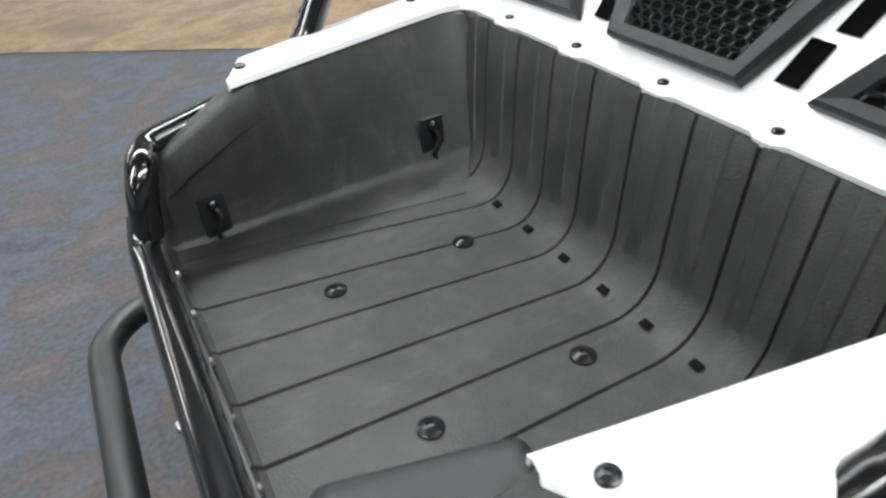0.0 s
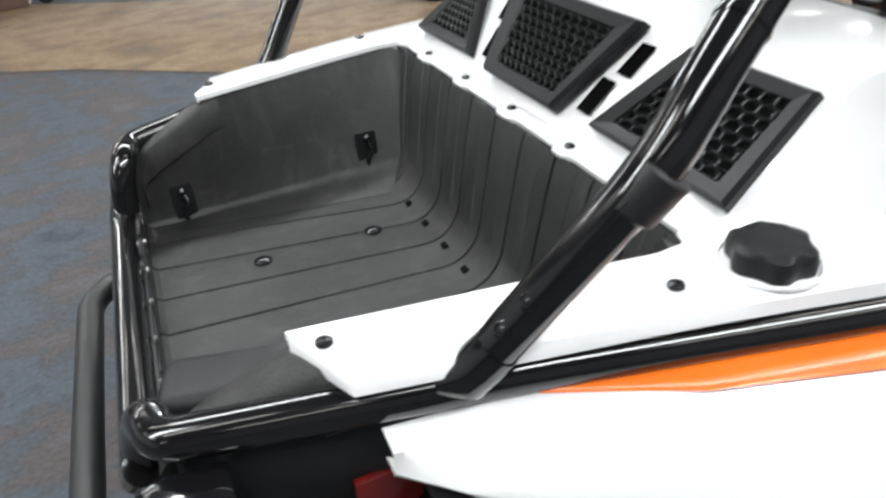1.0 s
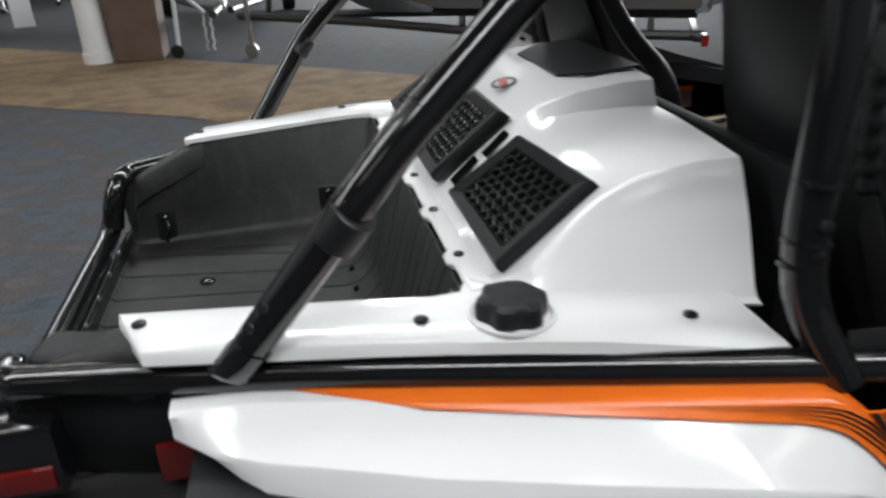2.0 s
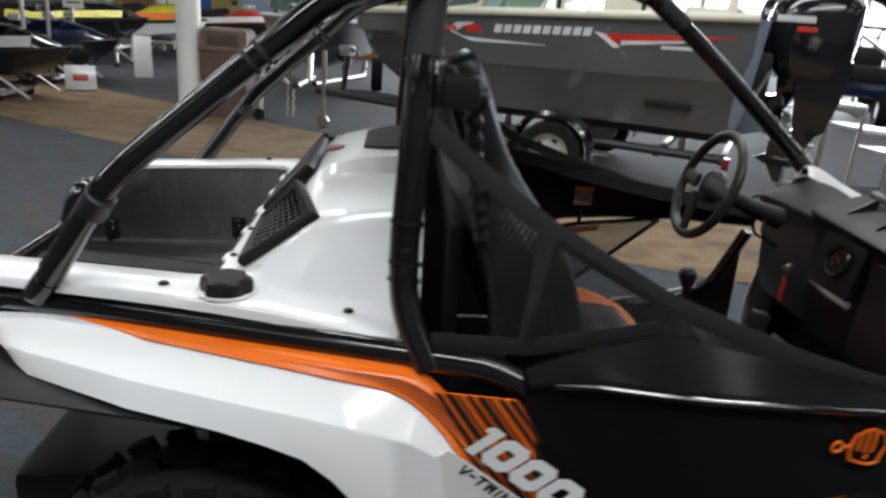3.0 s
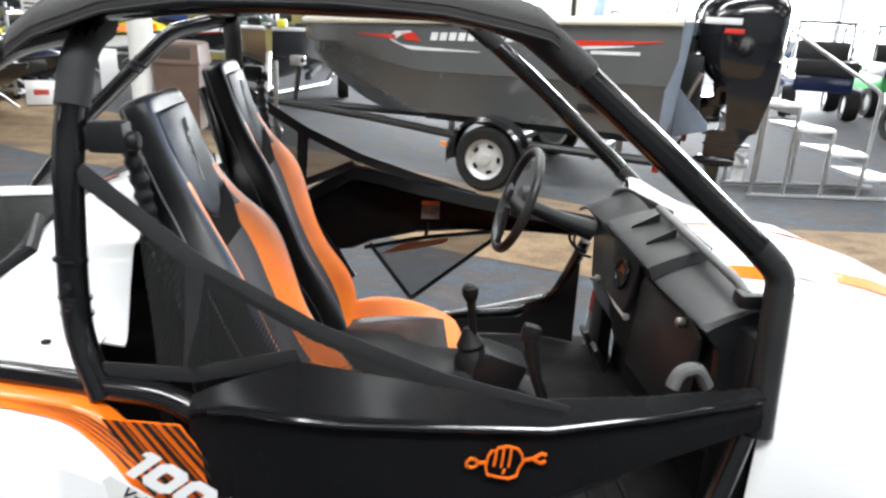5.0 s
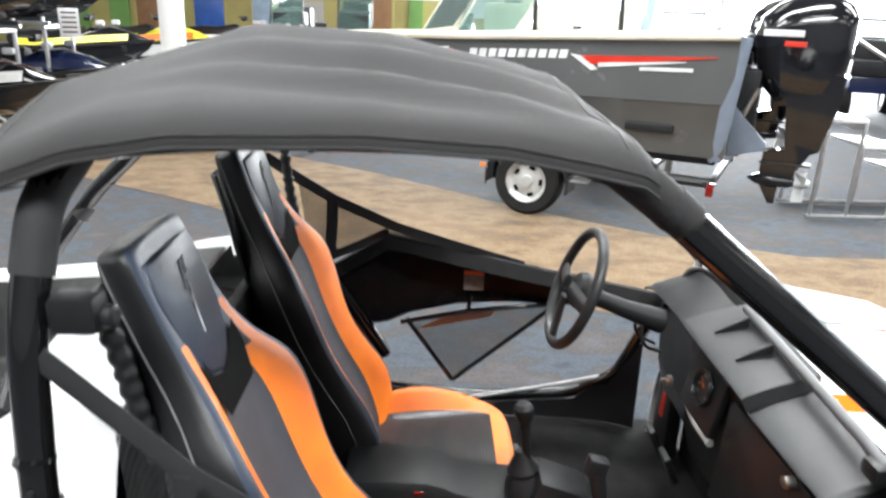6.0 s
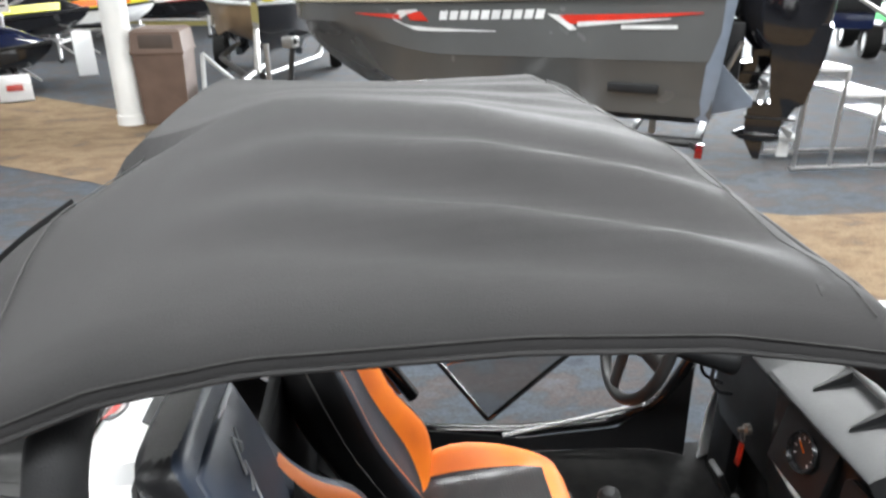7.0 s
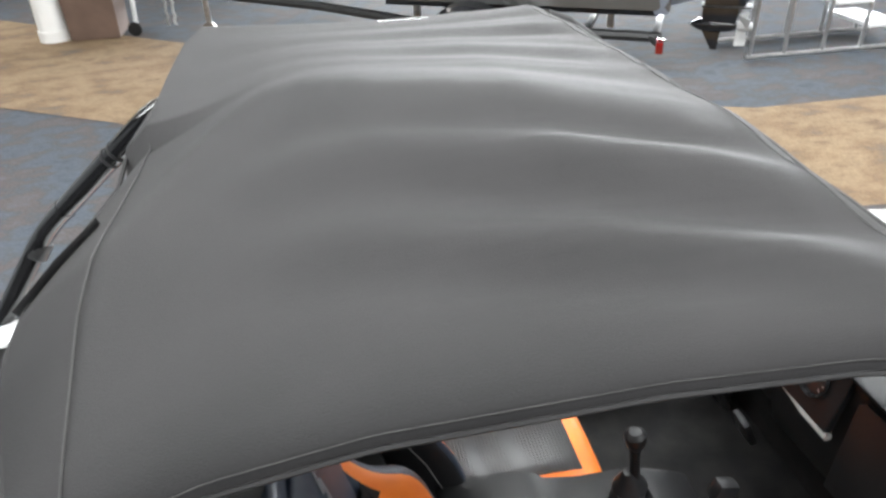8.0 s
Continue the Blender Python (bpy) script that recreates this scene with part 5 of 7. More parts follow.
def build_seat(y0, base_x, tip_x):
    """A bucket seat: black shell, orange bolsters, charcoal middle, slate headrest."""
    base, tip = V(base_x, y0, 0.665), V(tip_x, y0, 1.425)
    slide = base_x - 0.737
    up = (tip - base).normalized()
    fwd = V(0, 1, 0).cross(up).normalized()
    if fwd.x < 0:
        fwd = -fwd
    bm = bmesh.new()
    rings = []
    for h, w, d, th in SEAT_BACK:
        bow, d = seat_bow(h), d * 0.86
        half = seat_ring(w, d, th * 0.85, 0)
        pts = [base + up * h + V(0, a, 0) + fwd * (f - bow) for a, f in half] + [base + up * h + V(0, -a, 0) + fwd * (f - bow) for a, f in half[-2:0:-1]]
        rings.append([bm.verts.new(p) for p in pts])
    n = len(rings[0])
    for i in range(len(rings) - 1):
        h = SEAT_BACK[i][0]
        for k in range(n):
            f = bm.faces.new((rings[i][k], rings[i][(k + 1) % n], rings[i + 1][(k + 1) % n], rings[i + 1][k]))
            j = k if k < n / 2 else n - 1 - k
            if j in (0, 1, 2):
                f.material_index = 2 if h < 0.50 else 0 if h < 0.60 else 3
            elif j in (3, 4) and h < 0.55:
                f.material_index = 1
            elif j == 4 and h < 0.64:
                f.material_index = 1
            elif j == 3 and h < 0.60:
                f.material_index = 0
            elif j in (3, 4, 5):
                f.material_index = 3
    f = bm.faces.new(rings[-1])
    bm.faces.new(rings[0][::-1])
    seat = part("seat", bm, [M["vinyl"], M["vinyl_orange"], M["vinyl_grey"], M["vinyl_blue"]], car, "black and orange bucket seat with slate headrest", 50)
    sub = seat.modifiers.new("soft", 'SUBSURF')
    sub.levels = sub.render_levels = 1
    # headrest pad with its opening below
    def on_back(a, h, lift):
        return base + up * h + V(0, a, 0) + fwd * (lift - 0.012)
    pad = bmesh.new()
    outline = [(-0.096, 0.800), (0.096, 0.800), (0.102, 0.74), (0.097, 0.655), (0.080, 0.615), (0.040, 0.580), (0.0, 0.566), (-0.040, 0.580), (-0.080, 0.615), (-0.097, 0.655), (-0.102, 0.74)]
    lo = [pad.verts.new(on_back(a, h, 0.004)) for a, h in outline]
    mid = [pad.verts.new(on_back(a * 0.985, lerp(0.69, h, 0.985), 0.0165)) for a, h in outline]
    hi = [pad.verts.new(on_back(a * 0.93, lerp(0.69, h, 0.93), 0.0205)) for a, h in outline]
    for i in range(len(outline)):
        pad.faces.new((lo[i], lo[(i + 1) % len(outline)], mid[(i + 1) % len(outline)], mid[i]))
        pad.faces.new((mid[i], mid[(i + 1) % len(outline)], hi[(i + 1) % len(outline)], hi[i]))
    pad.faces.new(hi)
    rest = part("headrest", pad, M["vinyl_blue"], seat, "slate headrest pad", 60)
    # pale embroidered mark on the pad
    mark = bmesh.new()
    for p in ([(-0.010, 0.645), (-0.006, 0.675), (0.004, 0.712), (-0.012, 0.700)], [(0.004, 0.712), (0.008, 0.732), (-0.006, 0.722), (0.012, 0.768)], [(0.012, 0.768), (0.026, 0.748), (0.014, 0.742), (0.030, 0.770)]):
        add_tube(mark, [on_back(a, h, 0.0218) for a, h in p], 0.0018, seg=5)
    part("mark", mark, M["thread"], rest, "pale stitched mark")
    # belt opening: a near-black face in place of a shaded hole
    hole = bmesh.new()
    hole.faces.new([hole.verts.new(on_back(a, h, 0.0165 + (0.014 if abs(a) > 0.07 else 0.0))) for a, h in ((-0.072, 0.515), (0.072, 0.515), (0.090, 0.575), (0.082, 0.625), (0.040, 0.578), (0.0, 0.562), (-0.040, 0.578), (-0.082, 0.625), (-0.090, 0.575))])
    part("belt_opening", hole, M["unlit_depth"], seat, "near-black sheet painted for the unlit belt opening")
    # plastic shell on the back of the seat
    shell = []
    for h, w in ((0.0, 0.150), (0.20, 0.162), (0.36, 0.172), (0.50, 0.172), (0.60, 0.150), (0.70, 0.118), (0.78, 0.100)):
        shell.append([base + up * h + V(0, a * w, 0) + fwd * (-0.066 - 0.036 * (1 - a * a) - seat_bow(h)) for a in (-1, -0.8, -0.4, 0, 0.4, 0.8, 1)])
    part("back_shell", loft(shell, 0.006), M["plastic"], seat, "black plastic shell on the seat back", 40)
    # stitching lines along the shell
    for q in (-1, 1):
        line = [base + up * h + V(0, q * (w * 0.993 + 0.002), 0) + fwd * (0.86 * d - 0.045 - seat_bow(h)) for h, w, d, th in SEAT_BACK[:-1]]
        part("piping", tube(line, 0.0022, seg=5), M["thread_dark"], seat)
    # cushion
    bm = bmesh.new()
    rings = []
    for x, w, z, d in ((0.76, 0.185, 0.565, 0.03), (0.82, 0.195, 0.582, 0.062), (0.90, 0.203, 0.592, 0.080), (1.00, 0.206, 0.600, 0.066), (1.09, 0.206, 0.606, 0.036), (1.16, 0.200, 0.602, 0.012), (1.205, 0.188, 0.590, 0.002), (1.22, 0.165, 0.565, -0.02)):
        x += slide
        half = [(0, 0.010), (0.5 * w, 0.006), (0.66 * w, 0.006), (0.82 * w, d * 0.9), (0.93 * w, d), (w, d - 0.025), (w, -0.06), (0.85 * w, -0.12), (0, -0.12)]
        rings.append([bm.verts.new((x, y0 + a, z + b)) for a, b in half] + [bm.verts.new((x, y0 - a, z + b)) for a, b in half[-2:0:-1]])
    n = len(rings[0])
    for i in range(len(rings) - 1):
        for k in range(n):
            f = bm.faces.new((rings[i][k], rings[i][(k + 1) % n], rings[i + 1][(k + 1) % n], rings[i + 1][k]))
            j = k if k < n / 2 else n - 1 - k
            f.material_index = (2 if j in (0, 1) else 1 if j in (2, 3, 4) else 0) if i < 5 else 1 if j < 5 else 0
    bm.faces.new(rings[-1])
    bm.faces.new(rings[0][::-1])
    cu = part("seat_cushion", bm, [M["vinyl"], M["vinyl_orange"], M["perforated"]], car, "orange seat cushion with black perforated middle", 50)
    sub = cu.modifiers.new("soft", 'SUBSURF')
    sub.levels = sub.render_levels = 1
    part("seat_riser", box((1.0, y0, 0.445), (0.40, 0.36, 0.07), 0.02), M["plastic"], car)


for s in (-1, 1):
    build_seat(0.265 if s > 0 else -0.44, 0.675 if s > 0 else 0.735, 0.432 if s > 0 else 0.46)
    # belt reel, ribbed guide and the belt down to the seat
    reel = part("belt_reel", box((0.422, s * 0.638, 1.390), (0.062, 0.046, 0.054), 0.010), M["plastic"], car, "grey plastic belt reel cover")
    part("reel_boss", lathe([(0.017, 0), (0.017, 0.012), (0.012, 0.016)], axis_frame((0.453, s * 0.632, 1.382), (0, 1, 0), (0, 0, 1)), 16), M["plastic"], reel)
    part("reel_bracket", box((0.382, s * 0.630, 1.385), (0.030, 0.030, 0.040), 0.006), M["satin"], reel)
    rib = [V(0.445, s * 0.622, 1.372), V(0.452, s * 0.606, 1.32), V(0.465, s * 0.595, 1.22), V(0.49, s * 0.59, 1.12)]
    pts = fillet(rib, 0.05, 6)
    fine = []
    for a, b in zip(pts, pts[1:]):
        m = max(1, int((b - a).length / 0.006))
        fine += [a.lerp(b, i / m) for i in range(m)]
    part("belt_guide", tube(fine, [0.0150 + 0.0024 * math.sin(i * 1.5) for i in range(len(fine))], seg=12), M["plastic"], car, "ribbed black belt guide")
    rows = [[V(x, s * (y - 0.022), z), V(x, s * (y + 0.022), z + 0.004)] for x, y, z in ((0.49, 0.59, 1.12), (0.52, 0.62, 1.0), (0.56, 0.65, 0.85), (0.62, 0.66, 0.62))]
    part("lap_belt", loft(rows, 0.002), M["strap"], car, "black seat belt webbing")

# centre console, shifter and parking brake
rows = []
for x, w, z in ((0.70, 0.085, 0.705), (0.72, 0.09, 0.712), (0.90, 0.088, 0.705), (0.945, 0.085, 0.69), (0.965, 0.08, 0.675), (1.05, 0.085, 0.655), (1.16, 0.085, 0.655), (1.24, 0.075, 0.62), (1.36, 0.07, 0.56)):
    rows.append([V(x, -w - 0.02, 0.43), V(x, -w - 0.005, z - 0.02), V(x, -w + 0.008, z), V(x, 0, z + 0.004), V(x, w - 0.008, z), V(x, w + 0.005, z - 0.02), V(x, w + 0.02, 0.43)])
console = part("console", solid_loft(rows), M["dash"], car, "dark grey moulded centre console", 35)
part("console_button", box((0.88, -0.096, 0.69), (0.022, 0.006, 0.008), 0.002), M["redlens"], console, "small red label")
boot = part("shift_boot", lathe([(0.055, 0), (0.05, 0.03), (0.035, 0.055), (0.04, 0.07), (0.022, 0.10), (0.012, 0.12)], axis_frame((1.15, -0.03, 0.655), (1, 0, 0.2), (0, 1, 0)), 20), M["plastic"], car, "black shifter boot")
part("shift_lever", tube([(1.145, -0.032, 0.74), (1.135, -0.035, 0.82), (1.128, -0.038, 0.87)], [0.012, 0.011, 0.014], seg=12), M["plastic"], boot, "black shift lever")
part("shift_knob", lathe([(0.012, -0.03), (0.019, -0.018), (0.024, 0.0), (0.023, 0.014), (0.014, 0.024), (0.002, 0.026)], axis_frame((1.126, -0.040, 0.885), (1, 0, 0.15), (0, 1, 0)), 18), M["plastic"], boot, "black shift knob")
brake = part("brake_lever", tube([(1.36, -0.15, 0.55), (1.31, -0.15, 0.68), (1.285, -0.15, 0.80)], [0.016, 0.016, 0.02], seg=10), M["plastic"], car, "black parking brake lever")
part("grip", box((1.282, -0.15, 0.815), (0.05, 0.035, 0.05), 0.012, Matrix.Rotation(radians(15), 3, 'Y')), M["plastic"], brake)
part("gear_housing", box((1.22, -0.04, 0.66), (0.14, 0.12, 0.10), 0.02, Matrix.Rotation(radians(20), 3, 'Y')), M["plastic"], car)

# dashboard: sloping top with scoops, gauge hood, glove box
rows = []
for y, xr, zr, zt, xf in ((0.575, 1.61, 0.985, 1.02, 1.72), (0.52, 1.585, 1.01, 1.045, 1.72), (0.20, 1.575, 1.015, 1.055, 1.72), (0.168, 1.568, 1.020, 1.06, 1.72), (0.158, 1.546, 1.049, 1.100, 1.72), (-0.02, 1.552, 1.040, 1.093, 1.72), (-0.195, 1.560, 1.030, 1.086, 1.72), (-0.207, 1.572, 1.004, 1.060, 1.72), (-0.485, 1.585, 1.000, 1.052, 1.72), (-0.497, 1.592, 0.994, 1.046, 1.72)):
    rows.append([V(xr + 0.075, y, 0.66), V(xr + 0.05, y, 0.75), V(xr + 0.036, y, zr - 0.05), V(xr + 0.004, y, zr - 0.016), V(xr, y, zr - 0.007), V(xr + 0.007, y, zr), V(lerp(xr, xf, 0.35), y, lerp(zr, zt, 0.40)), V(lerp(xr, xf, 0.7), y, lerp(zr, zt, 0.75)), V(xf, y, zt), V(xf, y, 0.66)])
dash = part("dash", solid_loft(rows), M["dash"], car, "dark grey moulded dashboard with a visor", 22)
# grey inner fairing along the far fender, below the pillar
bm = bmesh.new()
bm.faces.new([bm.verts.new(p) for p in (V(1.600, 0.470, 0.930), V(1.625, 0.474, 0.985), V(1.672, 0.478, 1.072), V(1.700, 0.478, 1.078), V(1.880, 0.466, 1.000), V(1.900, 0.440, 0.930))])
bmesh.ops.solidify(bm, geom=bm.faces[:], thickness=0.006)
fairing = part("fender_fairing", bm, M["dash"], car, "dark grey inner fairing along the fender")
part("fairing_edge", tube([(1.602, 0.468, 0.935), (1.672, 0.476, 1.072), (1.700, 0.476, 1.079), (1.880, 0.464, 1.001)], 0.006, seg=8, bend=0.02), M["satin"], fairing)
# wedge-shaped fins on the visor
for y in (0.055, -0.075):
    sc = bmesh.new()
    tip, end = V(1.592, y, 1.058 + 0.05 * y), V(1.668, y - 0.008, 1.086 + 0.05 * y)
    low, high = [tip, end, end + V(0.004, 0.026, 0.001), tip + V(0.004, 0.008, 0.0)], [tip + V(0, 0, 0.003), end + V(0, 0, 0.020), end + V(0.004, 0.022, 0.016), tip + V(0.004, 0.006, 0.003)]
    lo, hi = [sc.verts.new(p - V(0, 0, 0.008)) for p in low], [sc.verts.new(p) for p in high]
    sc.faces.new(lo[::-1])
    sc.faces.new(hi)
    for i in range(4):
        sc.faces.new((lo[i], lo[(i + 1) % 4], hi[(i + 1) % 4], hi[i]))
    part("fin", sc, M["dash"], dash, "", 20)
# glove box door with its lock
part("glove_door", prism([(-0.20, -0.20), (0.155, -0.20), (0.16, 0.045), (0.14, 0.06), (-0.185, 0.06), (-0.20, 0.045)], 0.012, axis_frame((1.596, -0.31, 0.915), (0.03, -1, 0), (0.06, 0, 1)) @ Matrix.Rotation(math.pi, 4, 'Y') @ Matrix.Diagonal((-1, 1, -1, 1)), 0.004), M["dash"], dash, "dark grey glove box door")
part("glove_lock", lathe([(0.012, 0), (0.012, 0.02), (0.008, 0.022)], axis_frame((1.588, -0.395, 0.965), (0, -1, 0), (0, 0, 1)), 14), M["steel"], dash, "steel glove box lock")
# gauge in its recess
gm = axis_frame((1.578, 0.005, 0.935), (0, -1, 0), (0.2, 0, 1))
gp = part("gauge_plate", prism([(-0.105, -0.09), (0.085, -0.09), (0.085, 0.075), (-0.105, 0.075)], 0.02, gm @ Matrix.Translation((0, 0, -0.012)), 0.006), M["plastic"], dash, "black instrument plate")
part("gauge", lathe([(0.034, 0.008), (0.044, 0.010), (0.048, 0.016), (0.044, 0.022), (0.038, 0.018), (0.036, 0.011)], gm, 28, caps=False), M["blackbolt"], gp, "dark metal gauge ring")
part("gauge_face", lathe([(0.040, 0.0085), (0.040, 0.0095), (0.001, 0.0098)], gm, 28), M["decal_black"], gp, "dark gauge dial")
nd = bmesh.new()
for k in range(9):
    a = math.radians(-40 + k * 32)
    add_box(nd, gm @ V(0.030 * math.cos(a), 0.030 * math.sin(a), 0.0105), (0.008, 0.0016, 0.001), 0, gm.to_3x3() @ Matrix.Rotation(a, 3, 'Z'))
part("gauge_ticks", nd, M["white"], gp, "white dial marks")
part("needle", box(gm @ V(-0.012, 0.006, 0.0115), (0.030, 0.0024, 0.001), 0, gm.to_3x3() @ Matrix.Rotation(radians(150), 3, 'Z')), M["orange"], gp, "orange needle")
part("gauge_ledge", tube([(1.572, 0.11, 0.845), (1.560, 0.0, 0.84), (1.562, -0.085, 0.84)], 0.010, seg=8), M["pale"], dash, "pale ledge under the gauge")
# key and red tag
key = part("ignition_key", lathe([(0.014, 0), (0.014, 0.012), (0.006, 0.016), (0.006, 0.03)], axis_frame((1.568, 0.215, 0.84), (0, -1, 0), (0, 0, 1)), 14), M["steel"], dash, "ignition key")
part("key_tag", box((1.553, 0.215, 0.765), (0.006, 0.018, 0.075), 0.003, Matrix.Rotation(radians(6), 3, 'X')), M["red"], key, "hanging red key tag")
part("key_ring", tube([V(1.553, 0.215 + 0.011 * math.cos(a), 0.818 + 0.014 * math.sin(a)) for a in (2 * math.pi * k / 14 for k in range(14))], 0.0014, closed=True, seg=5), M["steel"], key)
# pale bar in front of the dash
bar = part("dash_rail", tube([(1.665, -0.505, 1.078), (1.672, -0.44, 1.086), (1.682, 0.10, 1.110)], 0.0115, seg=12, bend=0.02), M["grey_plastic"], car, "grey plastic rail on the dash")
part("rail_foot", box((1.672, -0.50, 1.07), (0.06, 0.05, 0.035), 0.012), M["dash"], bar)
# instrument hood beside the driver's pillar
rows = [[V(lerp(1.572, 1.70, u), y, interp(y, [(0.165, 1.016), (0.50, 1.004), (0.56, 0.975)]) + 0.04 * u + 0.034 * math.sin(math.pi * min(1, max(0, (y - 0.14) / 0.44))) * (0.1 + 0.9 * u ** 0.6)) for u in (0, 0.12, 0.3, 0.6, 1.0)] for y in (0.165, 0.20, 0.25, 0.30, 0.36, 0.42, 0.47, 0.52, 0.56)]
part("instrument_cowl", loft(rows, 0.006), M["plastic"], car, "black instrument cowl", 60)
part("column_shroud", tube([(1.56, 0.33, 0.965), (1.45, 0.33, 1.00), (1.335, 0.33, 1.045)], [0.036, 0.026, 0.022], seg=14), M["plastic"], car, "black steering column shroud")
for dy in (0.03, -0.02):
    part("column_cable", tube([(1.50, 0.33 + dy, 0.965), (1.495, 0.33 + dy * 1.3, 0.93), (1.515, 0.33 + dy * 1.5, 0.895), (1.56, 0.33 + dy, 0.88)], 0.005, seg=7, bend=0.02), M["plastic"], car, "black cable under the steering column")
for s in (-1, 1):
    part("kick_panel", box((1.690, s * 0.505, 0.715), (0.05, 0.12, 0.58), 0.012), M["plastic"], car)

# steering wheel
sw = axis_frame((1.302, 0.33, 1.06), (0, 1, 0), (0.33, 0, 0.95))
ring = tube([sw @ V(0.165 * math.cos(a), 0.165 * math.sin(a), 0) for a in (2 * math.pi * k / 48 for k in range(48))], 0.0150, closed=True, seg=12)
wheel = part("steering_wheel", ring, M["satin"], car, "black three-spoke steering wheel")
for a in (0, math.pi, -math.pi / 2):
    p0, p1 = sw @ V(0.03 * math.cos(a), 0.03 * math.sin(a), -0.02), sw @ V(0.16 * math.cos(a), 0.16 * math.sin(a), 0)
    part("spoke", tube([p0, p0.lerp(p1, 0.5), p1], 0.02, seg=10, flat=(0.024, 0.009, sw.to_3x3() @ V(-math.sin(a), math.cos(a), 0))), M["satin"], wheel)
inward = 1 if (sw.to_3x3() @ V(0, 0, 1)).x < 0 else -1
part("hub", lathe([(0.052, -0.03), (0.055, -0.012), (0.046, 0.004), (0.018, 0.008), (0.002, 0.008)], sw @ Matrix.Diagonal((1, 1, inward, 1)) @ Matrix.Translation((0, 0, -0.004)), 24), M["satin"], wheel)
part("hub_badge", lathe([(0.012, 0.004), (0.012, 0.0065), (0.002, 0.007)], sw @ Matrix.Diagonal((1, 1, inward, 1)), 16), M["pale"], wheel, "small pale hub badge")

# pedals and floor mat ribs
for y in (0.22, 0.36):
    part("pedal", box((1.60, y, 0.56), (0.02, 0.07, 0.09), 0.008, Matrix.Rotation(radians(-25), 3, 'Y')), M["satin"], car, "black pedal")
for k in range(6):
    part("floor_rib", box((1.3 + 0.05 * k, -0.35, 0.418), (0.018, 0.42, 0.01), 0.004), M["pan"], car)
part("grab_handle", tube([(1.50, -0.575, 0.895), (1.512, -0.57, 0.93), (1.555, -0.56, 0.935), (1.585, -0.555, 0.89)], 0.015, seg=10, bend=0.025), M["thread_dark"], car, "grey grab handle")

# fist and spanner decal on the near panel
fist_m = axis_frame((1.105, -0.8465, 0.898), (1, 0.11, 0), (0, 0, 1))
outl = [(-0.030, -0.020), (-0.034, -0.004), (-0.031, 0.016), (-0.025, 0.026), (-0.018, 0.025), (-0.014, 0.031), (-0.006, 0.031), (-0.002, 0.033), (0.007, 0.032), (0.011, 0.030), (0.020, 0.027), (0.028, 0.016), (0.032, 0.001), (0.025, -0.012), (0.022, -0.027), (0.008, -0.031), (-0.010, -0.027)]
decal = bmesh.new()
add_tube(decal, [fist_m @ V(x, y, 0.001) for x, y in outl], 0.0028, seg=4, closed=True)
for x, lo_, hi_ in ((-0.017, -0.004, 0.024), (-0.004, -0.008, 0.030), (0.009, -0.008, 0.029), (0.0, -0.02, -0.012)):
    add_tube(decal, [fist_m @ V(x - 0.003, lo_, 0.001), fist_m @ V(x - 0.001, 0.5 * (lo_ + hi_), 0.001), fist_m @ V(x, hi_, 0.001)], 0.0028, seg=4)
add_tube(decal, [fist_m @ V(-0.032, 0.004, 0.001), fist_m @ V(-0.050, 0.004, 0.001)], 0.003, seg=4)
add_tube(decal, [fist_m @ V(-0.058 + 0.010 * math.cos(a), 0.004 + 0.009 * math.sin(a), 0.001) for a in (2 * math.pi * k / 12 for k in range(12))], 0.003, seg=4, closed=True)
add_tube(decal, [fist_m @ V(0.03, 0.004, 0.001), fist_m @ V(0.05, 0.006, 0.001), fist_m @ V(0.062, 0.014, 0.001), fist_m @ V(0.072, 0.012, 0.001)], 0.003, seg=4)
add_tube(decal, [fist_m @ V(0.05, 0.004, 0.001), fist_m @ V(0.062, -0.004, 0.001), fist_m @ V(0.072, -0.001, 0.001)], 0.003, seg=4)
part("clenched_glove_decal", decal, M["orange"], door_near, "orange outline decal of a glove and spanner")
# warning label on the far panel's inner side
lab = part("warning_label", prism([(-0.035, -0.035), (0.035, -0.035), (0.035, 0.035), (-0.035, 0.035)], 0.001, axis_frame((1.053, 0.815, 0.885), (1, 0, 0), (0, 0.12, 1))), M["label_dim"], door_far, "faded warning label")
part("label_head", prism([(-0.035, 0.02), (0.035, 0.02), (0.035, 0.035), (-0.035, 0.035)], 0.001, axis_frame((1.053, 0.8135, 0.885), (1, 0, 0), (0, 0.12, 1))), M["orange"], lab, "orange label head")

# ---------------------------------------------------------------- showroom: columns, far wall, glazing
for cx, cy in ((-2.32, 7.68), (8.35, 12.1), (14.0, 9.0)):
    tagged(finish("column", lathe([(0.165, 0), (0.165, 0.12), (0.15, 0.125), (0.15, 5)], Matrix.Translation((cx, cy, 0)), 28), M["column"]), "white painted round steel column", "column", kind="structure")

WALL_Y = 20.0
slab("wall_north", -16, 1.6, WALL_Y, WALL_Y + 0.2, 0, 5, M["wall"], "pale grey painted far wall", "wall")
slab("wainscot", -16, 1.6, WALL_Y - 0.03, WALL_Y, 0, 1.95, M["mustard"], "mustard painted lower wall", "wall")
for k, (x0, x1, key, text) in enumerate(((-9.6, -8.9, "green", "green painted pilaster"), (-8.3, -7.75, "green", "green painted pilaster"), (-6.6, -6.2, "green", "green painted pilaster"), (0.2, 0.6, "green", "green painted pilaster"))):
    slab("pilaster", x0, x1, WALL_Y - 0.12, WALL_Y - 0.03, 0, 1.95, M[key], text, "pilaster")
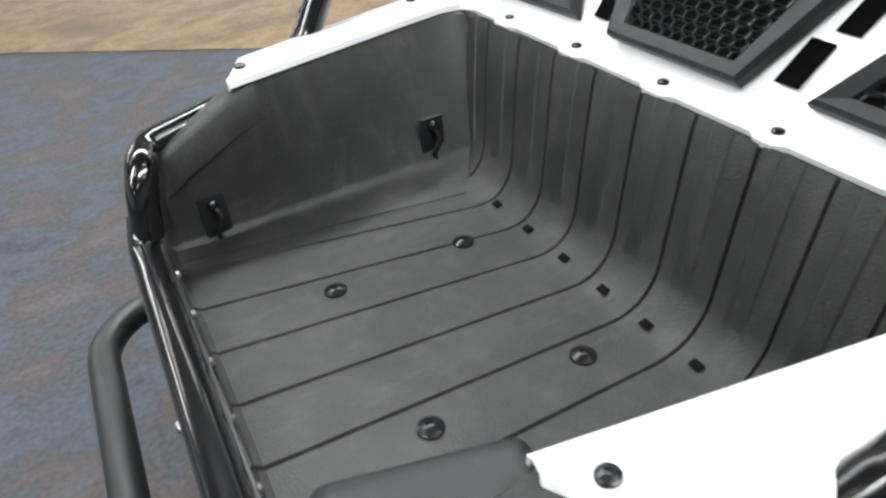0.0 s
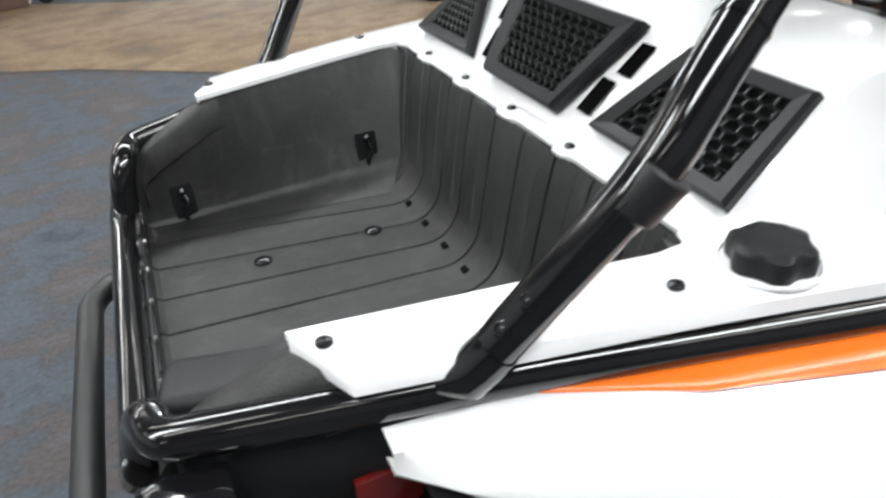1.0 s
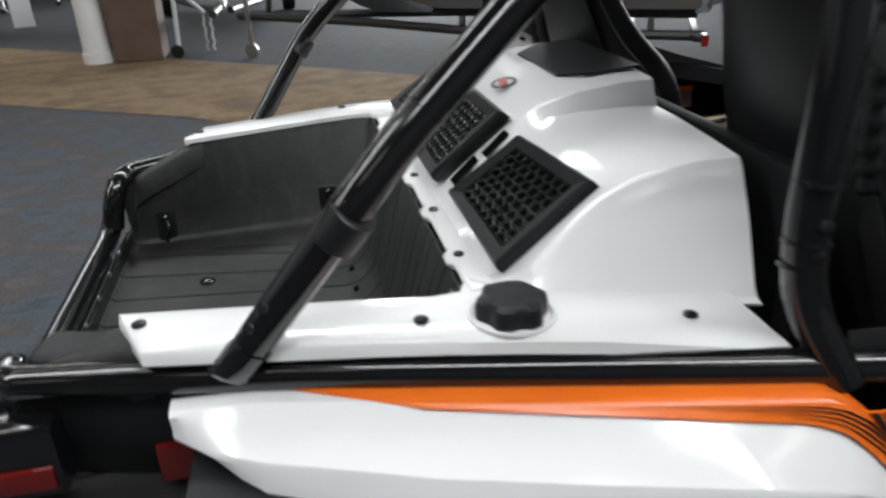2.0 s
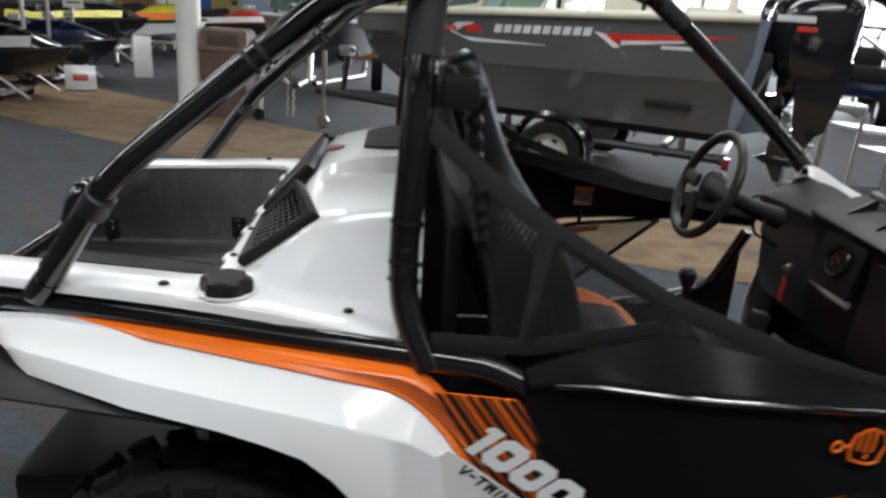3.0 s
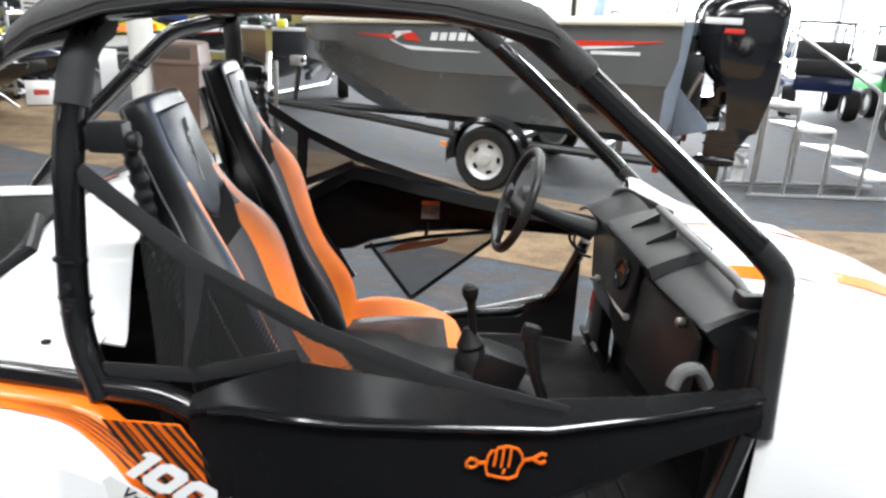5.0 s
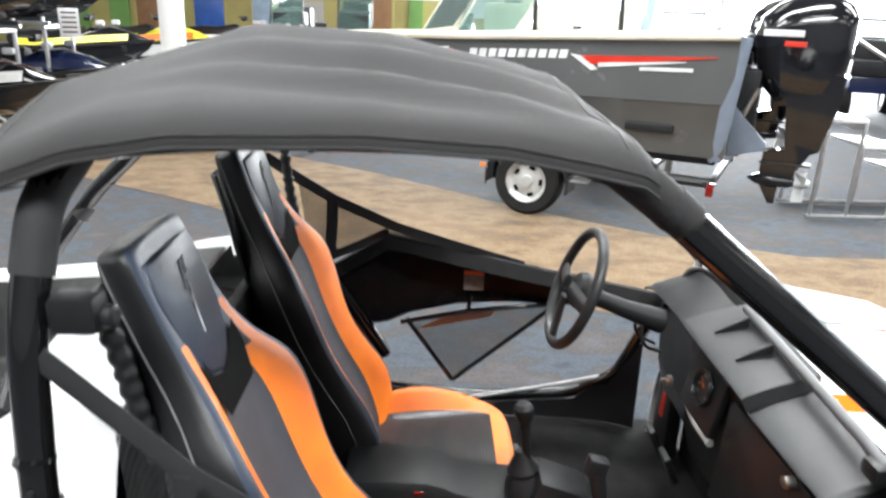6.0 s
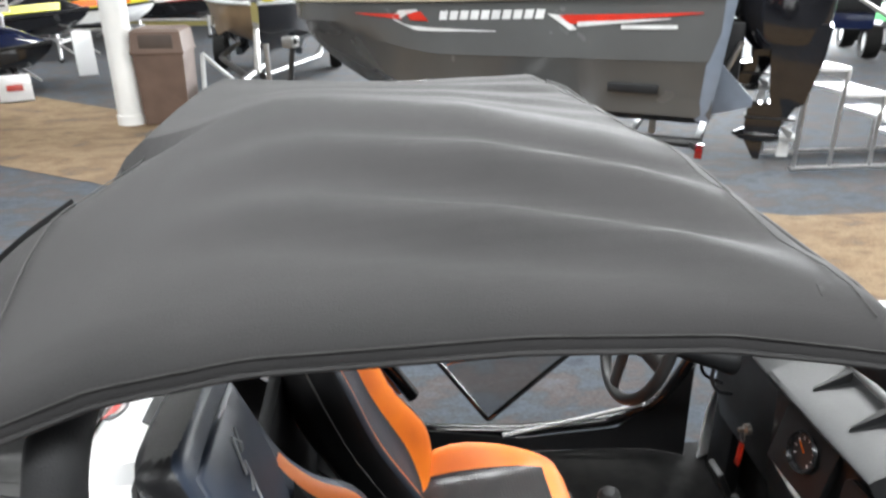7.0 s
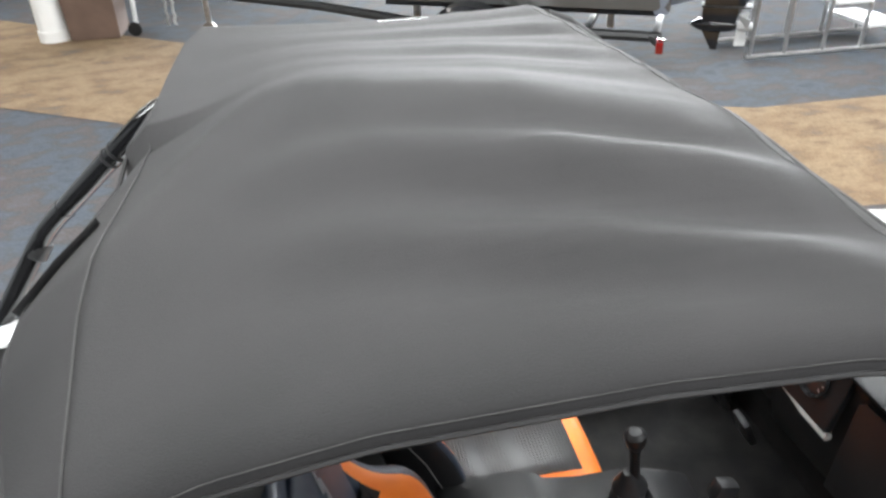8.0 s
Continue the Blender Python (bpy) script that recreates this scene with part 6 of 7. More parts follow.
for k, (x0, key, text) in enumerate(((-7.55, "door_wood", "closed brown wooden door"), (-1.2, "door_wood", "closed brown wooden door"))):
    d = thing("door_%d" % (k + 1), text + " in the far wall", "door", (x0 + 0.45, WALL_Y - 0.06, 0), kind="structure")
    part("leaf", box((0, 0, 1.0), (0.9, 0.05, 2.0), 0.01), M[key], d)
    part("frame", merge(merge(box((-0.49, 0, 1.03), (0.08, 0.09, 2.06), 0.01), box((0.49, 0, 1.03), (0.08, 0.09, 2.06), 0.01)), box((0, 0, 2.05), (1.06, 0.09, 0.08), 0.01)), M["mustard"], d)
    part("handle", tube([(0.36, -0.05, 1.0), (0.36, -0.09, 1.0), (0.26, -0.09, 1.0)], 0.012, seg=8), M["steel"], d)
for k, (x0, x1, z0, z1, key, text) in enumerate(((-5.95, -5.05, 0.9, 1.85, "blue", "blue poster panel in a mustard frame"), (-6.95, -6.75, 0.9, 1.9, "pale_blue", "pale blue poster panel"), (-4.3, -3.4, 1.0, 1.85, "pale_blue", "pale framed poster on the wall"), (-3.0, -2.2, 1.0, 1.85, "label", "pale framed poster on the wall"))):
    p = thing("poster", text, "poster", ((x0 + x1) / 2, WALL_Y - 0.05, (z0 + z1) / 2))
    part("sheet", box((0, 0, 0), (x1 - x0, 0.02, z1 - z0), 0.003), M[key], p)
    part("frame", merge(merge(box((0, -0.01, (z1 - z0) / 2), (x1 - x0 + 0.08, 0.04, 0.05), 0.008), box((0, -0.01, -(z1 - z0) / 2), (x1 - x0 + 0.08, 0.04, 0.05), 0.008)), merge(box((-(x1 - x0) / 2, -0.01, 0), (0.05, 0.04, z1 - z0), 0.008), box(((x1 - x0) / 2, -0.01, 0), (0.05, 0.04, z1 - z0), 0.008))), M["mustard"], p)

# glazed front with posts and rails
slab("window_plinth", 1.6, 22, WALL_Y, WALL_Y + 0.2, 0, 0.35, M["wall"], "low wall under the glazing", "wall")
slab("window_head", 1.6, 22, WALL_Y, WALL_Y + 0.2, 3.9, 5, M["wall"], "wall above the glazing", "wall")
for k in range(9):
    x0 = 1.6 + 2.55 * k
    w = thing("window_%d" % (k + 1), "tall showroom window with daylight behind", "window", (x0 + 1.275, WALL_Y + 0.1, 2.12), kind="structure")
    part("pane", box((0, 0, 0), (2.45, 0.012, 3.5)), M["glass"], w).visible_shadow = False
    fr = bmesh.new()
    for dx in (-1.24, 1.24):
        add_box(fr, (dx, 0, 0), (0.07, 0.10, 3.56), 0.01)
    for dz in (-1.75, -0.35, 1.75):
        add_box(fr, (0, 0, dz), (2.42, 0.10, 0.06), 0.01)
    part("window_frame", fr, M["alu"], w)
slab("wall_east", 22, 22.2, -7, 24, 0, 5, M["wall"], "plain grey painted wall", "wall")
# daylight outside
out = finish("backdrop", box((12, 33, 3), (60, 0.1, 16)), M["daylight"])
tagged(out, "bright overcast daylight outside the windows", "backdrop", kind="structure")
tagged(finish("ground", box((12, 26.6, -0.15), (60, 12.7, 0.1)), M["wall"]), "pale paved forecourt outside", "ground", kind="structure")
for wx in (4.0, 9.0, 14.0, 19.0):
    area_lamp("window_daylight", (wx, WALL_Y - 0.3, 2.3), (wx - 2, 8, 0.6), 4.6, 3.2, 1550, (0.93, 0.97, 1.0))
# parked cars outside, beyond the glass
def parked_car(x, y, key, turn):
    c = thing("parked_car", "car parked outside the showroom window", "car", (x, y, -0.1), turn=turn, group="cars outside")
    rows = []
    for xx, w, z0, z1 in ((-2.1, 0.6, 0.45, 0.75), (-2.0, 0.82, 0.3, 0.9), (-1.0, 0.88, 0.25, 1.0), (0.2, 0.9, 0.25, 1.0), (1.3, 0.88, 0.25, 0.95), (2.0, 0.8, 0.3, 0.8), (2.15, 0.6, 0.42, 0.7)):
        rows.append([V(xx, -w, z0), V(xx, -w, z1 - 0.1), V(xx, -w + 0.1, z1), V(xx, w - 0.1, z1), V(xx, w, z1 - 0.1), V(xx, w, z0)])
    part("body", solid_loft(rows), M[key], c)
    rows = []
    for xx, w, z in ((-1.3, 0.75, 0.98), (-0.8, 0.68, 1.4), (0.4, 0.68, 1.45), (1.1, 0.75, 0.98)):
        rows.append([V(xx, -0.78, 0.96), V(xx, -w, z), V(xx, w, z), V(xx, 0.78, 0.96)])
    part("cabin", solid_loft(rows), M["smoke"], c)
    for wx in (-1.35, 1.35):
        for s in (-1, 1):
            wh = part("wheel", lathe([(0.2, -0.1), (0.32, -0.09), (0.32, 0.09), (0.2, 0.1)], axis_frame((wx, s * 0.82, 0.32), (1, 0, 0), (0, 0, 1)), 20, caps=False), M["rubber"], c)
            part("rim", lathe([(0.2, -0.08), (0.05, -0.06), (0.05, 0.06), (0.2, 0.08)], axis_frame((wx, s * 0.82, 0.32), (1, 0, 0), (0, 0, 1)), 14), M["alu"], wh)


parked_car(6.5, 26, "pale_blue", 8)
parked_car(11.5, 27, "red", -5)
parked_car(17, 26, "blue", 4)

# ---------------------------------------------------------------- litter bin
b = thing("litter_bin", "brown plastic litter bin with a hooded lid", "litter bin", (-1.86, 7.80, 0))
rows = [[V(sx * w, sy * w, z) for sx, sy in ((-1, -1), (1, -1), (1, 1), (-1, 1))] for w, z in ((0.245, 0.0), (0.26, 0.02), (0.285, 0.83))]
part("body", solid_loft(rows), M["bin"], b)
rows = [[V(sx * w, sy * w, z) for sx, sy in ((-1, -1), (1, -1), (1, 1), (-1, 1))] for w, z in ((0.30, 0.83), (0.305, 0.85), (0.295, 0.88), (0.28, 1.08), (0.24, 1.11))]
part("lid", solid_loft(rows), M["bin"], b)
part("flap", box((0, -0.292, 0.975), (0.38, 0.01, 0.15), 0.004), M["bin_dark"], b)

# ---------------------------------------------------------------- fishing boat on its trailer
BX0, BX1, BY = -0.91, 3.59, 6.75


def boat_hull(parent, stern, key_hull):
    rows = []
    L = BX1 - BX0
    for i in range(25):
        t = i / 24
        x = BX0 + L * t
        full = min(1, (t / 0.46)) ** 0.60 if t > 0 else 0.0
        b = 0.03 + 0.94 * full
        zk = 1.42 - 0.92 * min(1, t / 0.24) ** 0.48
        zc = max(zk + 0.04, 1.24 - 0.60 * min(1, t / 0.45) ** 0.7)
        zs = 1.44 + 0.20 * t
        bc = b * lerp(0.35, 0.86, min(1, t / 0.4))
        half = [(0.0, zk), (bc * 0.5, lerp(zk, zc, 0.45)), (bc, zc), (bc + 0.01, zc + 0.03), (lerp(bc, b, 0.6), lerp(zc, zs, 0.45)), (lerp(bc, b, 0.62) + 0.012, lerp(zc, zs, 0.47)), (b * 0.985, zs - 0.2), (b, zs)]
        rows.append([V(x, BY - a, z) for a, z in half[::-1]] + [V(x, BY + a, z) for a, z in half[1:]])
    bm = loft(rows)
    bm.verts.ensure_lookup_table()
    n = len(rows[0])
    bm.faces.new(bm.verts[-n:])
    return part("hull", bm, M[key_hull], parent, "grey painted aluminium hull", 30), rows


boat = thing("fishing_boat", "grey aluminium fishing boat with red and silver flashes", "boat", kind="")
hull, hull_rows = boat_hull(boat, BX1, "hull")
gun = [r[0] for r in hull_rows]
gun2 = [r[-1] for r in hull_rows]
part("gunwale", tube([p + V(0, -0.012, 0.02) for p in gun], 0.04, seg=10), M["cream"], boat, "cream gunwale moulding")
part("gunwale", tube([p + V(0, 0.012, 0.02) for p in gun2], 0.04, seg=10), M["cream"], boat, "cream gunwale moulding")
part("deck", loft([[V(r[0].x, r[0].y + 0.02, r[0].z + 0.012), V(r[0].x, BY, r[0].z + 0.03), V(r[-1].x, r[-1].y - 0.02, r[-1].z + 0.012)] for r in hull_rows], 0.01), M["pale_deck"], boat, "pale grey deck")


def side_point(x, z):
    """A place on the boat's near side at x and height z, just proud of it."""
    t = min(23.999, max(0, (x - BX0) / (BX1 - BX0) * 24))
    i = int(t)
    k = t - i
    sec = [a.lerp(b, k) for a, b in zip(hull_rows[i], hull_rows[i + 1])][:8]
    for a, b in zip(sec, sec[1:]):
        if b.z <= z <= a.z:
            q = (a.z - z) / max(1e-6, a.z - b.z)
            return a.lerp(b, q) + V(0, -0.006, 0)
    return sec[0] + V(0, -0.006, 0)


def flash(points, key, name, label):
    """A flat decal on the near side between an upper and a lower line of (x, z)."""
    up_, lo_ = points
    n = 14
    rows = []
    for i in range(n + 1):
        k = i / n
        def at(line):
            return interp(lerp(line[0][0], line[-1][0], k), [(x, z) for x, z in line])
        xu, xl = lerp(up_[0][0], up_[-1][0], k), lerp(lo_[0][0], lo_[-1][0], k)
        rows.append([side_point(xu, at(up_)), side_point(xl, at(lo_))])
    part(name, loft(rows, 0.002), M[key], hull, label)


flash(([(0.19, 1.372), (0.76, 1.390)], [(0.22, 1.366), (0.80, 1.345)]), "red", "red_flash", "red flash")
flash(([(0.84, 1.415), (1.02, 1.425)], [(0.90, 1.345), (1.10, 1.345)]), "red", "red_flash", "red flash")
flash(([(0.68, 1.36), (0.76, 1.425), (0.98, 1.44)], [(0.78, 1.35), (0.86, 1.395), (0.98, 1.428)]), "silver", "silver_swoosh", "silver swoosh")
flash(([(0.68, 1.36), (0.86, 1.295), (1.75, 1.285)], [(0.70, 1.33), (0.96, 1.255), (1.75, 1.28)]), "silver", "silver_swoosh", "silver swoosh")
for k in range(10):
    x0, z0 = 1.22 + k * 0.098, 1.362 + 0.0042 * k
    flash(([(x0 + 0.012, z0 + 0.075), (x0 + 0.086, z0 + 0.078)], [(x0 - 0.006, z0), (x0 + 0.068, z0 + 0.003)]), "silver", "name_bar", "silver bar of the maker's name")
flash(([(2.30, 1.435), (3.44, 1.485)], [(2.40, 1.365), (3.44, 1.478)]), "red", "red_flash", "red flash")
flash(([(2.20, 1.445), (2.34, 1.432)], [(2.40, 1.315), (2.46, 1.325)]), "silver", "silver_swoosh", "silver swoosh")
flash(([(2.46, 1.385), (3.20, 1.435)], [(2.46, 1.345), (3.20, 1.428)]), "silver", "silver_swoosh", "silver swoosh")
flash(([(2.82, 1.370), (3.26, 1.385)], [(2.82, 1.340), (3.26, 1.355)]), "silver", "model_bar", "small silver bar")
part("hull_vent", box((2.95, BY - 0.895, 0.86), (0.42, 0.03, 0.07), 0.01), M["plastic"], boat, "dark fitting on the hull side")
# windscreen, seats and covers on deck
for s in (-1, 1):
    for (xa, xb, ya, yb) in ((0.35, 0.95, 0.30, 0.76), (0.95, 1.62, 0.76, 0.82)):
        a, b_ = V(xa, BY + s * ya, 1.54), V(xb, BY + s * yb, 1.60)
        ta, tb = a + V(0.28, 0, 0.42), b_ + V(0.25, 0, 0.40)
        bm = bmesh.new()
        bm.faces.new([bm.verts.new(p) for p in (a, b_, tb, ta)])
        ws = part("windscreen", bm, M["tint"], boat, "tinted windscreen pane")
        part("screen_frame", tube([a, b_, tb, ta], 0.022, seg=8, closed=True), M["cream"], ws, "white windscreen frame")
for x, y, h, key in ((1.35, 0.4, 0.42, "cream"), (1.35, -0.4, 0.42, "cream"), (2.4, 0.42, 0.36, "pale_blue"), (2.4, -0.42, 0.36, "cream"), (3.1, 0.0, 0.25, "cream")):
    se = part("boat_seat", box((x, BY + y, 1.57 + h * 0.35), (0.45, 0.46, h * 0.7), 0.05), M[key], boat, "pale boat seat")
    part("backrest", box((x + 0.2, BY + y, 1.57 + h * 0.75), (0.10, 0.44, h), 0.04, Matrix.Rotation(radians(8), 3, 'Y')), M[key], se)
for x, y in ((1.80, -0.82), (2.60, -0.86)):
    part("canopy_post", tube([(x, BY + y, 1.60), (x - 0.02, BY + y, 2.45)], 0.022, seg=8), M["satin"], boat, "dark upright post")
part("stern_rail", tube([(3.38, BY - 0.86, 1.64), (3.40, BY - 0.86, 1.72), (3.40, BY + 0.86, 1.72), (3.38, BY + 0.86, 1.64)], 0.016, seg=8, bend=0.05), M["alu"], boat)
# transom
part("transom", loft([[V(3.60, BY - 0.97, 1.66), V(3.60, BY + 0.97, 1.66)], [V(3.55, BY - 0.93, 1.1), V(3.55, BY + 0.93, 1.1)], [V(3.50, BY - 0.82, 0.60), V(3.50, BY + 0.82, 0.60)]], 0.03), M["blue_grey"], boat, "blue-grey transom")
part("transom_edge", tube([(3.62, BY - 0.95, 1.65), (3.57, BY - 0.92, 1.1), (3.52, BY - 0.82, 0.62)], 0.03, seg=8, flat=(0.015, 0.06, V(0, 1, 0))), M["blue_grey"], boat)
for q in (-0.55, 0.55):
    part("transom_bracket", prism([(0.0, 0.0), (0.34, 0.10), (0.34, 0.16), (0.0, 0.50)], 0.04, axis_frame((3.55, BY + q, 0.62), (1, 0, 0), (0, 0, 1)), 0.006), M["blue_grey"], boat, "blue-grey swim platform bracket")


def outboard(x, y, z, scale, key, parent_label):
    """An outboard motor hung on the transom: cowl, leg, gearcase and propeller."""
    o = thing("outboard_motor", parent_label, "outboard motor", (x, y, z), turn=-28)
    S = scale
    rows = []
    for zz, x0, x1, w in ((0.46, 0.02, 0.50, 0.14), (0.52, -0.04, 0.54, 0.18), (0.70, -0.12, 0.57, 0.215), (0.96, -0.17, 0.59, 0.225), (1.10, -0.13, 0.585, 0.215), (1.20, -0.02, 0.53, 0.18), (1.27, 0.16, 0.42, 0.11)):
        ring_ = []
        for k in range(20):
            a = 2 * math.pi * k / 20
            ca, sa = math.cos(a), math.sin(a)
            ring_.append(V((x0 + x1) / 2 + (x1 - x0) / 2 * math.copysign(abs(ca) ** 0.75, ca), w * math.copysign(abs(sa) ** 0.75, sa), zz) * S)
        rows.append(ring_)
    cowl = part("cowl", solid_loft(rows), M[key], o, "glossy black cowl", 45)
    part("maker_bar", box(V(0.06, -0.222, 0.97) * S, V(0.30, 0.012, 0.05) * S, 0.003), M["silver"], cowl, "silver maker's bar")
    part("power_bar", box(V(0.16, -0.220, 0.89) * S, V(0.16, 0.012, 0.04) * S, 0.003), M["red"], cowl, "red power bar")
    rows = [[V(x0, -w, zz) * S, V((x0 + x1) / 2, -w * 1.15, zz) * S, V(x1, -w, zz) * S, V(x1, w, zz) * S, V((x0 + x1) / 2, w * 1.15, zz) * S, V(x0, w, zz) * S] for zz, x0, x1, w in ((0.66, 0.16, 0.575, 0.16), (0.40, 0.17, 0.56, 0.13), (0.14, 0.20, 0.50, 0.10), (0.03, 0.22, 0.48, 0.08), (0.0, 0.06, 0.42, 0.07), (-0.16, 0.05, 0.34, 0.055), (-0.30, 0.06, 0.30, 0.035))]
    part("leg", solid_loft(rows), M["gloss_black"], o, "black drive leg", 50)
    part("plate", box(V(0.24, 0, -0.10) * S, V(0.40, 0.17, 0.014) * S, 0.004), M["satin"], o, "anti-ventilation plate")
    part("gearcase", lathe([(0.005 * S, -0.20 * S), (0.05 * S, -0.12 * S), (0.062 * S, 0.0), (0.055 * S, 0.12 * S), (0.035 * S, 0.2 * S)], axis_frame(V(0.16, 0, -0.26) * S, (0, 1, 0), (0, 0, 1)), 18), M["gloss_black"], o)
    part("skeg", prism([(0.0, 0.0), (0.16 * S, 0.0), (0.15 * S, -0.17 * S), (0.10 * S, -0.17 * S)], 0.01 * S, axis_frame(V(0.06, 0.005, -0.30) * S, (1, 0, 0), (0, 0, 1))), M["gloss_black"], o)
    prop = part("propeller", lathe([(0.04 * S, -0.03 * S), (0.042 * S, 0.06 * S), (0.03 * S, 0.09 * S)], axis_frame(V(0.37, 0, -0.26) * S, (0, 1, 0), (0, 0, 1)), 14), M["silver"], o, "bright steel propeller")
    for k in range(3):
        a = 2 * math.pi * k / 3 + 0.4
        ca, sa = math.cos(a), math.sin(a)
        rows = []
        for q, tw in ((0.035, 0.9), (0.08, 0.75), (0.13, 0.6), (0.165, 0.45)):
            hw = 0.06 * S * (1 - ((q - 0.10) / 0.11) ** 2 * 0.5)
            cdir = V(math.cos(tw), -math.sin(tw) * sa, math.sin(tw) * ca)
            base_ = V(0.385 * S, q * S * ca, -0.26 * S + q * S * sa)
            rows.append([base_ - cdir * hw, base_ + cdir * hw])
        part("blade", loft(rows, 0.004), M["silver"], prop)
    part("clamp_bracket", box(V(-0.16, 0, 0.36) * S, V(0.22, 0.30, 0.62) * S, 0.03), M["plastic"], o, "black clamp bracket")
    part("tilt_ram", tube([V(-0.22, -0.17, 0.10) * S, V(-0.06, -0.17, 0.52) * S], 0.025 * S, seg=10), M["steel"], o, "steel tilt ram")
    for k in range(4):
        part("hose", tube([V(-0.16, -0.10 + 0.06 * k, 0.62) * S, V(-0.10, -0.14 + 0.05 * k, 0.45) * S, V(-0.12, -0.08 + 0.05 * k, 0.22) * S], 0.012 * S, seg=6, bend=0.05), M["steel"] if k == 1 else M["satin"], o)
    return o


outboard(3.89, 4.91, 0.67, 1.05, "gloss_black", "large gloss black outboard motor on the grey boat's transom")
outboard(4.01, 5.45, 0.95, 0.82, "gloss_black", "smaller black kicker outboard motor on the boat's transom")

trailer = thing("boat_trailer", "black steel boat trailer with silver rims under the grey boat", "trailer")
for s in (-1, 1):
    part("frame_rail", tube([(3.55, BY + s * 0.72, 0.40), (1.4, BY + s * 0.72, 0.42), (0.2, BY + s * 0.35, 0.44), (-1.45, BY + s * 0.04, 0.45)], 0.045, seg=8, bend=0.2), M["satin"], trailer, "black frame rail")
    part("bunk", box((2.25, BY + s * 0.5, 0.56), (2.5, 0.10, 0.06), 0.01), M["carpet"], trailer, "carpeted bunk board")
    for x in (1.3, 3.1):
        part("bunk_post", box((x, BY + s * 0.5, 0.48), (0.06, 0.06, 0.14), 0.008), M["steel"], trailer)
    wy = BY + s * 1.18
    wm = axis_frame((1.99, wy, 0.315), (1, 0, 0), (0, 0, 1))
    wh = part("wheel", lathe([(0.19, -0.095), (0.28, -0.105), (0.308, -0.08), (0.315, 0.0), (0.308, 0.08), (0.28, 0.105), (0.19, 0.095)], wm, 40, caps=False), M["rubber"], trailer, "black road tyre")
    part("rim", lathe([(0.195, -0.10), (0.190, -0.085), (0.165, -0.07), (0.15, -0.045), (0.10, -0.055), (0.055, -0.06), (0.05, -0.075), (0.002, -0.078), (0.002, 0.078), (0.05, 0.075), (0.055, 0.06), (0.10, 0.055), (0.15, 0.045), (0.165, 0.07), (0.190, 0.085), (0.195, 0.10)], wm, 36, caps=False), M["silver_paint"], wh, "silver steel rim")
    # rim slots are near-black blocks, shade of the openings by colour
    for k in range(5):
        a = 2 * math.pi * k / 5
        part("rim_slot", box(wm @ V(0.128 * math.cos(a), 0.128 * math.sin(a), 0.058 if s < 0 else -0.058), (0.03, 0.055, 0.02), 0.006, wm.to_3x3() @ Matrix.Rotation(a, 3, 'Z')), M["unlit_depth"], wh, "near-black block painted for the unlit rim slot")
    rows = []
    for k in range(15):
        a = math.radians(-8 + 196 * k / 14)
        r = 0.385
        rows.append([V(1.99 + r * math.cos(a), wy - 0.13, 0.315 + r * math.sin(a) - 0.02), V(1.99 + (r + 0.02) * math.cos(a), wy - 0.11, 0.315 + (r + 0.02) * math.sin(a)), V(1.99 + (r + 0.02) * math.cos(a), wy + 0.11, 0.315 + (r + 0.02) * math.sin(a)), V(1.99 + r * math.cos(a), wy + 0.13, 0.315 + r * math.sin(a) - 0.02)])
    part("mudguard", loft(rows, 0.006), M["gloss_black"], trailer, "glossy black mudguard", 40)
    part("side_marker", box((1.56, wy - 0.10, 0.42), (0.05, 0.03, 0.035), 0.006), M["orange"], trailer, "orange side marker")
    part("step_plate", box((2.48, wy - 0.02, 0.38), (0.16, 0.16, 0.02), 0.005), M["alu"], trailer, "bright step plate")
    part("tail_light", box((3.55, wy + s * -0.12, 0.42), (0.06, 0.16, 0.09), 0.01), M["redlens"], trailer, "red tail light")
    part("tail_arm", tube([(3.45, BY + s * 0.72, 0.40), (3.55, wy - s * 0.15, 0.40)], 0.02, seg=8), M["satin"], trailer)
for x in (1.99, 2.9, 3.5):
    part("cross_member", box((x, BY, 0.38), (0.06, 1.50 if x != 1.99 else 2.1, 0.06), 0.01), M["satin"], trailer)
part("winch_post", tube([(-1.10, BY, 0.45), (-1.02, BY, 0.95), (-0.95, BY, 1.0)], 0.035, seg=8), M["satin"], trailer, "black winch post")
part("winch", box((-1.05, BY, 0.97), (0.14, 0.16, 0.12), 0.02), M["steel"], trailer)
part("jack", merge(tube([(-1.30, BY - 0.12, 0.95), (-1.30, BY - 0.12, 0.12)], 0.03, seg=10), lathe([(0.02, -0.03), (0.075, -0.03), (0.08, 0.0), (0.075, 0.03), (0.02, 0.03)], axis_frame((-1.30, BY - 0.12, 0.08), (1, 0, 0), (0, 0, 1)), 16)), M["steel"], trailer, "zinc jockey jack")

# boat and trailer stand at an angle to the vehicle, stern towards the aisle
swing = Matrix.Translation((1.84, 4.92, 0)) @ Matrix.Rotation(radians(-28), 4, 'Z') @ Matrix.Translation((-1.99, -5.62, 0))
boat.matrix_world = swing
trailer.matrix_world = swing

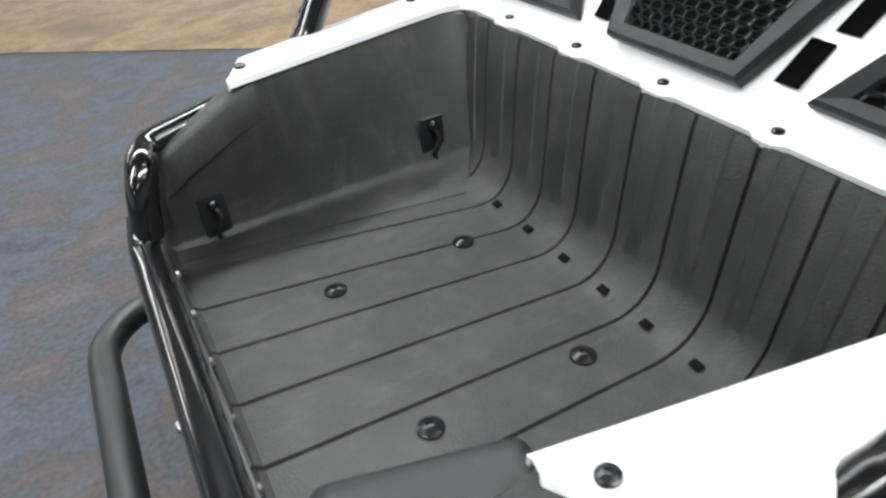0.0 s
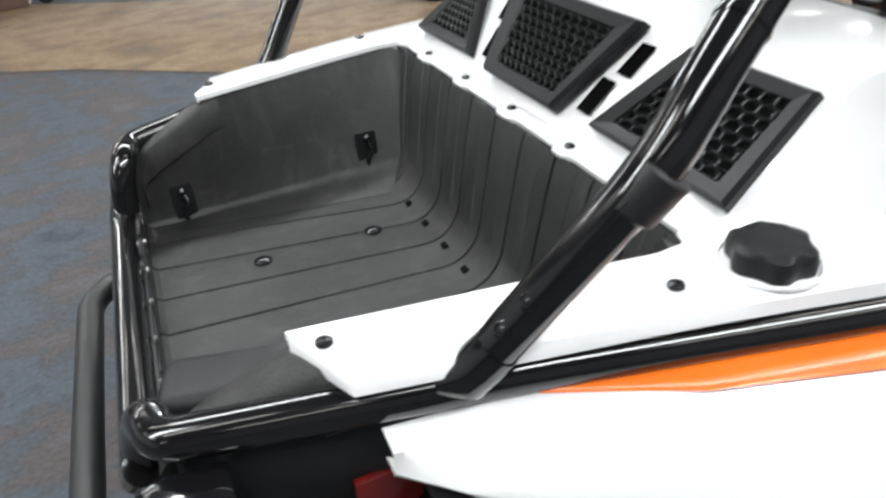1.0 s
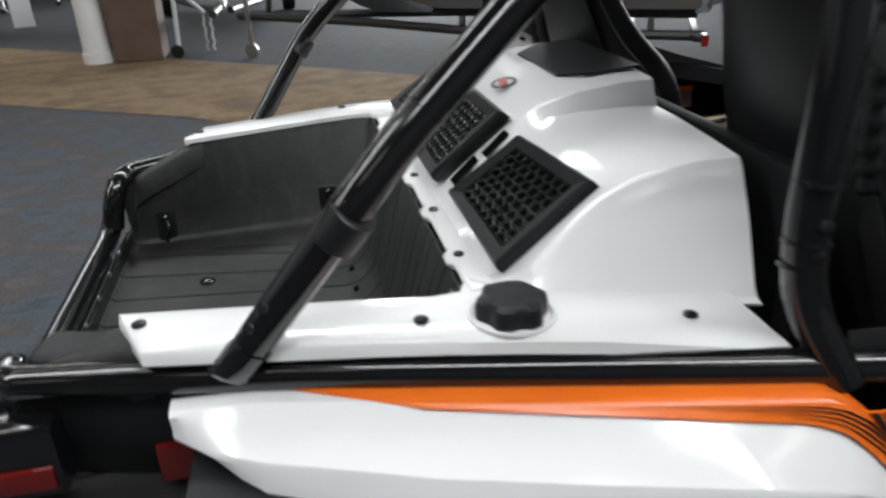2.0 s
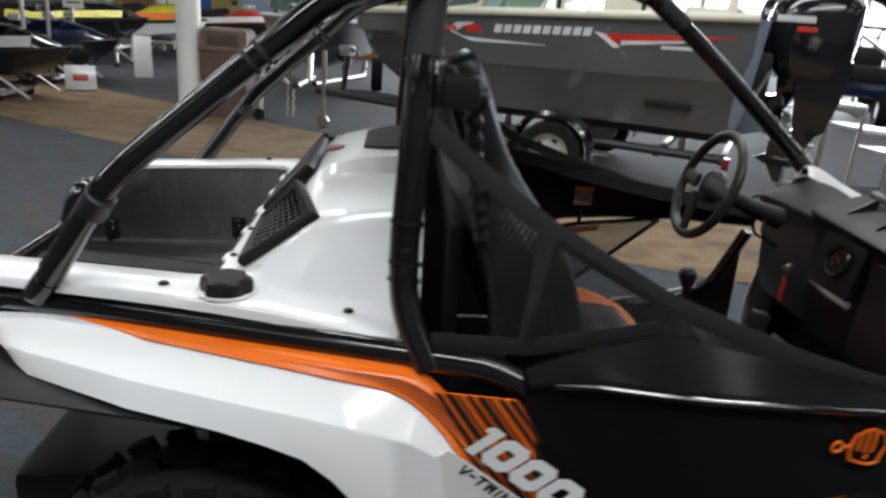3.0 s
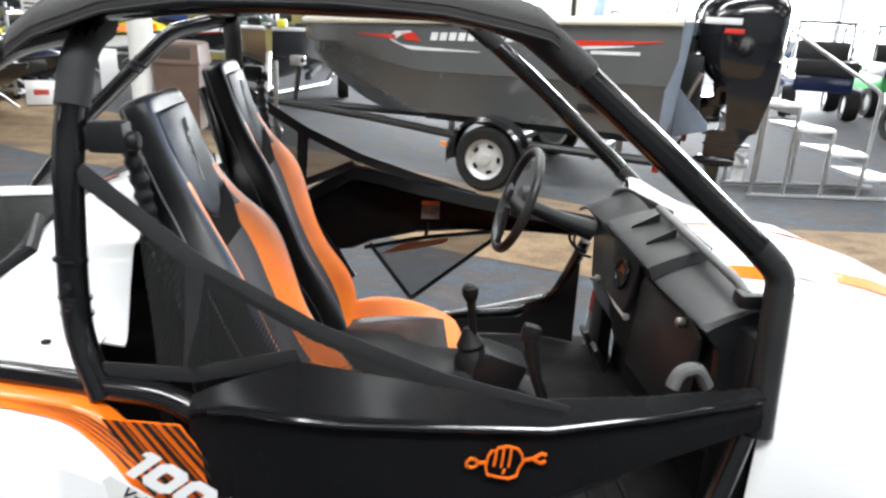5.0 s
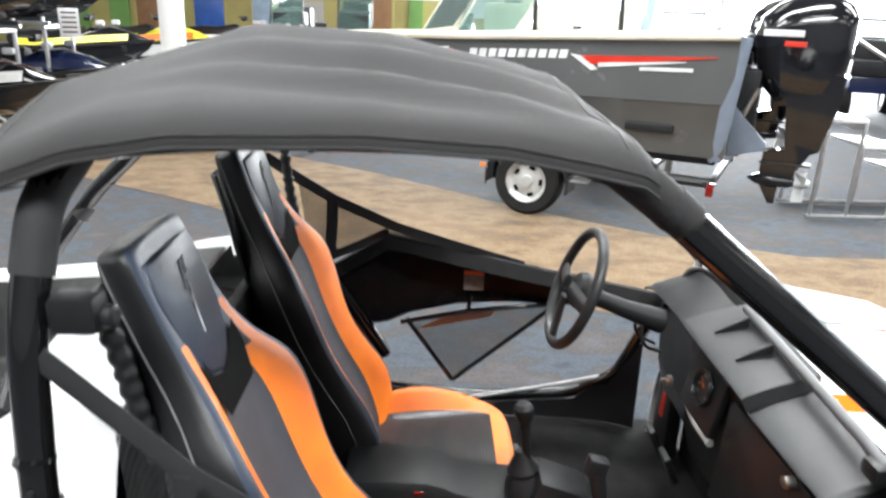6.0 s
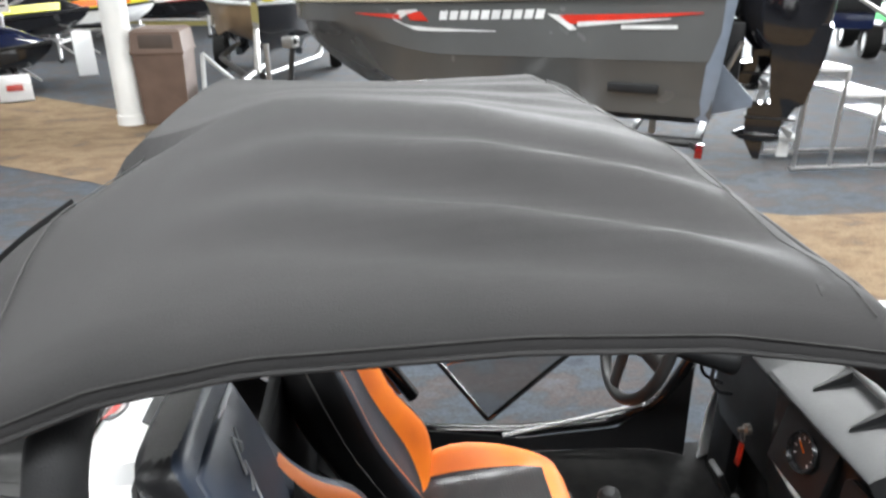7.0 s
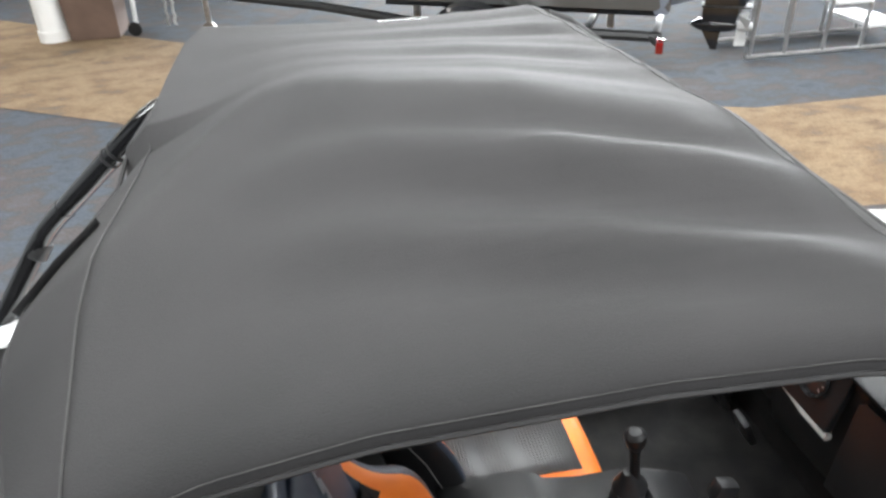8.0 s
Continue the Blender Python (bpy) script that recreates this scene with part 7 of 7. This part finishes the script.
# ---------------------------------------------------------------- dark boat behind, bow to the aisle
def second_boat():
    b2 = thing("bass_boat", "black fishing boat with tan flank on a trailer", "boat", (-0.95, 9.02, 0), turn=2)
    rows = []
    for i in range(15):
        t = i / 14
        y = 4.6 * t
        w = 0.05 + 0.95 * min(1, t / 0.4) ** 0.55
        zk = 0.85 - 0.40 * min(1, t / 0.3)
        zs = 1.28 - 0.06 * t
        rows.append([V(-w, y, zs), V(-w * 0.94, y, zs - 0.14), V(-w * 0.86, y, lerp(zk, zs, 0.35)), V(0, y, zk), V(w * 0.86, y, lerp(zk, zs, 0.35)), V(w * 0.94, y, zs - 0.14), V(w, y, zs)])
    bm = loft(rows)
    bm.faces.ensure_lookup_table()
    for f in bm.faces:
        c = f.calc_center_median()
        if c.z > 0.8 and c.x < 0 and c.y < 1.6:
            f.material_index = 1
    part("hull", bm, [M["gloss_black"], M["tan"]], b2, "dark hull with tan flank", 40)
    part("rub_rail", tube([r[0] for r in rows], 0.03, seg=8), M["silver"], b2, "bright rub rail")
    part("rub_rail", tube([r[-1] for r in rows], 0.03, seg=8), M["silver"], b2, "bright rub rail")
    part("deck", loft([[r[0] + V(0.02, 0, 0.01), V(0, r[0].y, r[0].z + 0.03), r[-1] + V(-0.02, 0, 0.01)] for r in rows], 0.01), M["plastic"], b2, "dark carpeted deck")
    for s in (-1, 1):
        a, c = V(s * 0.30, 2.0, 1.28), V(s * 0.86, 2.15, 1.28)
        ta, tc = a + V(0, 0.3, 0.62), c + V(0, 0.35, 0.60)
        bm = bmesh.new()
        bm.faces.new([bm.verts.new(p) for p in (a, c, tc, ta)])
        ws = part("windscreen", bm, M["tint"], b2, "green tinted windscreen")
        part("screen_frame", tube([a, c, tc, ta], 0.022, seg=8, closed=True), M["satin"], ws)
        part("console", box((s * 0.55, 2.5, 1.42), (0.55, 0.5, 0.4), 0.05), M["plastic"], b2, "dark console")
        part("boat_seat", box((s * 0.5, 3.2, 1.45), (0.5, 0.45, 0.5), 0.06), M["vinyl"], b2, "dark boat seat")
    # clutter along the deck: cleats, hatch lid, rod locker and instrument pods
    part("hatch_lid", box((-0.35, 1.25, 1.315), (0.40, 0.34, 0.03), 0.01), M["pale_deck"], b2, "pale hatch lid")
    part("rod_locker", box((0.45, 1.3, 1.33), (0.30, 0.95, 0.05), 0.012), M["satin"], b2, "dark rod locker lid")
    for xx, yy in ((-0.52, 0.55), (0.50, 0.60), (-0.80, 1.7), (0.80, 1.7)):
        part("cleat", merge(tube([(xx, yy - 0.07, 1.34), (xx, yy + 0.07, 1.34)], 0.012, seg=6), box((xx, yy, 1.315), (0.03, 0.06, 0.05), 0.006)), M["steel"], b2, "steel cleat")
    for xx, yy, zz in ((-0.28, 0.55, 1.37), (0.05, 1.75, 1.42)):
        part("sonar_pod", box((xx, yy, zz), (0.20, 0.06, 0.14), 0.02), M["gloss_black"], b2, "black sonar display pod")
    part("bow_light", box((-0.72, 0.86, 1.0), (0.02, 0.20, 0.12), 0.008), M["label"], b2, "pale maker's plate")
    tm = part("trolling_motor", tube([(0.15, 0.2, 1.32), (-0.1, 0.9, 1.40), (-0.25, 1.6, 1.42)], 0.03, seg=8), M["steel"], b2, "stowed trolling motor")
    part("motor_head", box((0.18, 0.12, 1.36), (0.14, 0.2, 0.12), 0.03), M["yellow"], tm, "yellow motor head")
    part("spotlight", lathe([(0.05, -0.04), (0.07, 0.0), (0.07, 0.03), (0.05, 0.035)], axis_frame((-0.35, 0.9, 1.40), (1, 0, 0), (0, 0, 1)), 14), M["silver"], b2)
    # trailer
    t2 = thing("bass_boat_trailer", "dark boat trailer with jockey jack under the dark boat", "trailer", (-0.95, 9.02, 0), turn=2)
    for s in (-1, 1):
        part("frame_rail", tube([(s * 0.75, 4.4, 0.4), (s * 0.75, 1.4, 0.4), (s * 0.1, -0.6, 0.42)], 0.045, seg=8, bend=0.2), M["satin"], t2)
        part("wheel", lathe([(0.19, -0.09), (0.30, -0.1), (0.315, 0.0), (0.30, 0.1), (0.19, 0.09)], axis_frame((s * 0.98, 2.9, 0.315), (0, 1, 0), (0, 0, 1)), 28), M["rubber"], t2)
        part("bunk", box((s * 0.45, 2.6, 0.50), (0.1, 2.6, 0.1), 0.01), M["carpet"], t2)
    part("tongue", tube([(0, 0.4, 0.42), (-0.1, -1.15, 0.44)], 0.05, seg=8), M["satin"], t2)
    part("jack", merge(tube([(-0.50, -1.25, 0.80), (-0.52, -1.38, 0.12)], 0.026, seg=10), tube([(-0.50, -1.25, 0.80), (-0.2, -1.1, 0.46)], 0.026, seg=10)), M["silver"], t2, "bright jockey jack")
    part("caster", lathe([(0.02, -0.03), (0.07, -0.03), (0.078, 0.0), (0.07, 0.03), (0.02, 0.03)], axis_frame((-0.54, -1.40, 0.08), (1, 0, 0), (0, 0, 1)), 16), M["rubber"], t2, "black caster wheel")
    for dx in (-0.22, -0.14):
        part("safety_chain", tube([V(dx, -1.0, 0.42) + V(0.01 * math.sin(k * 2.4), -0.01 * k, -0.05 * k) for k in range(9)], 0.016, seg=6), M["steel"], t2, "hanging safety chain")
    part("winch_post", tube([(0, -0.3, 0.42), (0, -0.05, 0.95)], 0.04, seg=8), M["steel"], t2)


second_boat()

# ---------------------------------------------------------------- boarding steps
steps = thing("boarding_steps", "white and aluminium boarding steps beside the boat's stern", "steps", (4.49, 5.26, 0))
for k in range(4):
    x, z = 0.22 + 0.40 * k, 0.94 - 0.235 * k
    part("tread", box((x, 0.0, z), (0.38, 0.62, 0.035), 0.008), M["white"], steps, "white tread")
    part("riser", box((x + 0.19, 0.0, z - 0.05), (0.02, 0.60, 0.10), 0.004), M["white"], steps)
    for y in (-0.3, 0.3):
        part("leg", tube([(x + 0.17, y, z - 0.01), (x + 0.17, y, 0.04)], 0.018, seg=8), M["alu"], steps, "aluminium leg")
for y in (-0.3, 0.3):
    part("base_rail", tube([(0.0, y, 0.03), (1.75, y, 0.03)], 0.022, seg=8), M["alu"], steps, "aluminium base rail")
    part("back_leg", tube([(0.04, y, 0.93), (0.04, y, 0.04)], 0.018, seg=8), M["alu"], steps)
part("handrail", tube([(1.62, 0.3, 0.2), (1.62, 0.3, 1.05), (0.1, 0.3, 1.85), (0.1, 0.3, 0.9)], 0.02, seg=8, bend=0.08), M["alu"], steps, "aluminium handrail")


# ---------------------------------------------------------------- personal watercraft on racks
def watercraft(x, y, z, hull_key, deck_key, accent_key, turn, label):
    """A personal watercraft: keel, deck, hood, seat and handlebar; its nose points along local +x."""
    w = thing("watercraft", label, "watercraft", (x, y, z), turn=turn, group="watercraft on racks")
    rows = []
    for xx, b, zk, zc, zs in ((-1.5, 0.50, 0.06, 0.14, 0.34), (-1.2, 0.55, 0.02, 0.12, 0.36), (-0.4, 0.57, 0.0, 0.12, 0.38), (0.4, 0.56, 0.02, 0.15, 0.42), (0.9, 0.46, 0.08, 0.22, 0.46), (1.25, 0.30, 0.20, 0.32, 0.50), (1.5, 0.10, 0.38, 0.46, 0.53), (1.58, 0.02, 0.48, 0.51, 0.54)):
        rows.append([V(xx, -b, zs), V(xx, -b * 0.9, zc), V(xx, 0, zk), V(xx, b * 0.9, zc), V(xx, b, zs)])
    part("hull", loft(rows, 0.01), M[hull_key], w, "", 40)
    part("bumper", tube([r[0] for r in rows] + [r[-1] for r in rows[::-1]], 0.03, seg=6), M["plastic"], w)
    rows = []
    for xx, b, h in ((-1.5, 0.48, 0.42), (-1.1, 0.53, 0.46), (-0.5, 0.55, 0.50), (0.1, 0.54, 0.60), (0.45, 0.50, 0.78), (0.8, 0.42, 0.80), (1.15, 0.30, 0.70), (1.45, 0.12, 0.58), (1.57, 0.03, 0.54)):
        zs = interp(xx, [(-1.5, 0.34), (0.4, 0.42), (1.5, 0.53)])
        rows.append([V(xx, -b, zs + 0.005), V(xx, -b * 0.8, lerp(zs, h, 0.5)), V(xx, -b * 0.4, lerp(zs, h, 0.92)), V(xx, 0, h), V(xx, b * 0.4, lerp(zs, h, 0.92)), V(xx, b * 0.8, lerp(zs, h, 0.5)), V(xx, b, zs + 0.005)])
    part("deck", loft(rows, 0.01), M[deck_key], w, "", 35)
    for s in (-1, 1):
        rr = [[V(xx, s * (b + 0.004), z0), V(xx, s * (b - 0.06), z0 + 0.13)] for xx, b, z0 in ((-0.9, 0.535, 0.405), (-0.2, 0.54, 0.42), (0.4, 0.51, 0.48), (0.9, 0.42, 0.52), (1.2, 0.29, 0.54))]
        part("flash", loft(rr, 0.006), M[accent_key], w, "coloured side flash")
    rows = []
    for xx, b, h in ((-1.25, 0.14, 0.60), (-1.15, 0.19, 0.68), (-0.7, 0.2, 0.74), (-0.3, 0.19, 0.72), (0.1, 0.17, 0.80), (0.22, 0.12, 0.78)):
        rows.append([V(xx, -b, 0.44), V(xx, -b, h - 0.06), V(xx, -b * 0.6, h), V(xx, b * 0.6, h), V(xx, b, h - 0.06), V(xx, b, 0.44)])
    part("saddle", solid_loft(rows), M["vinyl"], w, "black saddle", 40)
    hb = part("handlebar", tube([(0.32, -0.36, 0.98), (0.38, -0.12, 0.96), (0.38, 0.12, 0.96), (0.32, 0.36, 0.98)], 0.02, seg=8, bend=0.05), M["satin"], w, "black handlebar")
    part("pad", box((0.36, 0, 0.94), (0.14, 0.2, 0.12), 0.03), M["plastic"], hb)
    for s in (-1, 1):
        part("mirror", box((0.72, s * 0.36, 0.86), (0.16, 0.08, 0.09), 0.03), M["silver"], w)


def rack(x, y, tiers, label, low=0.42):
    r = thing("display_rack", label, "rack", (x, y, 0), group="watercraft racks")
    top = low + 1.20 * (tiers - 1)
    reach = 1.1 if tiers == 1 else 0.72
    for xx in (-reach, reach):
        for yy in (-0.42, 0.42):
            part("post", tube([(xx, yy, 0.06), (xx, yy, top + 0.1)], 0.03, seg=8), M["alu"], r, "silver post")
            part("brace", tube([(xx, yy, 0.35), (xx - math.copysign(0.4, xx) * -1, yy, 0.06)], 0.022, seg=8), M["alu"], r)
            part("caster", lathe([(0.01, -0.02), (0.05, -0.02), (0.05, 0.02), (0.01, 0.02)], axis_frame((xx, yy, 0.05), (1, 0, 0), (0, 0, 1)), 12), M["rubber"], r)
    for k in range(tiers):
        z = low + 1.20 * k
        for yy in (-0.42, 0.42):
            part("bearer", box((0, yy, z), (2 * reach + 0.2, 0.06, 0.06), 0.01), M["alu"], r, "silver bearer")
        for xx in (-reach, reach):
            part("cross_bar", box((xx, 0, z - 0.05), (0.06, 0.9, 0.06), 0.01), M["alu"], r)
        for yy in (-0.26, 0.26):
            part("pad", box((0, yy, z + 0.05), (1.8, 0.1, 0.06), 0.015), M["carpet"], r)
    return r


rack(-5.45, 8.1, 2, "two-tier silver rack holding dark watercraft", 0.14)
watercraft(-5.53, 8.1, 0.16, "gloss_black", "gloss_black", "silver_paint", 0, "black watercraft with a silver flash on the lower tier")
watercraft(-5.60, 8.1, 1.34, "gloss_black", "gloss_black", "silver_paint", 0, "black watercraft on the upper tier")
rack(-5.70, 10.2, 2, "two-tier silver rack holding dark watercraft", 0.14)
watercraft(-5.72, 10.2, 0.16, "gloss_black", "navy", "navy", 0, "navy blue watercraft on the lower tier")
watercraft(-5.80, 10.2, 1.32, "gloss_black", "white", "red", 0, "white and red watercraft on the upper tier")
rack(-6.3, 13.4, 1, "low silver rack holding a yellow watercraft")
watercraft(-6.3, 13.4, 0.40, "gloss_black", "gloss_black", "yellow", 0, "black and yellow watercraft on a low rack")
rack(-5.6, 15.2, 1, "low silver rack holding a white watercraft")
watercraft(-5.6, 15.2, 0.40, "white", "yellow", "orange", 0, "white, yellow and orange watercraft on a low rack")
rack(-4.4, 17.3, 1, "low silver rack holding a red watercraft")
watercraft(-4.2, 17.3, 0.40, "gloss_black", "red", "white", 0, "red and white watercraft on a low rack")

for x, y, w, h, lean in ((-4.35, 9.25, 0.42, 0.36, -14), (-4.20, 11.5, 0.30, 0.72, -4)):
    sg = thing("floor_sign", "white floor sign leaning by the racks", "sign", (x, y, 0), turn=25)
    part("board", box((0, 0, h / 2), (w, 0.14, h), 0.01, Matrix.Rotation(radians(lean), 3, 'X')), M["white"], sg)
    if w > 0.4:
        part("print_bar", box((0.0, -0.085, h / 2 + 0.02), (0.2, 0.012, 0.08), 0.002, Matrix.Rotation(radians(lean), 3, 'X')), M["red"], sg, "red printed bar")
price = thing("price_sheet", "white printed price sheet hung on the rack", "sign", (-4.60, 9.80, 1.36), turn=-62)
part("sheet", box((0, 0, 0), (0.02, 0.28, 0.42), 0.003), M["white"], price)
for k in range(5):
    part("print_bar", box((0.012, 0.0, 0.15 - 0.07 * k), (0.004, 0.2, 0.025), 0.001), M["bin_dark"], price, "dark line of print")


# ---------------------------------------------------------------- off-road vehicles at the windows
def far_utv(x, y, key, turn, label):
    u = thing("utility_vehicle", label, "off-road vehicle", (x, y, 0), turn=turn, group="vehicles by the windows")
    part("body", merge(box((0, 0, 0.72), (2.1, 1.1, 0.36), 0.08), box((0.85, 0, 0.92), (0.6, 1.0, 0.24), 0.08)), M[key], u)
    part("bed", box((-0.75, 0, 1.0), (0.8, 1.15, 0.28), 0.03), M["plastic"], u)
    part("seat", merge(box((-0.1, 0, 1.0), (0.45, 1.0, 0.2), 0.05), box((-0.32, 0, 1.25), (0.14, 1.0, 0.5), 0.05)), M["vinyl"], u)
    part("cage_hoop", tube([(-0.4, -0.55, 0.9), (-0.35, -0.5, 1.85), (0.4, -0.5, 1.8), (0.75, -0.55, 1.0)], 0.025, seg=8, bend=0.1), M["satin"], u)
    part("cage_hoop", tube([(-0.4, 0.55, 0.9), (-0.35, 0.5, 1.85), (0.4, 0.5, 1.8), (0.75, 0.55, 1.0)], 0.025, seg=8, bend=0.1), M["satin"], u)
    part("roof", box((0.02, 0, 1.86), (0.9, 1.1, 0.05), 0.02), M["plastic"], u)
    for xx in (-0.85, 0.85):
        for s in (-1, 1):
            wh = part("wheel", lathe([(0.17, -0.12), (0.29, -0.13), (0.32, 0.0), (0.29, 0.13), (0.17, 0.12)], axis_frame((xx, s * 0.58, 0.32), (1, 0, 0), (0, 0, 1)), 24, caps=False), M["rubber"], u)
            part("rim", lathe([(0.17, -0.1), (0.04, -0.08), (0.04, 0.08), (0.17, 0.1)], axis_frame((xx, s * 0.58, 0.32), (1, 0, 0), (0, 0, 1)), 14), M["alu"], wh)


far_utv(9.6, 12.8, "navy", 70, "dark blue utility vehicle by the windows")
far_utv(11.6, 13.4, "lime", 80, "green utility vehicle by the windows")
far_utv(11.5, 10.6, "gloss_black", 75, "black utility vehicle with a canopy by the windows")
far_utv(9.6, 8.4, "silver", 85, "silver and black utility vehicle by the windows")
far_utv(6.2, 14.6, "red", 75, "red utility vehicle by the windows")
